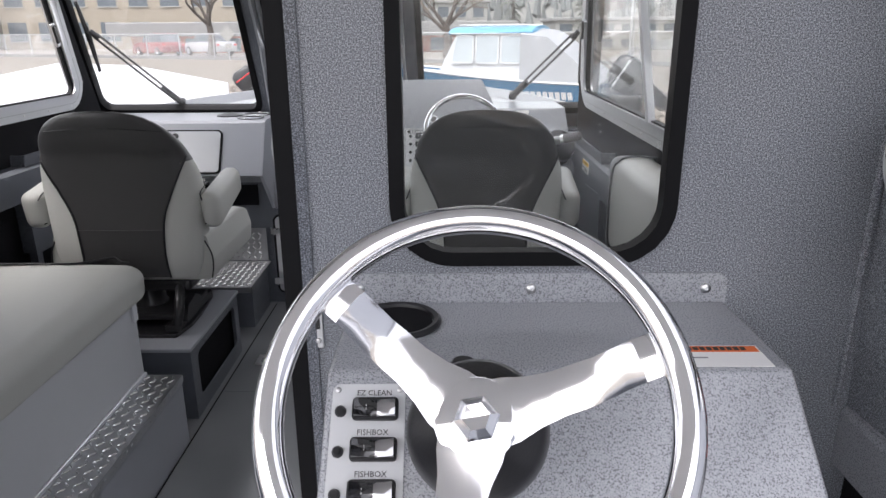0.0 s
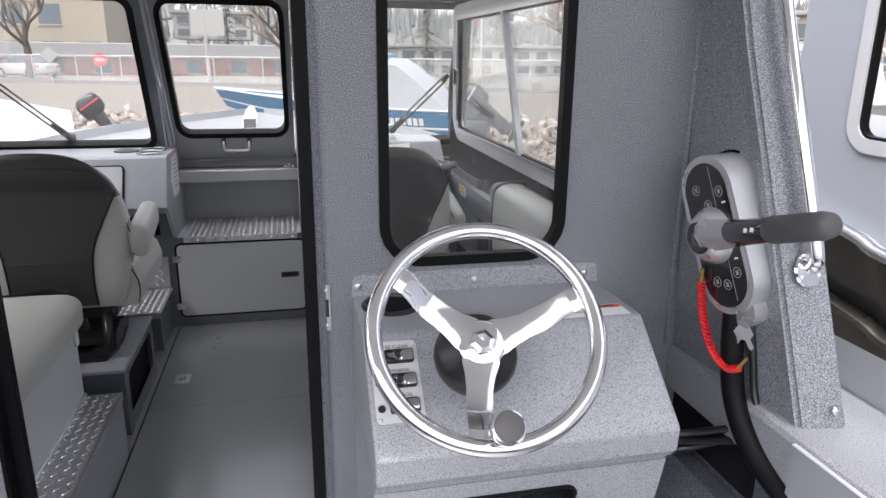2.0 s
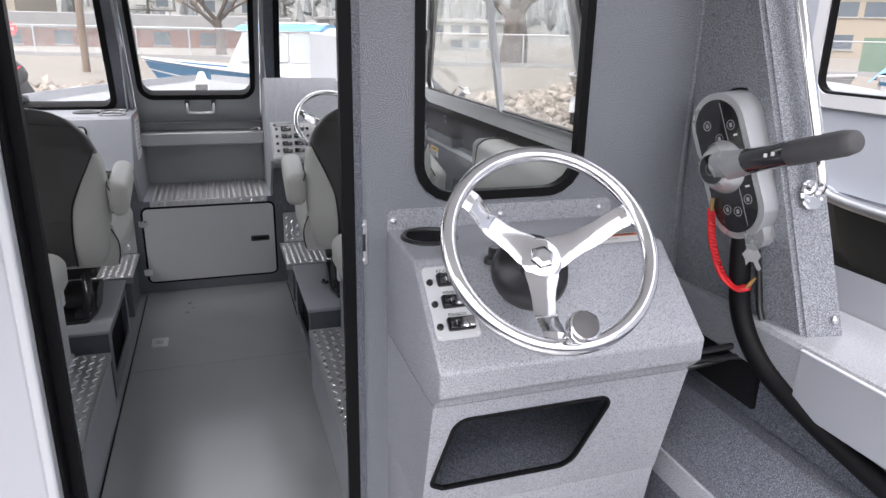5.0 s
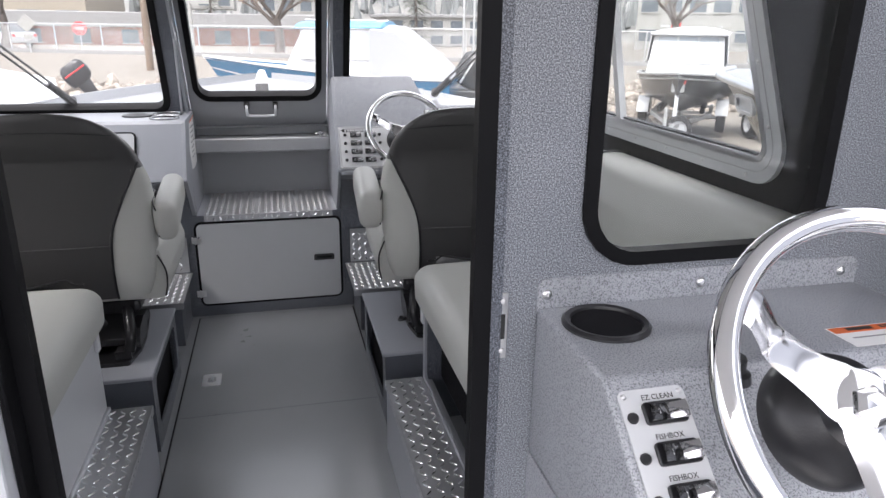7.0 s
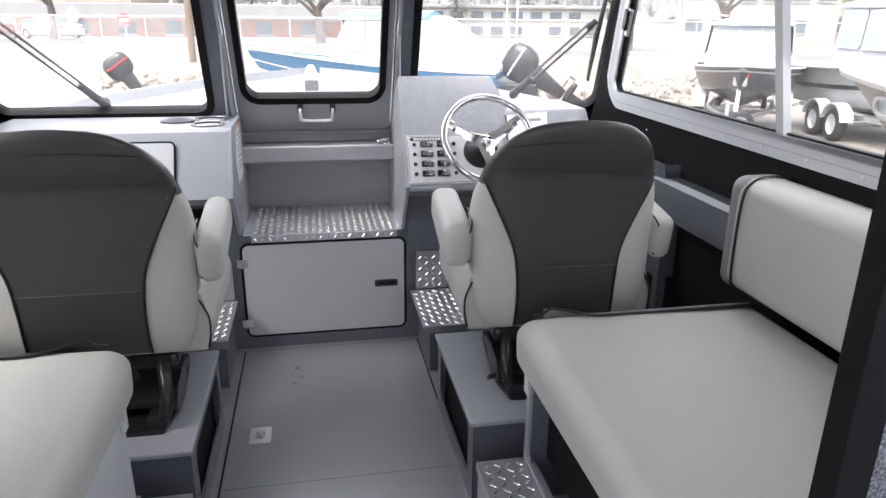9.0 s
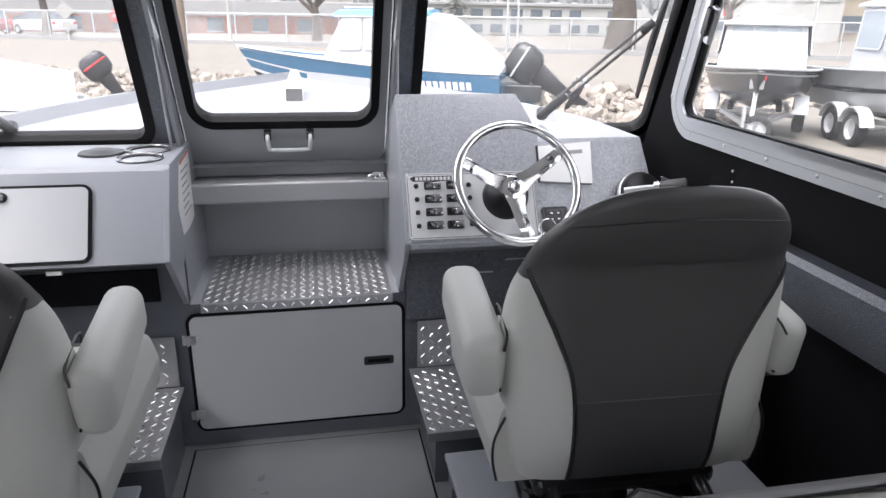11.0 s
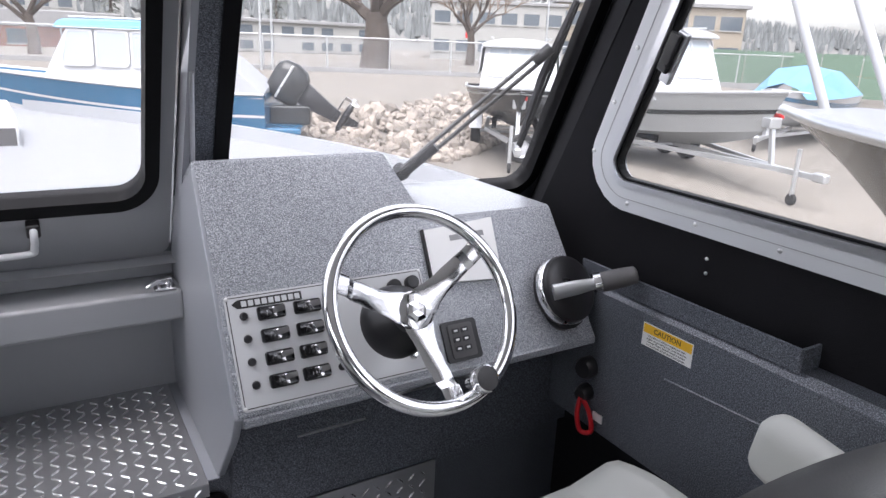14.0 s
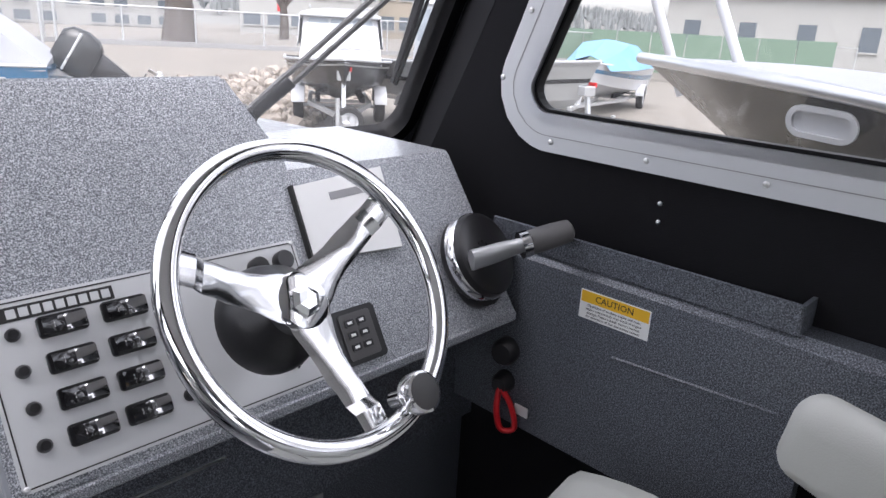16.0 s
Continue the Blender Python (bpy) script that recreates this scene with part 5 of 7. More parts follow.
for x in (0.405, 0.645, 0.888):
    screw(aft, (x, YB - 0.004, 0.986), (0, -1, 0), 0.0075)
ch = part("cup_holder", lathe([(0, -0.07), (0.042, -0.07), (0.046, -0.002), (0.048, 0.005), (0.054, 0.0065), (0.058, 0.003), (0.058, 0.0)], pose(0.462, 1.278, 0.966), 40), BLACK, aft, "black plastic cup holder", smooth=40)
# Black disc at the rim stands for the dark inside the cup.
part("cup_mouth_disc", lathe([(0, -0.0005), (0.046, -0.0005), (0.046, 0.001), (0, 0.001)], pose(0.462, 1.278, 0.9665), 32), MATT_BLACK, ch)

pa = thing("accessory_panel", "pale switch panel with three lettered rockers on the rear helm", "switch panel", at=on_aft(0.443, 0.13))
ap = rect(0.401, 0.481, 0.06, 0.203, 0.008, 3)
part("face_plate", plate(ap, [], lambda u, v: on_aft(u, v, 0.0), AN * 0.002), PANEL, pa)
for i, word in enumerate(("EZ CLEAN", "FISHBOX", "FISHBOX")):
    s = 0.174 - 0.0435 * i
    rocker(pa, frame_of(on_aft(0.449, s, 0.002), AN), 0.05, 0.025)
    lettering(word, 0.0085, frame_of(on_aft(0.447, s + 0.0185, 0.0021), AN), INK, pa, "lettering")
    part("breaker", lathe([(0, 0.006), (0.004, 0.006), (0.006, 0.003), (0.0065, 0)], frame_of(on_aft(0.411, s - 0.002, 0.002), AN), 14), BLACK, pa, "small black breaker button", smooth=40)
for x, s in ((0.407, 0.196), (0.475, 0.196), (0.407, 0.067), (0.475, 0.067)):
    screw(pa, on_aft(x, s, 0.002), AN, 0.0035)
settle(pa)
warn = thing("warning_label", "white warning label with orange heading on the rear helm", "label", at=(0.81, 1.165, 0.966))
part("sheet", plate([(0.735, 1.150), (0.898, 1.150), (0.898, 1.203), (0.735, 1.203)], [], lambda u, v: (u, v, 0.9662), (0, 0, 0.0006)), PAPER, warn)
part("heading_band", plate([(0.737, 1.186), (0.896, 1.186), (0.896, 1.201), (0.737, 1.201)], [], lambda u, v: (u, v, 0.9669), (0, 0, 0.0003)), ORANGE, warn)
part("heading_print", plate([(0.76, 1.190), (0.80, 1.190), (0.80, 1.198), (0.76, 1.198)], [], lambda u, v: (u, v, 0.9673), (0, 0, 0.0002)), INK, warn)
for i in range(9):
    part("heading_print", plate(rect(0.812 + 0.008 * i, 0.818 + 0.008 * i, 1.190, 1.198), [], lambda u, v: (u, v, 0.9673), (0, 0, 0.0002)), INK, warn)
part("print_line", plate(rect(0.75, 0.83, 1.170, 1.173), [], lambda u, v: (u, v, 0.9669), (0, 0, 0.0002)), GREY_INK, warn)
settle(warn)
plug = thing("tank_vent", "small ribbed black cap on the rear helm", "cap", at=(0.53, 1.16, 0.966))
part("cap", lathe([(0, 0.03), (0.012, 0.03), (0.014, 0.027), (0.014, 0.012), (0.02, 0.01), (0.022, 0)], pose(0.545, 1.13, 0.955), 20), BLACK, plug, smooth=30)
settle(plug)

# control head on the wing wall
U = Vector((-0.036, 0.115, 0.276)).normalized()
N0 = Vector((-1, -0.09, 0))
N0 = (N0 - U * N0.dot(U)).normalized()
mh = frame_of((1.132, 1.172, 1.112), N0, U)
head = thing("throttle_control", "silver and black throttle control head on the wing wall", "throttle control", at=(1.14, 1.17, 1.11))
oval = lambda w, h: rect(-w / 2, w / 2, -h / 2, h / 2, w / 2 - 0.001, 14)
gasket = part("gasket", prism(oval(0.148, 0.315), "z", -0.03, 0.004), RUBBER, head, "black gasket", smooth=40)
gasket.data.transform(mh)
body = part("body", prism(oval(0.14, 0.305), "z", 0.004, 0.066, 0.014, 4), SILVER, head, "satin silver body", smooth=50)
body.data.transform(mh)
fc = part("face_panel", prism(oval(0.117, 0.28), "z", 0.0655, 0.0675, 0.0008, 1), GLOSS, head, "glossy black key panel")
fc.data.transform(mh)
part("panel_line", boxed(0.020, 0.0215, -0.128, 0.128, 0.0675, 0.0679, m=mh), GREY_INK, fc)
part("panel_ring", ring_strip(oval(0.118, 0.281), oval(0.1155, 0.2785), lambda u, v: mh @ Vector((u, v, 0.0674)), (mh.to_3x3() @ Vector((0, 0, 0.0006)))), SILVER, fc)
for x, y in ((-0.024, 0.092), (0.036, 0.078), (0.0, 0.058), (-0.022, -0.088), (0.004, -0.096), (0.036, -0.076)):
    part("key_ring", torus(0.0095, 0.0008, mh @ pose(x, y, 0.0677), 20, 5), GREY_INK, fc)
    part("key_icon", boxed(x - 0.0035, x + 0.0035, y - 0.0045, y + 0.0045, 0.0675, 0.0679, m=mh), GREY_INK, fc)
for x, y in ((0.042, 0.056), (0.042, -0.05)):
    part("key_mark", boxed(x - 0.005, x + 0.005, y - 0.0018, y + 0.0018, 0.0675, 0.0679, m=mh), PAPER, fc)
piv = part("pivot", lathe([(0.056, 0.064), (0.054, 0.072), (0.047, 0.085), (0.039, 0.095), (0.037, 0.099), (0.033, 0.101), (0, 0.101)], mh @ pose(-0.006, 0.0, 0), 48), SILVER, head, "silver pivot boss", smooth=50)
part("pivot_cap", lathe([(0.031, 0.1005), (0.03, 0.1035), (0, 0.1045)], mh @ pose(-0.006, 0.0, 0), 40), GLOSS, piv, smooth=40)
part("cap_mark", torus(0.012, 0.0006, mh @ pose(-0.006, 0.0, 0.105), 20, 5), GREY_INK, piv)
part("cable_spout", prism(oval(0.062, 0.09), "z", 0.006, 0.056, 0.006, 2), SILVER, head).data.transform(mh @ pose(0.012, -0.135, 0))
p0, p1 = mh @ Vector((0.0, 0.002, 0.08)), Vector((0.998, 0.835, 1.208))
q = lambda t: p0.lerp(p1, t)
lev = part("lever", tube([q(0.02), q(0.14), q(0.30)], [0.036, 0.031, 0.026], 10, flat=0.85), SILVER, head, "silver lever root", smooth=35)
part("lever_sleeve", tube([q(0.27), q(0.29), q(0.62), q(0.66)], [0.024, 0.0265, 0.0235, 0.021], 20, flat=0.85), GLOSS, lev, "glossy black sleeve", smooth=40)
part("grip", tube([q(0.62), q(0.65), q(1.0), q(1.05), q(1.065)], [0.019, 0.0225, 0.021, 0.018, 0.012], 20), GREY_PLASTIC, lev, "warm grey rubber grip", smooth=50)
for t in (0.50, 0.56):
    part("trim_mark", boxed(-0.0035, 0.0035, -0.0035, 0.0035, 0, 0.0006, m=frame_of(q(t) + Vector((-0.0245, -0.003, 0.003)), (-0.98, -0.15, 0.1))), PAPER, lev)
settle(head)

coil = thing("kill_lanyard", "coiled red kill switch lanyard hanging from the control head", "lanyard", at=(1.06, 1.18, 1.0))
pts = smooth_path([(1.060, 1.182, 1.010), (1.060, 1.165, 0.945), (1.066, 1.132, 0.885), (1.078, 1.096, 0.862), (1.09, 1.08, 0.868)], 60)
spiral = []
for i, p in enumerate(pts):
    a = i * 0.95
    spiral.append(p + Vector((math.cos(a), math.sin(a) * 0.8, math.sin(a) * 0.4)) * 0.0075)
part("coil", tube(spiral, 0.0028, 6), RED, coil, smooth=60)
part("clip", tube([(1.060, 1.182, 1.035), (1.060, 1.182, 1.008)], 0.004, 8), BRASS, coil, "brass clip")
part("end_tab", tube([(1.09, 1.08, 0.868), (1.098, 1.07, 0.893)], [0.005, 0.003], 8), BRASS, coil)
settle(coil)
keys = thing("boat_keys", "two small steel keys hanging below the control head", "keys", at=(1.10, 1.10, 0.95))
part("key_ring", torus(0.009, 0.0013, frame_of((1.103, 1.098, 0.952), (-0.9, -0.4, 0)), 20, 6), STEEL, keys)
part("ring_link", tube([(1.107, 1.10, 0.985), (1.104, 1.099, 0.962)], 0.0015, 6), STEEL, keys)
for a, o in ((22, 0), (-28, 0.004)):
    bm = prism([(-0.013, 0.0), (0.013, 0.0), (0.014, -0.016), (0.005, -0.023), (0.005, -0.04), (0.0, -0.044), (-0.0035, -0.04), (-0.0035, -0.023), (-0.014, -0.016)], "y", -0.001, 0.001)
    bmesh.ops.transform(bm, matrix=Matrix.Translation((1.103 - o, 1.093, 0.942)) @ pose(0, 0, 0, 0, a, -50), verts=bm.verts)
    part("key", bm, STEEL, keys)
settle(keys)
hose = thing("control_harness", "black sleeved control harness running down from the throttle", "cable", at=(1.10, 1.0, 0.8))
part("sleeve", tube(smooth_path([(1.108, 1.135, 0.99), (1.10, 1.118, 0.90), (1.10, 1.092, 0.80), (1.104, 1.03, 0.725), (1.115, 0.94, 0.678), (1.126, 0.80, 0.635), (1.127, 0.6, 0.605), (1.127, 0.2, 0.58)], 8), 0.0215, 14), RUBBER, hose, smooth=60)
part("side_cable", tube(smooth_path([(1.128, 1.115, 0.985), (1.128, 1.09, 0.88), (1.128, 1.065, 0.80), (1.128, 1.0, 0.735), (1.130, 0.95, 0.715)], 8), 0.007, 8), BLACK, hose, smooth=60)
for k, (z, dy) in enumerate(((0.690, 0.0), (0.672, 0.02), (0.655, -0.015))):
    part("branch_cable", tube(smooth_path([(0.917, 1.20 + dy, z), (0.99, 1.19 + dy, z - 0.014), (1.06, 1.17, z - 0.01), (1.125, 1.11 - dy, z + 0.03)], 6), 0.008, 8), BLACK, hose, "black branch cable", smooth=60)
settle(hose)

rail = thing("grab_rail", "polished stainless grab rail on the cabin's rear edge", "grab rail", at=(1.17, 1.05, 1.07))
rp = lambda u, v, o: Vector((wing_x(u, v) + 0.045, u - 0.006 - o, v))
part("tube", tube(smooth_path([rp(1.055, 1.07, 0.0), rp(1.06, 1.085, 0.03), rp(1.082, 1.14, 0.045), rp(1.19, 1.45, 0.045), rp(1.335, 1.90, 0.045)], 8), 0.0115, 14), CHROME, rail, smooth=80)
fm = frame_of(rp(1.055, 1.07, 0.012), (0.1, -1, 0.3))
ft = part("foot", lathe([(0.0, 0.006), (0.015, 0.006), (0.028, 0.004), (0.031, 0.0)], fm, 24), CHROME, rail, smooth=40)
for a in (90, 210, 330):
    screw(ft, fm @ Vector((0.021 * math.cos(radians(a)), 0.021 * math.sin(radians(a)), 0.005)), (0.1, -1, 0.3), 0.004)
settle(rail)
screw(wall_wing, (1.20, 0.955, 0.835), (0.2, -1, 0.3), 0.008)
# Flat black sheet put in place of a dark opening behind the cables.
part("cable_gap_sheet", boxed(1.138, 1.1495, 1.06, 1.348, 0.585, 0.697), MATT_BLACK, wall_wing, "black sheet for the dark cable opening")
# Same grey as the wall, darkened here to put shade on the pocket.
struct2 = structure(part("side_pocket", prism([(0.98, 0.0), (1.149, 0.0), (1.149, 0.56), (1.10, 0.56), (1.02, 0.46), (0.98, 0.46)], "y", 0.55, 1.348, 0.004, 1), PAINT_DARK), "grey cockpit side pocket, darkened for shade, below the control head", "locker")
part("pocket_lip", boxed(0.972, 0.98, 0.56, 1.34, 0.40, 0.47, 0.002, 1), PAINT_LIGHT, struct2)

# sliding cabin door, pushed open to port
sd = structure(part("door_3", boxed(-0.95, -0.281, 1.285, 1.318, 0.03, 1.9, 0.006, 2), LIGHT_DOOR), "pale grey sliding cabin door pushed open beside the doorway", "door")
part("edge_trim", boxed(-0.282, -0.264, 1.279, 1.322, 0.03, 1.9, 0.005, 2), ALU_PAINT, sd, "rounded grey edge trim")
part("edge_seal", boxed(-0.264, -0.256, 1.306, 1.343, 0.03, 1.9, 0.002, 1), RUBBER, sd, "black rubber seal")
part("door_seam", tube([(-0.92, 1.2845, 0.98), (-0.285, 1.2845, 0.98)], 0.0025, 6), LIGHT_DOOR, sd)

strike = thing("strike_plate", "small stainless strike plate on the door edge", "strike plate", at=(0.332, 1.349, 0.945))
part("plate", boxed(0.336, 0.350, 1.3455, 1.3495, 0.895, 0.992, 0.001, 1), STEEL, strike)
part("slot", boxed(0.340, 0.346, 1.3445, 1.3455, 0.925, 0.962), INK, strike)
for z in (0.907, 0.981):
    screw(strike, (0.343, 1.3455, z), (0, -1, 0), 0.0045)
settle(strike)

# ---- outside: yard, boats, town ----
GZ = -0.95
GRAVEL = material("wet_yard_gravel", (0.165, 0.15, 0.13), 0.9, var=0.3, scale=0.7, fine=14, bump=0.8)
STONE = island_tint(material("riprap_stone", (0.24, 0.21, 0.18), 0.85, var=0.25, scale=3, fine=25, bump=0.5), 0.4)
GALV = material("galvanised_steel", (0.5, 0.51, 0.52), 0.45, metal=0.8, var=0.1, scale=4, bump=0.05)
BLUE = material("royal_blue_hull_paint", (0.022, 0.115, 0.225), 0.25, var=0.06, scale=1.5, bump=0.02, coat=0.4)
BLUE_TOP = material("sky_blue_roof_paint", (0.10, 0.30, 0.47), 0.35, var=0.06, scale=1.5, bump=0.02)
HULL_WHITE = material("white_hull_paint", (0.50, 0.51, 0.53), 0.3, var=0.06, scale=1.5, bump=0.02)
CANVAS = material("pale_grey_canvas", (0.29, 0.30, 0.32), 0.85, var=0.08, scale=2, fine=60, bump=0.4)
PALE_CANVAS = material("white_canvas", (0.46, 0.465, 0.475), 0.8, var=0.08, scale=2, fine=60, bump=0.4)
# Bare aluminium, base darkened and mottled to stand for reflected ground.
BARE_ALU = material("aluminium_painted_reflections", (0.10, 0.096, 0.08), 0.26, metal=0.75, var=0.7, scale=3.5, fine=40, bump=0.15)
SILVER_HULL = material("silver_grey_hull", (0.36, 0.37, 0.37), 0.35, metal=0.3, var=0.08, scale=2, bump=0.03)
DARK_HULL = material("near_black_hull", (0.025, 0.027, 0.028), 0.25, var=0.15, scale=2, bump=0.03)
PALE_BLUE = material("pale_blue_grey_cabin_paint", (0.33, 0.355, 0.40), 0.4, var=0.04, scale=1.2, bump=0.03)
DECK_GREY = material("dull_grey_deck", (0.22, 0.23, 0.25), 0.45, var=0.15, scale=2, bump=0.05)
TYRE = material("tyre_rubber", (0.02, 0.02, 0.021), 0.8, var=0.2, bump=0.2)
TARP = material("bright_blue_tarpaulin", (0.12, 0.28, 0.45), 0.55, var=0.1, scale=2, bump=0.1)
GREEN = material("green_hoarding", (0.12, 0.185, 0.135), 0.7, var=0.08, scale=0.6, bump=0.05)
BARK = material("dark_bark", (0.07, 0.055, 0.045), 0.9, var=0.3, scale=3, fine=20, bump=0.6)
NEEDLE = island_tint(material("conifer_needles", (0.085, 0.09, 0.075), 0.9, var=0.3, scale=1, bump=0), 0.4)
# Paler than the near needles: distance haze is put into this colour.
HAZED_NEEDLE = island_tint(material("haze_paled_conifer_needles", (0.15, 0.16, 0.16), 0.9, var=0.3, scale=1, bump=0), 0.3)
HILL = material("wooded_hillside", (0.16, 0.16, 0.15), 0.95, var=0.4, scale=0.05, fine=0.6, bump=0.3)
BEIGE = material("beige_render", (0.29, 0.255, 0.205), 0.8, var=0.06, scale=0.3, fine=8, bump=0.05)
BRICK = material("red_brown_cladding", (0.28, 0.10, 0.06), 0.8, var=0.12, scale=0.5, fine=10, bump=0.1)
ROOF = material("grey_roof_metal", (0.24, 0.24, 0.24), 0.6, var=0.08, scale=0.4, bump=0.05)
OFFWHITE = material("off_white_render", (0.32, 0.32, 0.305), 0.7, var=0.08, scale=0.4, bump=0.03)
DARK_GLASS = material("dark_window_glass", (0.10, 0.12, 0.14), 0.1, var=0.1, scale=0.5, bump=0)
SIGN_RED = material("red_sign_paint", (0.6, 0.03, 0.03), 0.5, var=0.03, bump=0)
TWIG = material("grey_brown_twigs", (0.16, 0.12, 0.09), 0.9, var=0.2, bump=0)


def foot_line(x):
    return 14.35 - 0.45 * (x - 6) if x < 7 else 13.9 + 0.75 * (min(x, 16) - 7)


def ground_z(x, y):
    u = (y - foot_line(x)) * 0.91
    t = min(1, max(0, u / 4.2))
    return GZ + 0.7 * t * t * (3 - 2 * t)


bm = bmesh.new()
xs = [-3000, -600, -150, -60] + [-40 + 1.25 * i for i in range(65)] + [55, 80, 200, 600, 3000]
yg = [-3000, -500, -60, -20] + [-10 + 1.0 * i for i in range(60)] + [60, 90, 160, 400, 900, 3000]
grid = [[bm.verts.new((x, y, ground_z(x, y) + 0.02 * noise.noise((x * 0.4, y * 0.4, 0)))) for x in xs] for y in yg]
for a, b in zip(grid, grid[1:]):
    for i in range(len(xs) - 1):
        bm.faces.new((a[i], a[i + 1], b[i + 1], b[i]))
structure(part("ground", bm, GRAVEL, smooth=180), "wet brown gravel yard rising to the street", "ground")

# stones of the bank
rng = random.Random(7)
bm = bmesh.new()
base = bmesh.new()
bmesh.ops.create_icosphere(base, subdivisions=1, radius=1)
bvs = [v.co.copy() for v in base.verts]
bfs = [[v.index for v in f.verts] for f in base.faces]
base.free()
for i in range(5200):
    x = rng.uniform(-14, 15)
    u = -0.2 + 3.4 * rng.random() ** 1.3
    y = foot_line(x) + u / 0.91
    s = rng.uniform(0.055, 0.15) * (1.6 if rng.random() < 0.12 else 1)
    rot = Euler((rng.uniform(0, 6), rng.uniform(0, 6), rng.uniform(0, 6))).to_matrix()
    sc = Vector((rng.uniform(0.8, 1.35), rng.uniform(0.7, 1.1), rng.uniform(0.55, 0.9)))
    c = Vector((x, y, ground_z(x, y) + s * 0.3))
    vs = [bm.verts.new(c + rot @ Vector((p.x * sc.x, p.y * sc.y, p.z * sc.z)) * s * rng.uniform(0.85, 1.15)) for p in bvs]
    for f in bfs:
        bm.faces.new([vs[k] for k in f])
rocks = part("riprap", bm, STONE)
tagged(rocks, "tan and grey broken stones heaped on the bank", "rocks", kind="stuff")


# chain-link fence on top of the bank
def fence_y(x):
    return 14.35 - 0.45 * (x - 6) + 21.2


fence = thing("chain_link_fence", "galvanised chain-link fence along the street", "fence", at=(5, fence_y(5), -0.25))
px = [-40 + 2.6 * i for i in range(36)]
for x in px:
    part("post", tube([(x, fence_y(x), -0.3), (x, fence_y(x), 1.32)], 0.035, 6), GALV, fence)
part("top_rail", tube([(px[0], fence_y(px[0]), 1.30), (px[-1], fence_y(px[-1]), 1.30)], 0.028, 6), GALV, fence, "galvanised top rail")
kerb = part("kerb_beam", prism([(-0.15, -0.35), (0.15, -0.35), (0.15, -0.05), (-0.15, -0.05)], "x", px[0], px[-1]), ROOF, fence, "low concrete kerb")
for v in kerb.data.vertices:
    v.co.y += fence_y(v.co.x)
bm = bmesh.new()
for i in range(820):
    x = -40 + 0.11 * i
    for d in (1, -1):
        a, b = Vector((x, fence_y(x), -0.1)), Vector((x + d * 1.35, fence_y(x + d * 1.35), 1.28))
        o = Vector((0.006, 0, 0))
        bm.faces.new([bm.verts.new(p) for p in (a - o, a + o, b + o, b - o)])
mesh_ob = part("chain_mesh", bm, GALV, fence, "woven wire mesh")
mesh_ob["kind"] = "stuff"
settle(fence)


# ---- boats on trailers ----
def hull_rings(L, B, sheer0, dsheer, chine0, dchine, keel0, dkeel, rake, n=22, full=2.6):
    """Stations from stern to bow, each with keel, chine and sheer points of one side."""
    out = []
    for i in range(n + 1):
        t = i / n
        b = B * max(0.0, 1 - t ** full)
        bc = B * 0.86 * max(0.0, 1 - t ** (full * 0.8))
        out.append(((0, L * t - 0.16 * rake * t ** 3, keel0 + dkeel * t ** 3.2), (bc, L * t + rake * 0.25 * t ** 3, chine0 + dchine * t ** 2.2), (b, L * t + rake * t ** 3, sheer0 + dsheer * t ** 1.8)))
    return out


def boat_hull(parent, rings, bands, bottom_mat, deck_mat, deck_drop=0.06):
    """Bands of the topsides (from chine 0 to sheer 1), bottom, deck and transom as meshes of their own."""
    for k, (f0, f1, mat, label, push) in enumerate(bands):
        bm = bmesh.new()
        for s in (-1, 1):
            rows = []
            for kl, ch, sh in rings:
                a, b = Vector(ch), Vector(sh)
                p, q = a.lerp(b, f0), a.lerp(b, f1)
                o = Vector((push, 0, 0))
                rows.append([bm.verts.new(Vector((s * (v.x + push), v.y, v.z))) for v in (p, q)])
            for a, b in zip(rows, rows[1:]):
                bm.faces.new((a[0], b[0], b[1], a[1]))
        part("hull_side", bm, mat, parent, label, smooth=30)
    bm = bmesh.new()
    rows = [[bm.verts.new(Vector((s * p[0], p[1], p[2]))) for s, p in ((-1, ch), (1, kl), (1, ch))] for kl, ch, sh in rings]
    for a, b in zip(rows, rows[1:]):
        for i in range(2):
            bm.faces.new((a[i], b[i], b[i + 1], a[i + 1]))
    part("hull_bottom", bm, bottom_mat, parent, smooth=30)
    bm = bmesh.new()
    rows = [[bm.verts.new(Vector((s * sh[0] * 0.98, sh[1], sh[2] - (deck_drop if s else deck_drop * 0.6)))) for s in (-1, 0, 1)] for kl, ch, sh in rings]
    for a, b in zip(rows, rows[1:]):
        for i in range(2):
            bm.faces.new((a[i], a[i + 1], b[i + 1], b[i]))
    part("deck", bm, deck_mat, parent)
    kl, ch, sh = rings[0]
    bm = bmesh.new()
    bm.faces.new([bm.verts.new(p) for p in ((-sh[0], sh[1], sh[2]), (-ch[0], ch[1], ch[2]), kl, ch, sh)])
    part("transom", bm, bands[-1][2], parent)
    for s in (-1, 1):
        part("rub_rail", tube([(s * sh[0], sh[1], sh[2]) for kl, ch, sh in rings], 0.025, 6), deck_mat, parent, smooth=60)


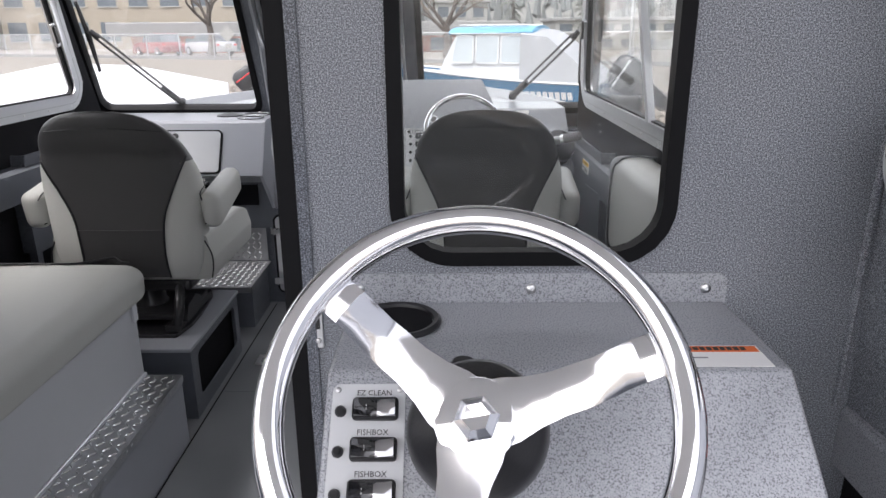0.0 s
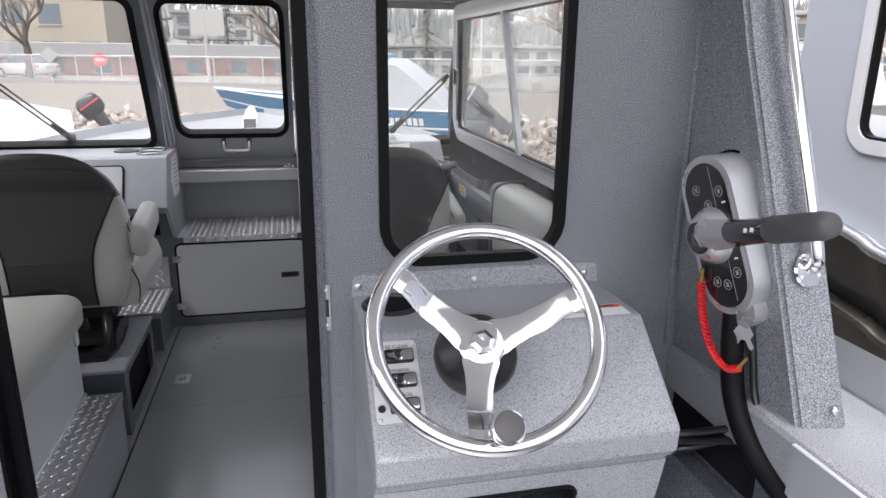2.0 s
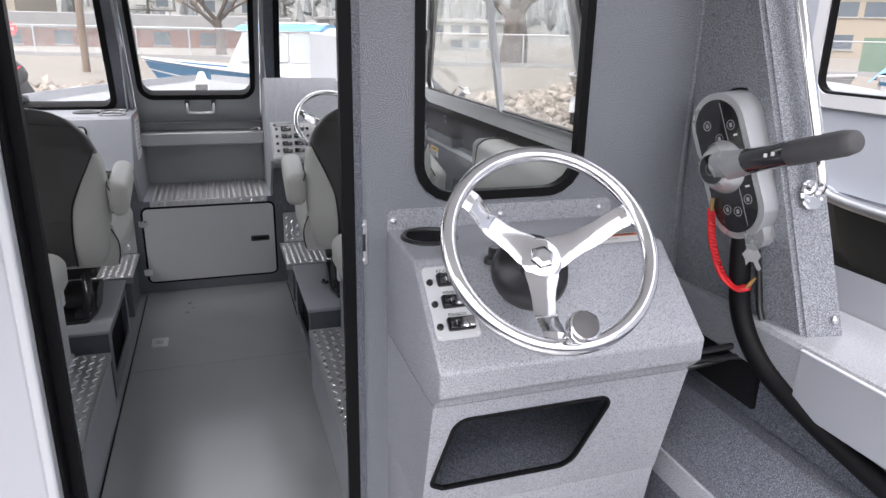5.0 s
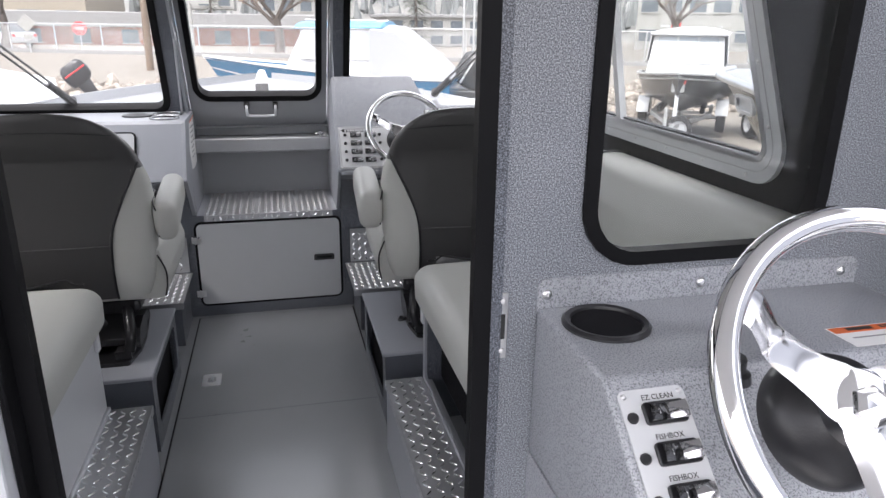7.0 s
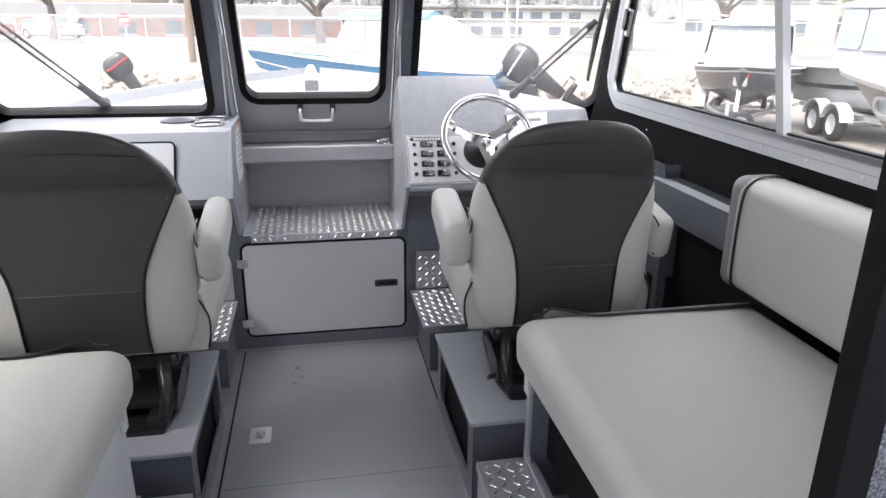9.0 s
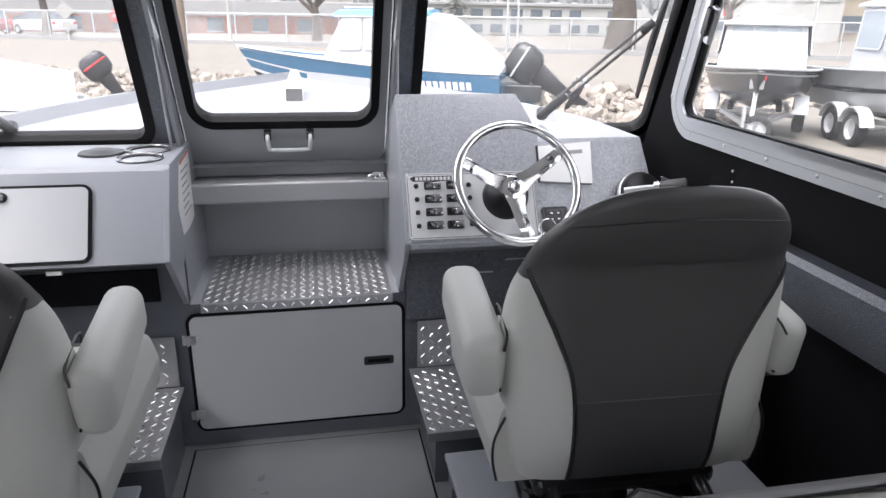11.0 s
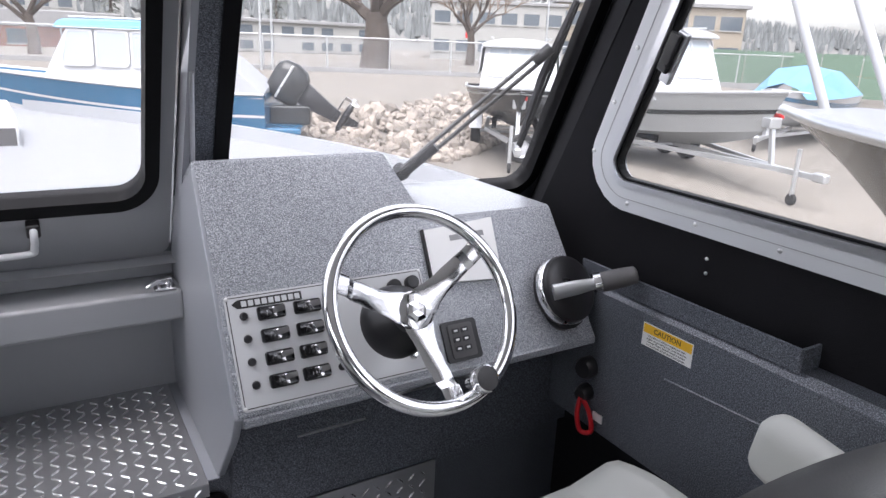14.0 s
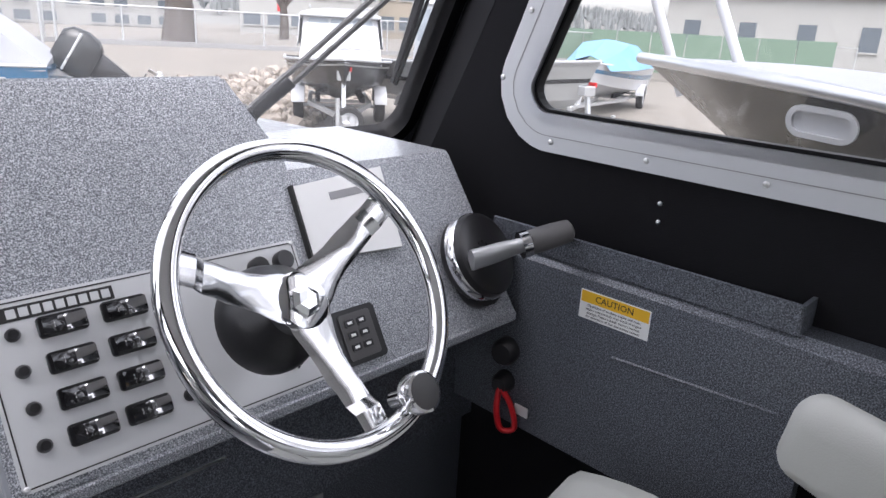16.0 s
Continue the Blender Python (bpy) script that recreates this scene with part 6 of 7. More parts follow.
def outboard(parent, at, cowl_mat, tilt=55, size=1.0, band=SILVER):
    """An outboard engine tilted up: cowl, leg, gearcase and propeller."""
    m = Matrix.Translation(at) @ Matrix.Rotation(radians(tilt), 4, "X") @ Matrix.Scale(size, 4)
    leg = lambda bm: (bmesh.ops.transform(bm, matrix=m, verts=bm.verts), bm)[1]
    bm = bmesh.new()
    rings = []
    for z, w, y0, y1 in ((0.32, 0.15, -0.42, 0.12), (0.42, 0.21, -0.52, 0.16), (0.62, 0.22, -0.56, 0.18), (0.82, 0.2, -0.52, 0.15), (0.92, 0.13, -0.42, 0.04)):
        rings.append([(w * math.copysign(abs(math.cos(a)) ** 0.7, math.cos(a)), (y0 + y1) / 2 + (y1 - y0) / 2 * math.copysign(abs(math.sin(a)) ** 0.7, math.sin(a)), z) for a in (2 * math.pi * i / 20 for i in range(20))])
    cw = part("engine_cowl", leg(loft(rings)), cowl_mat, parent, "glossy engine cowl", smooth=50)
    part("cowl_stripe", leg(boxed(-0.222, 0.222, -0.50, 0.12, 0.66, 0.70, 0.015, 2)), band, cw)
    part("engine_leg", leg(prism([(-0.38, 0.34), (0.02, 0.34), (-0.02, -0.1), (-0.06, -0.42), (-0.26, -0.42), (-0.3, -0.1)], "x", -0.07, 0.07, 0.02, 2)), BLACK, parent, "black engine leg", smooth=40)
    part("cavitation_plate", leg(boxed(-0.13, 0.13, -0.46, -0.02, -0.34, -0.32, 0.006, 1)), BLACK, parent)
    part("gearcase", leg(lathe([(0, -0.30), (0.05, -0.2), (0.065, 0), (0.06, 0.2), (0.04, 0.28), (0, 0.3)], pose(0, -0.2, -0.5, 90), 16)), BLACK, parent, smooth=60)
    part("skeg", leg(prism([(-0.28, -0.52), (-0.06, -0.52), (-0.2, -0.78), (-0.28, -0.76)], "x", -0.008, 0.008)), BLACK, parent)
    pr = part("propeller", leg(lathe([(0, -0.08), (0.04, -0.06), (0.045, 0.06), (0, 0.08)], pose(0, -0.52, -0.5, 90), 14)), STEEL, parent, "steel propeller", smooth=60)
    for a in (0, 120, 240):
        part("blade", leg(boxed(-0.05, 0.05, -0.006, 0.006, 0.03, 0.17, 0.004, 1, Matrix.Translation((0, -0.52, -0.5)) @ pose(0, 0, 0, 0, a, 0) @ pose(0, 0, 0, 0, 0, 35))), STEEL, pr)


def wheel(parent, at, r=0.33, w=0.2):
    m = Matrix.Translation(at) @ Matrix.Rotation(radians(90), 4, "Y")
    t = part("wheel", lathe([(r * 0.62, -w / 2), (r * 0.9, -w / 2), (r, -w * 0.3), (r, w * 0.3), (r * 0.9, w / 2), (r * 0.62, w / 2)], m, 28), TYRE, parent, "black trailer tyre", smooth=40)
    part("rim", lathe([(0, w * 0.2), (r * 0.2, w * 0.22), (r * 0.25, w * 0.1), (r * 0.5, w * 0.12), (r * 0.63, w * 0.42), (r * 0.63, -w * 0.42), (r * 0.5, -w * 0.12), (0, -w * 0.2)], m, 20), HULL_WHITE, t, "white steel rim", smooth=40)


def trailer(name, label, m, L, track, ground, axles=(1.6,), frame_z=-0.1):
    """A boat trailer in boat coordinates: frame, bunks, axles, tongue and jack wheel."""
    tr = thing(name, label, "trailer", "boat trailers")
    for s in (-1, 1):
        part("frame_rail", tube([(s * track * 0.72, 0.1, frame_z), (s * track * 0.72, L * 0.55, frame_z), (0.0, L + 0.6, frame_z)], 0.055, 4), GALV, tr)
        part("bunk", boxed(s * 0.45 - 0.05, s * 0.45 + 0.05, 0.1, L * 0.6, frame_z + 0.04, frame_z + 0.16), MATT_BLACK, tr)
        for a in axles:
            wheel(tr, (s * track, a, ground + 0.33))
        for a in axles:
            arc = [radians(12 + 156 * i / 14) for i in range(15)]
            bmf = prism([(a + 0.43 * math.cos(k), ground + 0.33 + 0.43 * math.sin(k)) for k in arc] + [(a + 0.40 * math.cos(k), ground + 0.33 + 0.40 * math.sin(k)) for k in arc[::-1]], "x", s * track - 0.13, s * track + 0.13)
            part("mudguard", bmf, HULL_WHITE, tr, smooth=40)
    for a in axles:
        part("axle", tube([(-track, a, ground + 0.33), (track, a, ground + 0.33)], 0.035, 6), GALV, tr)
    for y in (0.3, L * 0.45):
        part("cross_member", tube([(-track * 0.72, y, frame_z), (track * 0.72, y, frame_z)], 0.045, 4), GALV, tr)
    part("tongue", tube([(0, L * 0.6, frame_z), (0, L + 1.35, frame_z)], 0.06, 4), GALV, tr)
    part("winch_post", tube([(0, L + 0.35, frame_z), (0, L + 0.2, frame_z + 0.75)], 0.05, 4), GALV, tr)
    part("winch", boxed(-0.12, 0.12, L + 0.08, L + 0.3, frame_z + 0.62, frame_z + 0.8, 0.02, 1), GALV, tr)
    part("winch_strap", boxed(-0.14, -0.1, L - 0.1, L + 0.3, frame_z + 0.78, frame_z + 0.86, 0.01, 1), SIGN_RED, tr, "red winch strap")
    part("jack", tube([(0.12, L + 1.0, ground + 0.16), (0.12, L + 1.0, frame_z + 0.4)], 0.035, 8), GALV, tr)
    part("coupler", boxed(-0.06, 0.06, L + 1.25, L + 1.5, frame_z - 0.06, frame_z + 0.08, 0.02, 1), GALV, tr)
    jm = Matrix.Translation((0.12, L + 1.0, ground + 0.1)) @ Matrix.Rotation(radians(90), 4, "Y")
    part("jack_wheel", lathe([(0, 0.03), (0.09, 0.03), (0.1, 0), (0.09, -0.03), (0, -0.03)], jm, 18), TYRE, tr, smooth=40)
    tr.matrix_world = m
    return tr


def place(stern, bow):
    """The pose whose y axis runs from stern to bow."""
    s, b = Vector(stern), Vector(bow)
    d = (b - s).to_2d()
    return Matrix.Translation((s.x, s.y, 0)) @ Matrix.Rotation(math.atan2(-d.x, d.y), 4, "Z")


def pilothouse(parent, y0, y1, w, z0, z1, wall, roof, lean=0.45, glass=DARK_GLASS, windows=2):
    """A boat's cabin: raked front, roof with overhang, framed windows."""
    bm = bmesh.new()
    lo = [bm.verts.new(p) for p in ((-w, y0, z0), (w, y0, z0), (w * 0.92, y1 + lean, z0), (-w * 0.92, y1 + lean, z0))]
    hi = [bm.verts.new(p) for p in ((-w * 0.9, y0, z1), (w * 0.9, y0, z1), (w * 0.82, y1, z1), (-w * 0.82, y1, z1))]
    for i in range(4):
        bm.faces.new((lo[i], lo[(i + 1) % 4], hi[(i + 1) % 4], hi[i]))
    bm.faces.new(hi)
    cab = part("cabin", bm, wall, parent, "cabin with framed windows")
    arc = [(-w * 0.98 + 1.96 * w * i / 14, z1 + 0.13 - 0.12 * abs(-1 + i / 7) ** 2.6) for i in range(15)]
    bm = prism([(-w * 0.98, z1 - 0.04)] + arc + [(w * 0.98, z1 - 0.04)], "y", y0 - 0.15, y1 + 0.22, 0.02, 2)
    for v in bm.verts:
        if v.co.y > y1:
            v.co.x *= 0.93
            v.co.z -= 0.03
    rf = part("cabin_roof", bm, roof, parent, smooth=50)
    part("roof_rail", tube([(-w * 0.7, y0, z1 + 0.13), (-w * 0.7, y1, z1 + 0.13)], 0.02, 6), GALV, rf)
    part("roof_rail", tube([(w * 0.7, y0, z1 + 0.13), (w * 0.7, y1, z1 + 0.13)], 0.02, 6), GALV, rf)
    h0, h1 = z0 + (z1 - z0) * 0.36, z1 - (z1 - z0) * 0.10
    for s in (-1, 1):
        for i in range(windows):
            a = y0 + (y1 + lean * 0.3 - y0) * (i + 0.08) / windows
            b = y0 + (y1 + lean * 0.3 - y0) * (i + 0.92) / windows
            fx = lambda z, s=s: s * (w * (1 - 0.1 * (z - z0) / (z1 - z0)) * 0.985 + 0.012)
            pts = rounded([(a, h0), (b, h0), (b - (0.12 if i == windows - 1 else 0), h1), (a, h1)], 0.05, 3)
            win = part("side_window", plate(pts, [], lambda u, v, s=s: (fx(v), u, v), (s * 0.01, 0, 0)), glass, cab, "dark side window")
            part("window_frame", ring_strip(inset(pts, -0.035), pts, lambda u, v, s=s: (fx(v), u, v), (s * 0.018, 0, 0)), HULL_WHITE, win)
    fy = lambda v: y1 + lean * (1 - (v - z0) / (z1 - z0)) + 0.012
    n = 3
    for i in range(n):
        a, b = -w * 0.78 + 1.56 * w * (i + 0.05) / n, -w * 0.78 + 1.56 * w * (i + 0.95) / n
        pts = rounded([(a, h0), (b, h0), (b * 0.95, h1), (a * 0.95, h1)], 0.05, 3)
        win = part("front_window", plate(pts, [], lambda u, v: (u, fy(v), v), (0, 0.01, 0)), glass, cab, "dark windscreen light")
        part("window_frame", ring_strip(inset(pts, -0.03), pts, lambda u, v: (u, fy(v), v), (0, 0.018, 0)), HULL_WHITE, win)


# blue boat ahead
mb = place((4.15, 15.8, 0), (-1.33, 18.3, 0))
bb = thing("blue_motor_boat", "blue and white aluminium fishing boat with canvas cover on a trailer", "boat")
rg = hull_rings(5.75, 1.12, 0.27, 0.36, -0.52, 0.62, -0.72, 0.55, 0.5)
boat_hull(bb, rg, [(0.0, 0.13, HULL_WHITE, "white boot stripe", 0.004), (0.13, 0.47, BLUE, "royal blue topside", 0), (0.47, 0.53, HULL_WHITE, "white stripe", 0.01), (0.53, 1.0, BLUE, "royal blue topside", 0)], DARK_HULL, HULL_WHITE)
pilothouse(bb, 1.75, 3.4, 0.72, 0.30, 1.34, HULL_WHITE, BLUE_TOP, 0.55, PALE_GLASS, 3)
part("roof_stripe", boxed(-0.70, 0.70, 1.62, 3.58, 1.285, 1.302, 0.008, 1), HULL_WHITE, bb, "white gutter below the roof")
bm = bmesh.new()
cv = [[(-0.9, 1.8, 1.36), (0.9, 1.8, 1.36)], [(-0.95, 1.2, 1.3), (0.95, 1.2, 1.3)], [(-1.0, 0.6, 0.85), (1.0, 0.6, 0.85)], [(-1.05, 0.02, 0.34), (1.05, 0.02, 0.34)]]
rows = []
for (l, r), e in zip(cv, (0.2, 0.2, 0.2, 0.2)):
    rows.append([bm.verts.new(p) for p in ((l[0] * 1.08, l[1], 0.2), (l[0], l[1], l[2] - 0.08), (0, l[1], l[2] + 0.06), (r[0], r[1], r[2] - 0.08), (r[0] * 1.08, r[1], 0.2))])
for a, b in zip(rows, rows[1:]):
    for i in range(4):
        bm.faces.new((a[i], a[i + 1], b[i + 1], b[i]))
bm.faces.new(rows[-1])
part("canvas_cover", bm, CANVAS, bb, "pale grey canvas over the cockpit", smooth=40)
for s in (-1, 1):
    for i in range(10):
        t0 = 0.55 + i * 0.135
        part("letter_bar", plate([(t0, -0.06), (t0 + 0.10, -0.06), (t0 + 0.12, 0.10), (t0 + 0.02, 0.10)], [], lambda u, v, s=s: (s * (0.963 + 0.157 * (v + 0.52) / 0.72 + 0.012), u, v), (s * 0.006, 0, 0)), HULL_WHITE, bb, "white block of hull lettering")
outboard(bb, (0.0, -0.80, -0.12), DARK_HULL, -58, 1.12)
part("engine_bracket", boxed(-0.3, 0.3, -0.75, 0.03, -0.34, 0.02, 0.04, 2), DARK_HULL, bb, "dark engine bracket")
part("swim_platform", boxed(-0.9, 0.9, -0.62, 0.02, -0.46, -0.34, 0.03, 2), BLUE, bb)
bb.matrix_world = mb
trailer("boat_trailer", "galvanised trailer under the blue boat", mb, 5.2, 1.05, GZ + 0.02, (1.6, 2.35), -0.62)

# dark boat with pale canvas, bow towards the yard
mk = place((10.2, 16.0, 0), (7.75, 12.6, 0))
kb = thing("dark_motor_boat", "black hulled runabout under pale canvas on a trailer", "boat")
rg = hull_rings(4.3, 1.18, 0.38, 0.2, -0.1, 0.3, -0.42, 0.42, 0.3)
boat_hull(kb, rg, [(0.0, 0.72, DARK_HULL, "near black topside", 0), (0.72, 0.8, SILVER_HULL, "silver stripe", 0.01), (0.8, 1.0, DARK_HULL, "", 0)], DARK_HULL, HULL_WHITE)
pilothouse(kb, 0.3, 2.3, 0.86, 0.38, 1.32, PALE_CANVAS, PALE_CANVAS, 0.55, PALE_GLASS, 2)
kb.matrix_world = mk
trailer("boat_trailer", "galvanised trailer under the black boat", mk, 4.0, 0.85, GZ + 0.1, (1.7,), -0.42)
spare = thing("spare_wheel", "white rimmed spare wheel on a boat trailer", "wheel", at=(0, 0, 0))
wheel(spare, (0, 0, 0), 0.27, 0.16)
spare.matrix_world = Matrix.Translation((7.75, 12.45, GZ + 0.45)) @ Matrix.Rotation(radians(60), 4, "Z")

# white pilothouse boat on a tandem trailer
ms = place((11.98, 15.2, 0), (10.70, 9.75, 0))
sb = thing("white_pilothouse_boat", "white and silver pilothouse boat on a tandem trailer", "boat")
rg = hull_rings(5.6, 1.15, 0.40, 0.38, -0.35, 0.45, -0.55, 0.5, 0.55)
boat_hull(sb, rg, [(0.0, 0.45, SILVER_HULL, "silver topside", 0), (0.45, 0.56, DARK_HULL, "black stripe", 0.008), (0.56, 1.0, SILVER_HULL, "silver grey topside", 0)], SILVER_HULL, HULL_WHITE)
pilothouse(sb, 1.3, 3.1, 0.86, 0.42, 1.66, HULL_WHITE, HULL_WHITE, 0.6, PALE_GLASS, 2)
sb.matrix_world = ms
trailer("boat_trailer", "white tandem trailer with winch post and jack", ms, 5.7, 1.1, GZ, (1.6, 2.4), -0.45)

# boat under a blue tarpaulin, further right
mt = place((21.5, 15.2, 0), (15.0, 12.6, 0))
tb = thing("tarped_boat", "white boat under a bright blue tarpaulin", "boat")
rg = hull_rings(6.2, 1.2, 0.25, 0.3, -0.4, 0.5, -0.6, 0.5, 0.4)
boat_hull(tb, rg, [(0.0, 0.5, HULL_WHITE, "white topside", 0), (0.5, 0.7, BLUE, "blue stripe", 0.01), (0.7, 1.0, HULL_WHITE, "", 0)], HULL_WHITE, HULL_WHITE)
bm = bmesh.new()
rows = [[bm.verts.new(p) for p in ((-w * 1.02, y, 0.3), (-w * 0.6, y, z), (0, y, z + 0.12), (w * 0.6, y, z), (w * 1.02, y, 0.3))] for y, w, z in ((0.1, 1.2, 0.7), (1.5, 1.2, 0.95), (3.0, 1.15, 0.98), (4.2, 1.0, 0.75), (5.4, 0.6, 0.55))]
for a, b in zip(rows, rows[1:]):
    for i in range(4):
        bm.faces.new((a[i], a[i + 1], b[i + 1], b[i]))
part("tarpaulin", bm, TARP, tb, "bright blue tarpaulin")
tb.matrix_world = mt
trailer("boat_trailer", "galvanised trailer under the covered boat", mt, 5.8, 1.05, GZ, (1.6,), -0.6)

# white covered boat with a red outboard, off the port bow
mp = place((-3.0, 12.0, 0), (-8.2, 10.4, 0))
pb = thing("covered_boat", "white covered runabout with a red outboard", "boat")
rg = hull_rings(5.2, 1.0, 0.12, 0.3, -0.3, 0.4, -0.5, 0.4, 0.4)
boat_hull(pb, rg, [(0.0, 0.55, DARK_HULL, "dark grey lower topside", 0), (0.55, 1.0, HULL_WHITE, "white topside", 0)], DARK_HULL, HULL_WHITE)
bm = bmesh.new()
rows = [[bm.verts.new(p) for p in ((-w, y, 0.14 + 0.05 * y), (-w * 0.6, y, z), (0, y, z + 0.1), (w * 0.6, y, z), (w, y, 0.14 + 0.05 * y))] for y, w, z in ((0.1, 1.0, 0.45), (1.5, 1.0, 0.75), (2.6, 0.95, 0.8), (3.6, 0.75, 0.6), (4.8, 0.35, 0.45))]
for a, b in zip(rows, rows[1:]):
    for i in range(4):
        bm.faces.new((a[i], a[i + 1], b[i + 1], b[i]))
part("cover", bm, HULL_WHITE, pb, "white fitted cover")
outboard(pb, (0, -0.3, 0.28), BLACK, -35, 0.55, RED)
pb.matrix_world = mp
trailer("boat_trailer", "galvanised trailer under the covered runabout", mp, 5.0, 0.95, GZ, (1.6,), -0.6)

# neighbouring aluminium boat close alongside
nb = thing("neighbour_boat", "bare aluminium cabin boat lying close alongside", "boat")
gun = smooth_path([(2.16, -3.5, 0.80), (2.16, 1.2, 0.80), (2.17, 2.0, 0.86), (2.19, 2.7, 0.98), (2.24, 3.3, 1.075), (2.42, 3.85, 1.115), (2.82, 4.28, 1.12)], 8)
low = smooth_path([(2.42, -3.5, 0.15), (2.42, 1.2, 0.15), (2.43, 2.0, 0.2), (2.46, 2.7, 0.32), (2.5, 3.2, 0.48), (2.62, 3.5, 0.62), (2.9, 3.72, 0.72)], 8)
keel = smooth_path([(3.1, -3.5, -0.2), (3.1, 1.2, -0.2), (3.1, 2.0, -0.18), (3.1, 2.7, -0.1), (3.08, 3.0, 0.05), (3.05, 3.3, 0.25), (3.0, 3.5, 0.42)], 8)
cut = 22
def skin(a, b, name, mat, label, lo=0, hi=None):
    bm = bmesh.new()
    pr = list(zip(a, b))[lo:hi]
    va = [[bm.verts.new(p) for p in q] for q in pr]
    for p, q in zip(va, va[1:]):
        bm.faces.new((p[0], p[1], q[1], q[0]))
    return part(name, bm, mat, nb, label, smooth=50)


mid = [a.lerp(b, 0.5) for a, b in zip(gun, low)]
skin(gun, low, "hull_side", DARK_HULL, "near black after topside", 0, cut)
skin(gun, low, "bow_side", BARE_ALU, "bare aluminium bow flare", cut - 1, None)
skin(low, keel, "hull_bottom", BARE_ALU, "")
part("rub_rail", tube([p + Vector((-0.012, 0, 0)) for p in gun], 0.022, 8), ALU, nb, "aluminium rub rail", smooth=60)
part("strake", tube([p + Vector((-0.03, 0, 0)) for p in mid[:cut]], 0.03, 6), BARE_ALU, nb, "pressed strake", smooth=60)
skin(gun, [Vector((6.2 - p.x, p.y, p.z)) if p.x < 3 else p for p in gun], "fore_deck", DECK_GREY, "pale grey foredeck", cut - 4, None)
skin(gun, [p + Vector((0.12, 0, 0.02)) for p in gun], "side_deck", PALE_BLUE, "pale side deck", 0, cut)
hole = rounded([(3.34, 0.965), (3.505, 0.972), (3.505, 1.032), (3.34, 1.024)], 0.029, 6)
ho = part("hawse_rim", ring_strip(inset(hole, -0.016), hole, lambda u, v: (2.255 + 0.10 * (1.05 - v) / 0.3 + 0.25 * max(0, u - 3.3) - 0.045, u, v), (0.02, 0, 0)), HULL_WHITE, nb, "white oval hawse rim", smooth=50)
part("hawse_plate", plate(hole, [], lambda u, v: (2.255 + 0.10 * (1.05 - v) / 0.3 + 0.25 * max(0, u - 3.3) - 0.03, u, v), (0.01, 0, 0)), HULL_WHITE, ho)
cabin_win = rounded([(1.02, 1.16), (2.06, 1.16), (2.06, 1.75), (1.02, 1.75)], 0.07, 6)
for x, s in ((2.2, 1), (3.9, -1)):
    cw = part("cabin_side", plate([(-1.2, 0.8), (2.38, 0.84), (2.38, 2.0), (-1.2, 2.0)], [cabin_win], lambda u, v: (x, u, v), (s * 0.03, 0, 0)), PALE_BLUE, nb, "pale blue grey cabin side")
    part("window_frame", ring_strip(inset(cabin_win, -0.035), inset(cabin_win, 0.012), lambda u, v: (x - s * 0.012, u, v), (s * 0.05, 0, 0)), HULL_WHITE, cw, "white window frame", smooth=40)
    part("window_seal", ring_strip(inset(cabin_win, 0.010), inset(cabin_win, 0.022), lambda u, v: (x - s * 0.004, u, v), (s * 0.03, 0, 0)), RUBBER, cw)
part("cabin_roof", boxed(2.1, 4.0, -1.3, 2.45, 2.0, 2.06, 0.02, 2), PALE_BLUE, nb)
for a, b in (((3.33, 4.33, 0.95), (3.0, 4.9, 2.5)), ((3.27, 3.98, 0.95), (2.98, 4.65, 2.5))):
    part("rod_holder", tube([a, b], 0.022, 10), HULL_WHITE, nb, "white pole", smooth=60)


# ---- wipers on the windshield ----
def wiper(label, pivot, elbow, tip, toe):
    w = thing("wiper", label, "wiper", "windshield wipers", at=Vector(pivot))
    p, e = Vector(pivot), Vector(elbow)
    side = (e - p).cross(SH).normalized() * 0.014
    part("motor_cap", lathe([(0, 0.03), (0.016, 0.028), (0.022, 0)], frame_of(p - SH * 0.005, SH), 16), BLACK, w, smooth=50)
    for o in (-1, 1):
        part("arm", tube([p + side * o, e + side * o], 0.0055, 6), GREY_PLASTIC, w, "dark grey wiper arm")
    part("arm_shroud", tube([p - (e - p) * 0.02, p.lerp(e, 0.25)], [0.014, 0.017], 8), BLACK, w, smooth=50)
    part("head", tube([e - (e - p).normalized() * 0.02, e + (e - p).normalized() * 0.03], [0.015, 0.014], 10), BLACK, w, smooth=50)
    a, b = Vector(tip), Vector(toe)
    bl = part("blade", tube([a, a.lerp(b, 0.5) + SH * 0.012, b], [0.007, 0.012, 0.007], 6), BLACK, w, "black wiper blade")
    part("rubber", tube([a - SH * 0.01, b - SH * 0.01], 0.004, 5), RUBBER, bl)
    settle(w)


O = SH * 0.045
wiper("black pantograph wiper on the starboard windshield", Vector((0.870, 4.026, 1.013)), Vector((1.142, 3.848, 1.311)), Vector((1.17, 3.772, 1.438)), Vector((1.202, 3.988, 1.078)))
wiper("black pantograph wiper on the port windshield", Vector((-0.852, 4.045, 0.985)), Vector((-1.15, 3.842, 1.322)), Vector((-1.17, 3.71, 1.45)) + O, Vector((-1.20, 3.90, 1.13)) + O)


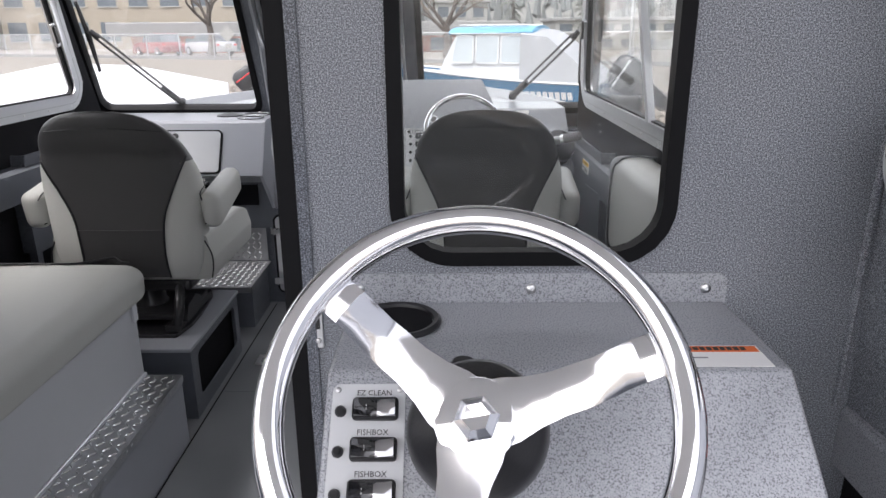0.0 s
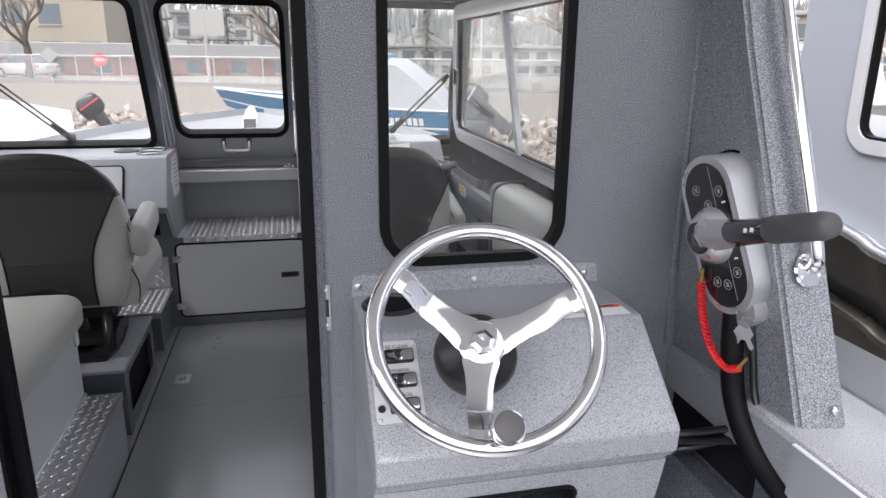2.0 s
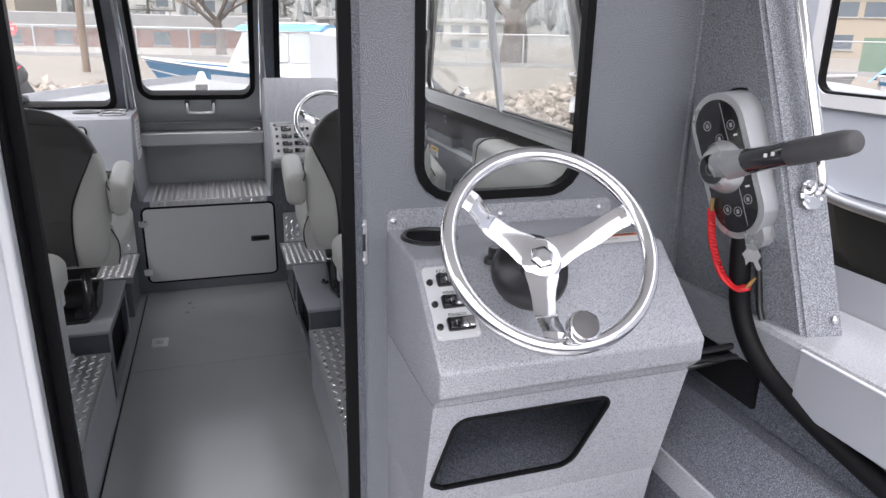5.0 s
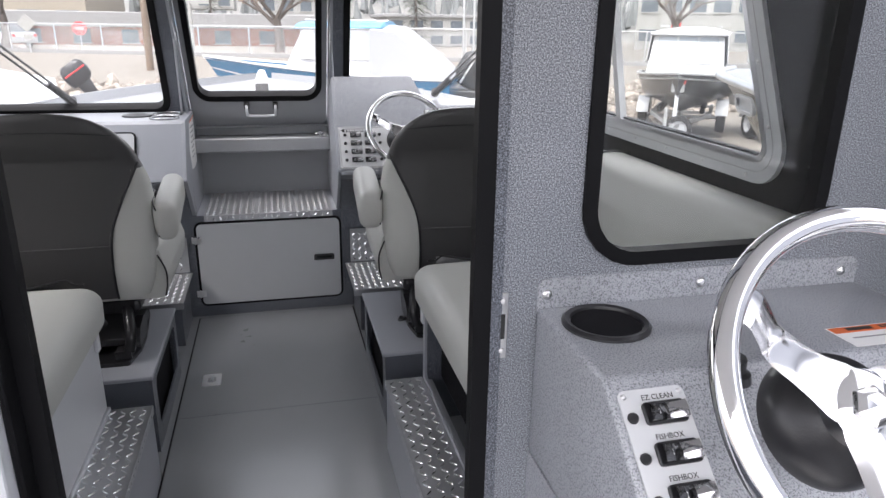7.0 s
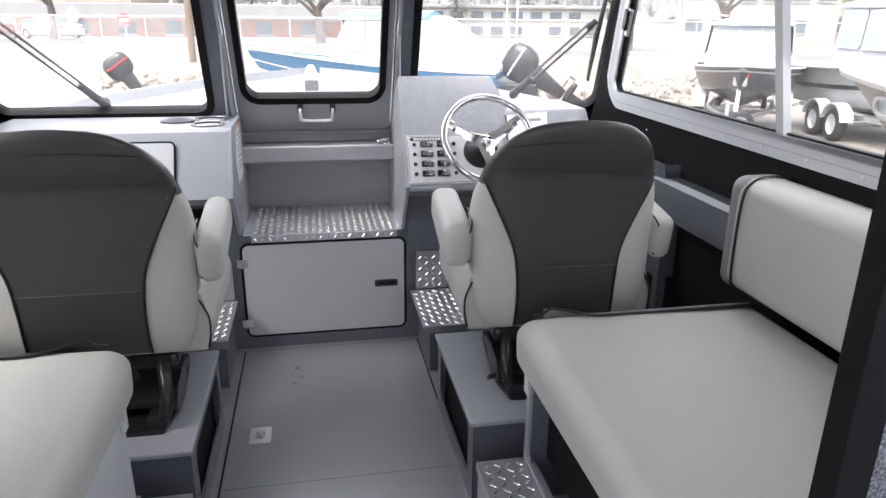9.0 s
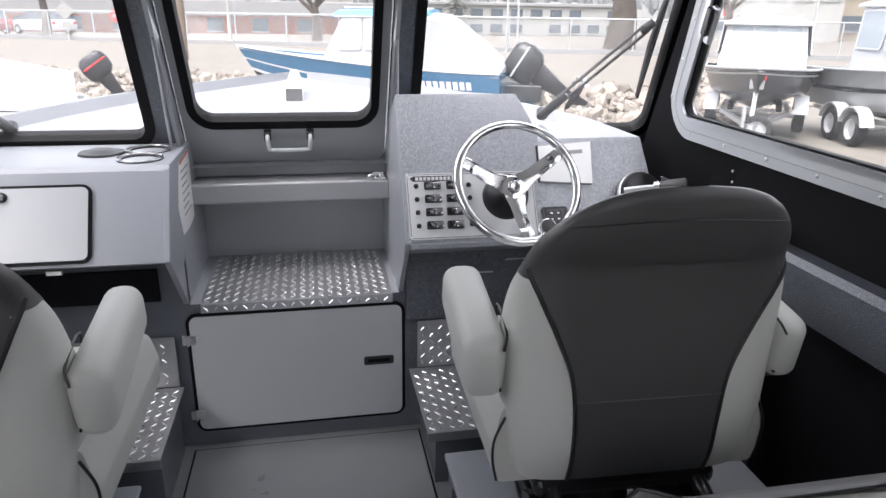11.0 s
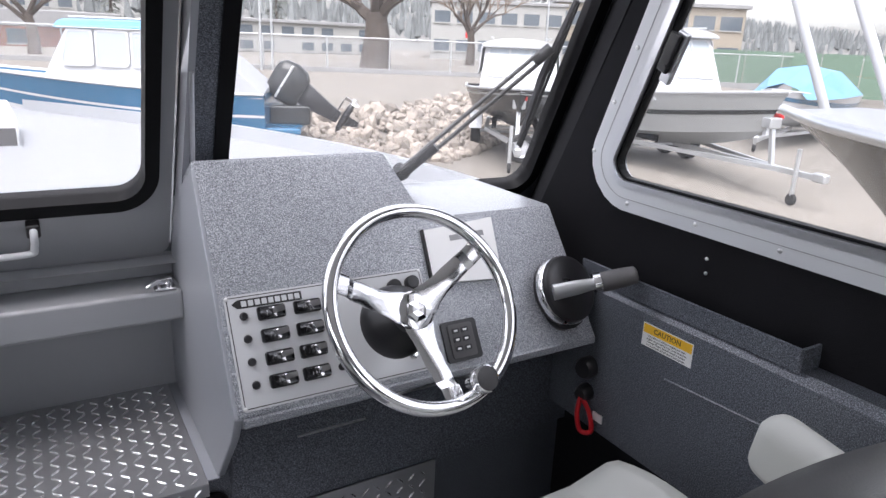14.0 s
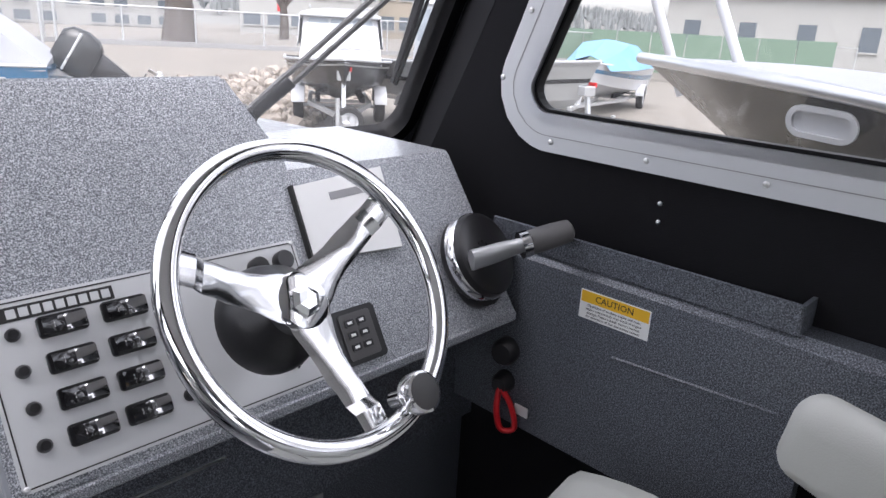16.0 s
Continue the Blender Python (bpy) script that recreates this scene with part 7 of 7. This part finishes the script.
# ---- town beyond the fence ----
def building(label, x0, x1, y, depth, z0, z1, wall, rows, cols, roof_mat=ROOF, eave=0.0, roof_h=0.4, win=(0.6, 0.55), shift=0.0, yaw=0.0):
    """A block with a roof, and rows of framed windows set into its front."""
    cx = (x0 + x1) / 2
    b = thing("town_building", label, "building", at=(cx, y, z0))
    part("wall", boxed(x0, x1, y, y + depth, z0, z1), wall, b)
    part("roof", boxed(x0 - eave, x1 + eave, y - eave, y + depth + eave, z1, z1 + roof_h, 0.05, 1), roof_mat, b)
    fw, fh = (x1 - x0) / cols, (z1 - z0) / rows
    for r in range(rows):
        for c in range(cols):
            if (r * 7 + c * 5) % 11 == 3 and rows > 1:
                continue
            wx, wz = x0 + fw * (c + 0.5), z0 + fh * (r + 0.52)
            w, h = fw * win[0] / 2, fh * win[1] / 2
            k = part("window", boxed(wx - w, wx + w, y - 0.03, y + 0.02, wz - h, wz + h), DARK_GLASS, b, "dark window")
            part("window_sill", boxed(wx - w * 1.1, wx + w * 1.1, y - 0.12, y, wz - h - 0.1, wz - h), OFFWHITE, k)
    settle(b)
    b.matrix_world = Matrix.Translation((cx, y, z0)) @ Matrix.Rotation(yaw, 4, "Z")
    return b


building("large beige commercial block across the street", -48, -17.5, 78, 20, -0.3, 14, BEIGE, 4, 9)
building("beige office wing behind the street", -80, -50, 70, 20, -0.3, 9, BEIGE, 3, 8)
building("low red-brown shop with a wide grey roof", -26, 5, 60, 12, -0.3, 1.1, BRICK, 1, 9, ROOF, 1.4, 1.1, (0.35, 0.7))
building("small white house on the slope", -13, -4, 92, 8, 3.2, 6.2, OFFWHITE, 2, 4, ROOF, 0.3)
building("white house with grey roof", -1, 6, 95, 8, 2.6, 5.0, OFFWHITE, 1, 3, ROOF, 0.5)
building("long white railed terrace building", 10, 28, 62, 8, -0.3, 2.2, OFFWHITE, 2, 10, ROOF, 0.3, 0.3)
building("white two-storey office with red sign", 31, 43, 55, 10, -0.3, 4.6, OFFWHITE, 2, 6, ROOF, 0.2, 0.3, (0.7, 0.4), 0, radians(-30))
building("yellowish office block with window bands", 44, 62, 52, 12, -0.3, 5.4, BEIGE, 2, 7, ROOF, 0.4, 0.4, (0.8, 0.45), 0, radians(-35))
building("long white shed at the yard's edge", 43, 62, 19, 10, -0.9, 4.4, OFFWHITE, 1, 5, ROOF, 0.4, 0.4, (0.3, 0.3), 0, radians(-75))
hoard = thing("green_hoarding", "green painted hoarding along the yard", "hoarding", at=(36, 22, -0.9))
for i in range(9):
    k = i / 9
    a, b = Vector((31.0 + 7.0 * k, 27.0 - 14.0 * k, 0)), Vector((31.0 + 7.0 * (k + 0.108), 27.0 - 14.0 * (k + 0.108), 0))
    part("panel", prism([(a.x, a.y), (b.x, b.y), (b.x + 0.1, b.y + 0.05), (a.x + 0.1, a.y + 0.05)], "z", -0.5, 1.5), GREEN, hoard)
settle(hoard)
sign = thing("red_sign", "small red sign board on a post by the offices", "sign", at=(30.5, 49.5, -0.25))
part("post", tube([(30.5, 49.6, -0.35), (30.5, 49.6, 2.4)], 0.05, 6), GALV, sign)
part("board", boxed(30.1, 30.9, 49.5, 49.56, 1.6, 2.4, 0.02, 1), SIGN_RED, sign)
part("mark", boxed(30.35, 30.65, 49.48, 49.5, 1.8, 2.2), OFFWHITE, sign)
settle(sign)

stop = thing("stop_sign", "red octagonal stop sign on a steel post", "road sign", at=(-10.35, 44.3, -0.25))
part("post", tube([(-10.35, 44.35, -0.3), (-10.35, 44.35, 1.4)], 0.035, 6), GALV, stop)
part("board", lathe([(0, 0.01), (0.39, 0.01), (0.39, -0.01), (0, -0.01)], Matrix.Translation((-10.35, 44.3, 1.06)) @ pose(0, 0, 0, 90, 22.5, 0), 8), SIGN_RED, stop, "red octagon")
part("word_bar", boxed(-10.58, -10.12, 44.28, 44.288, 0.98, 1.14), OFFWHITE, stop)
settle(stop)
dia = thing("diamond_sign", "white diamond road sign on a post", "road sign", at=(-12.8, 43.6, -0.25))
part("post", tube([(-12.8, 43.65, -0.3), (-12.8, 43.65, 1.5)], 0.035, 6), GALV, dia)
part("board", boxed(-0.34, 0.34, -0.01, 0.01, -0.34, 0.34, 0.02, 2, Matrix.Translation((-12.8, 43.6, 1.3)) @ pose(0, 0, 0, 0, 45, 0)), OFFWHITE, dia)
part("sub_plate", boxed(-13.02, -12.58, 43.59, 43.6, 0.42, 0.72), OFFWHITE, dia)
settle(dia)
banner = thing("banner_pole", "white pole with a pale street banner", "pole", at=(-4.4, 44.7, -0.3))
part("shaft", tube([(-4.4, 44.7, -0.4), (-4.4, 44.7, 4.6)], [0.11, 0.09], 10), OFFWHITE, banner, smooth=60)
part("banner_cloth", boxed(-5.2, -3.3, 44.62, 44.64, 2.5, 4.0, 0.005, 1), OFFWHITE, banner, "pale printed banner")
settle(banner)
pole = thing("utility_pole", "grey timber utility pole beside the street", "pole", at=(-4.2, 27.5, -0.3))
part("shaft", tube([(-4.2, 27.5, -0.4), (-4.15, 27.5, 4.0), (-4.1, 27.5, 9.0)], [0.13, 0.12, 0.1], 10), TWIG, pole, smooth=60)
part("cross_arm", boxed(-5.2, -3.0, 27.45, 27.55, 8.0, 8.12), TWIG, pole)
settle(pole)
for i, (x, y) in enumerate(((9.0, 33.0), (9.5, 33.0), (24.0, 32.0))):
    lp = thing("lamp_post", "slim pale steel lamp post by the street", "lamp post", "street lamp posts", at=(x, y, -0.3))
    part("shaft", tube([(x, y, -0.4), (x, y, 7.0)], [0.06, 0.04], 8), GALV, lp, smooth=60)
    part("lamp_head", boxed(x - 0.6, x + 0.1, y - 0.08, y + 0.08, 7.0, 7.12, 0.03, 2), GALV, lp)
    settle(lp)


DULL_RED = material("dull_red_car_paint", (0.22, 0.03, 0.035), 0.3, var=0.06, scale=1.5, bump=0.02, coat=0.5)


def car(label, m, paint):
    """A parked car: lower body, glasshouse, wheels and lights."""
    c = thing("parked_car", label, "car", "parked cars")
    part("body", prism(rounded([(-2.2, 0.3), (2.2, 0.3), (2.25, 0.7), (1.4, 0.95), (-2.1, 1.0), (-2.25, 0.7)], 0.12, 4), "x", -0.88, 0.88, 0.05, 2), paint, c, smooth=40)
    part("glasshouse", prism([(-2.0, 0.98), (1.1, 0.95), (0.45, 1.5), (-1.6, 1.55)], "x", -0.76, 0.76, 0.05, 2), DARK_GLASS, c, "dark glasshouse")
    part("roof", prism([(-1.62, 1.52), (0.45, 1.48), (0.4, 1.56), (-1.5, 1.6)], "x", -0.72, 0.72, 0.02, 1), paint, c)
    for s in (-1, 1):
        for y in (-1.4, 1.4):
            wheel(c, (s * 0.82, y, 0.33))
        part("headlight", boxed(s * 0.75 - 0.12, s * 0.75 + 0.12, 2.18, 2.24, 0.62, 0.74), OFFWHITE, c)
        part("tail_light", boxed(s * 0.75 - 0.1, s * 0.75 + 0.1, -2.26, -2.2, 0.7, 0.85), SIGN_RED, c)
    c.matrix_world = m
    return c


car("white saloon car parked on the street", Matrix.Translation((-17.3, 53.5, -0.25)) @ Matrix.Rotation(radians(52), 4, "Z"), HULL_WHITE)
car("dull red hatchback parked on the street", Matrix.Translation((-21.0, 53.2, -0.25)) @ Matrix.Rotation(radians(50), 4, "Z"), DULL_RED)


# ---- trees ----
def bare_tree(label, at, height, r0, seed, spread=0.55, trunk_part=0.3):
    """A leafless tree: tapered trunk, forking limbs and many twigs."""
    rg2 = random.Random(seed)
    t = thing("bare_tree", label, "tree", at=at)
    limbs, twigs = bmesh.new(), bmesh.new()
    base = Vector(at)
    top = base + Vector((rg2.uniform(-0.2, 0.2), 0, height * trunk_part))
    part("trunk", tube(smooth_path([base - Vector((0, 0, 0.2)), base.lerp(top, 0.5) + Vector((0.1, 0, 0)), top], 4), [r0 * 1.2 - 0.5 * r0 * i / 8 for i in range(9)], 10), BARK, t, smooth=70)
    def grow(p, d, length, r, level):
        q = p + d * length
        mid = p.lerp(q, 0.5) + Vector((rg2.uniform(-1, 1), rg2.uniform(-1, 1), rg2.uniform(-0.5, 1))) * length * 0.08
        tube([p, mid, q], [r, r * 0.8, r * 0.6], 5 if level < 3 else 3, bm=limbs if level < 3 else twigs)
        if level >= 5:
            return
        for _ in range(3 if level < 4 else 4):
            nd = (d + Vector((rg2.uniform(-1, 1), rg2.uniform(-1, 1), rg2.uniform(-0.35, 0.8))) * (spread + 0.12 * level)).normalized()
            grow(q if rg2.random() < 0.6 else mid, nd, length * rg2.uniform(0.6, 0.82), r * 0.58, level + 1)
    for k in range(5):
        a = 2 * math.pi * k / 5 + rg2.uniform(-0.4, 0.4)
        grow(top - Vector((0, 0, rg2.uniform(0, 0.25) * height * trunk_part)), Vector((math.cos(a) * 0.75, math.sin(a) * 0.75, rg2.uniform(0.5, 1.1))).normalized(), height * 0.23, r0 * 0.5, 1)
    part("limbs", limbs, BARK, t, "dark forking limbs")["kind"] = "stuff"
    part("twigs", twigs, TWIG, t, "fine bare twigs")["kind"] = "stuff"
    settle(t)


bare_tree("wide bare willow beside the street", (0.6, 46, -0.3), 8.5, 0.3, 3, 0.7, 0.25)
bare_tree("large dark bare tree behind the fence", (16.6, 37.5, -0.3), 9.0, 0.75, 5, 0.6, 0.33)
bare_tree("bare leafless street tree by the shop", (-16, 50, -0.3), 9.0, 0.25, 9, 0.6, 0.3)
bare_tree("bare tree by the offices", (27, 44, -0.3), 8.0, 0.3, 12, 0.6, 0.3)


def conifer(label, at, height, seed):
    rg2 = random.Random(seed)
    t = thing("conifer", label, "tree", "conifers", at=at)
    part("trunk", tube([Vector(at), Vector(at) + Vector((0, 0, height))], [height * 0.02, 0.02], 6), BARK, t)
    bm = bmesh.new()
    for i in range(420):
        k = rg2.random() ** 0.8
        z = height * (0.1 + 0.9 * k)
        reach = height * 0.2 * (1 - k) + 0.1
        a = rg2.uniform(0, 6.283)
        r = reach * rg2.uniform(0.2, 1)
        c = Vector(at) + Vector((math.cos(a) * r, math.sin(a) * r, z - r * 0.35))
        s = rg2.uniform(0.25, 0.6) * height / 10
        d = Vector((math.cos(a), math.sin(a), -0.45)) * s
        e = Vector((-math.sin(a), math.cos(a), 0)) * s * 0.45
        up2 = Vector((0, 0, s * 0.18))
        v = [bm.verts.new(c + q) for q in (-d * 0.5 - e * 0.5, d * 0.8, -d * 0.5 + e * 0.5, -d * 0.2 + up2)]
        bm.faces.new((v[0], v[1], v[3]))
        bm.faces.new((v[1], v[2], v[3]))
        bm.faces.new((v[2], v[0], v[3]))
    part("crown", bm, NEEDLE, t, "dark ragged needles")["kind"] = "stuff"
    settle(t)


for i, (x, y, h2) in enumerate(((12.2, 60, 8.5), (15, 74, 7), (-6, 82, 7.5), (8, 80, 9), (24, 78, 8), (-14, 88, 6))):
    conifer("dark green conifer behind the houses", (x, y, -0.35), h2 + (0 if y < 70 else 2.2), i + 20)

# wooded hills
bm = bmesh.new()
hx = [-420 + 20 * i for i in range(48)]
hy = [95, 120, 150, 190, 240, 310]
def hill_z(x, y):
    k = (y - 95) / 215
    return -0.5 + k * (20 + 10 * noise.noise((x * 0.006, 2.0, 0.0)) + 8 * noise.noise((x * 0.02, y * 0.02, 5.0)))


grid = [[bm.verts.new((x, y, hill_z(x, y))) for x in hx] for y in hy]
for a, b in zip(grid, grid[1:]):
    for i in range(len(hx) - 1):
        bm.faces.new((a[i], a[i + 1], b[i + 1], b[i]))
structure(part("hillside", bm, HILL, smooth=180), "brown wooded hillside beyond the town", "hill")
bm = bmesh.new()
rg3 = random.Random(31)
for i in range(5200):
    x, k = rg3.uniform(-260, 380), rg3.random()
    y = 110 + 195 * k
    z = hill_z(x, y)
    hh = rg3.uniform(2.5, 6)
    w = hh * rg3.uniform(0.12, 0.22)
    n = 5
    apex = bm.verts.new((x + rg3.uniform(-0.4, 0.4), y, z + hh))
    ring = [bm.verts.new((x + w * math.cos(6.283 * j / n), y + w * math.sin(6.283 * j / n), z + rg3.uniform(0, hh * 0.25))) for j in range(n)]
    for j in range(n):
        bm.faces.new((ring[j], ring[(j + 1) % n], apex))
woods = part("far_woods", bm, HAZED_NEEDLE)
tagged(woods, "conifers scattered over the far hillside, paled for haze", "woods", kind="stuff")
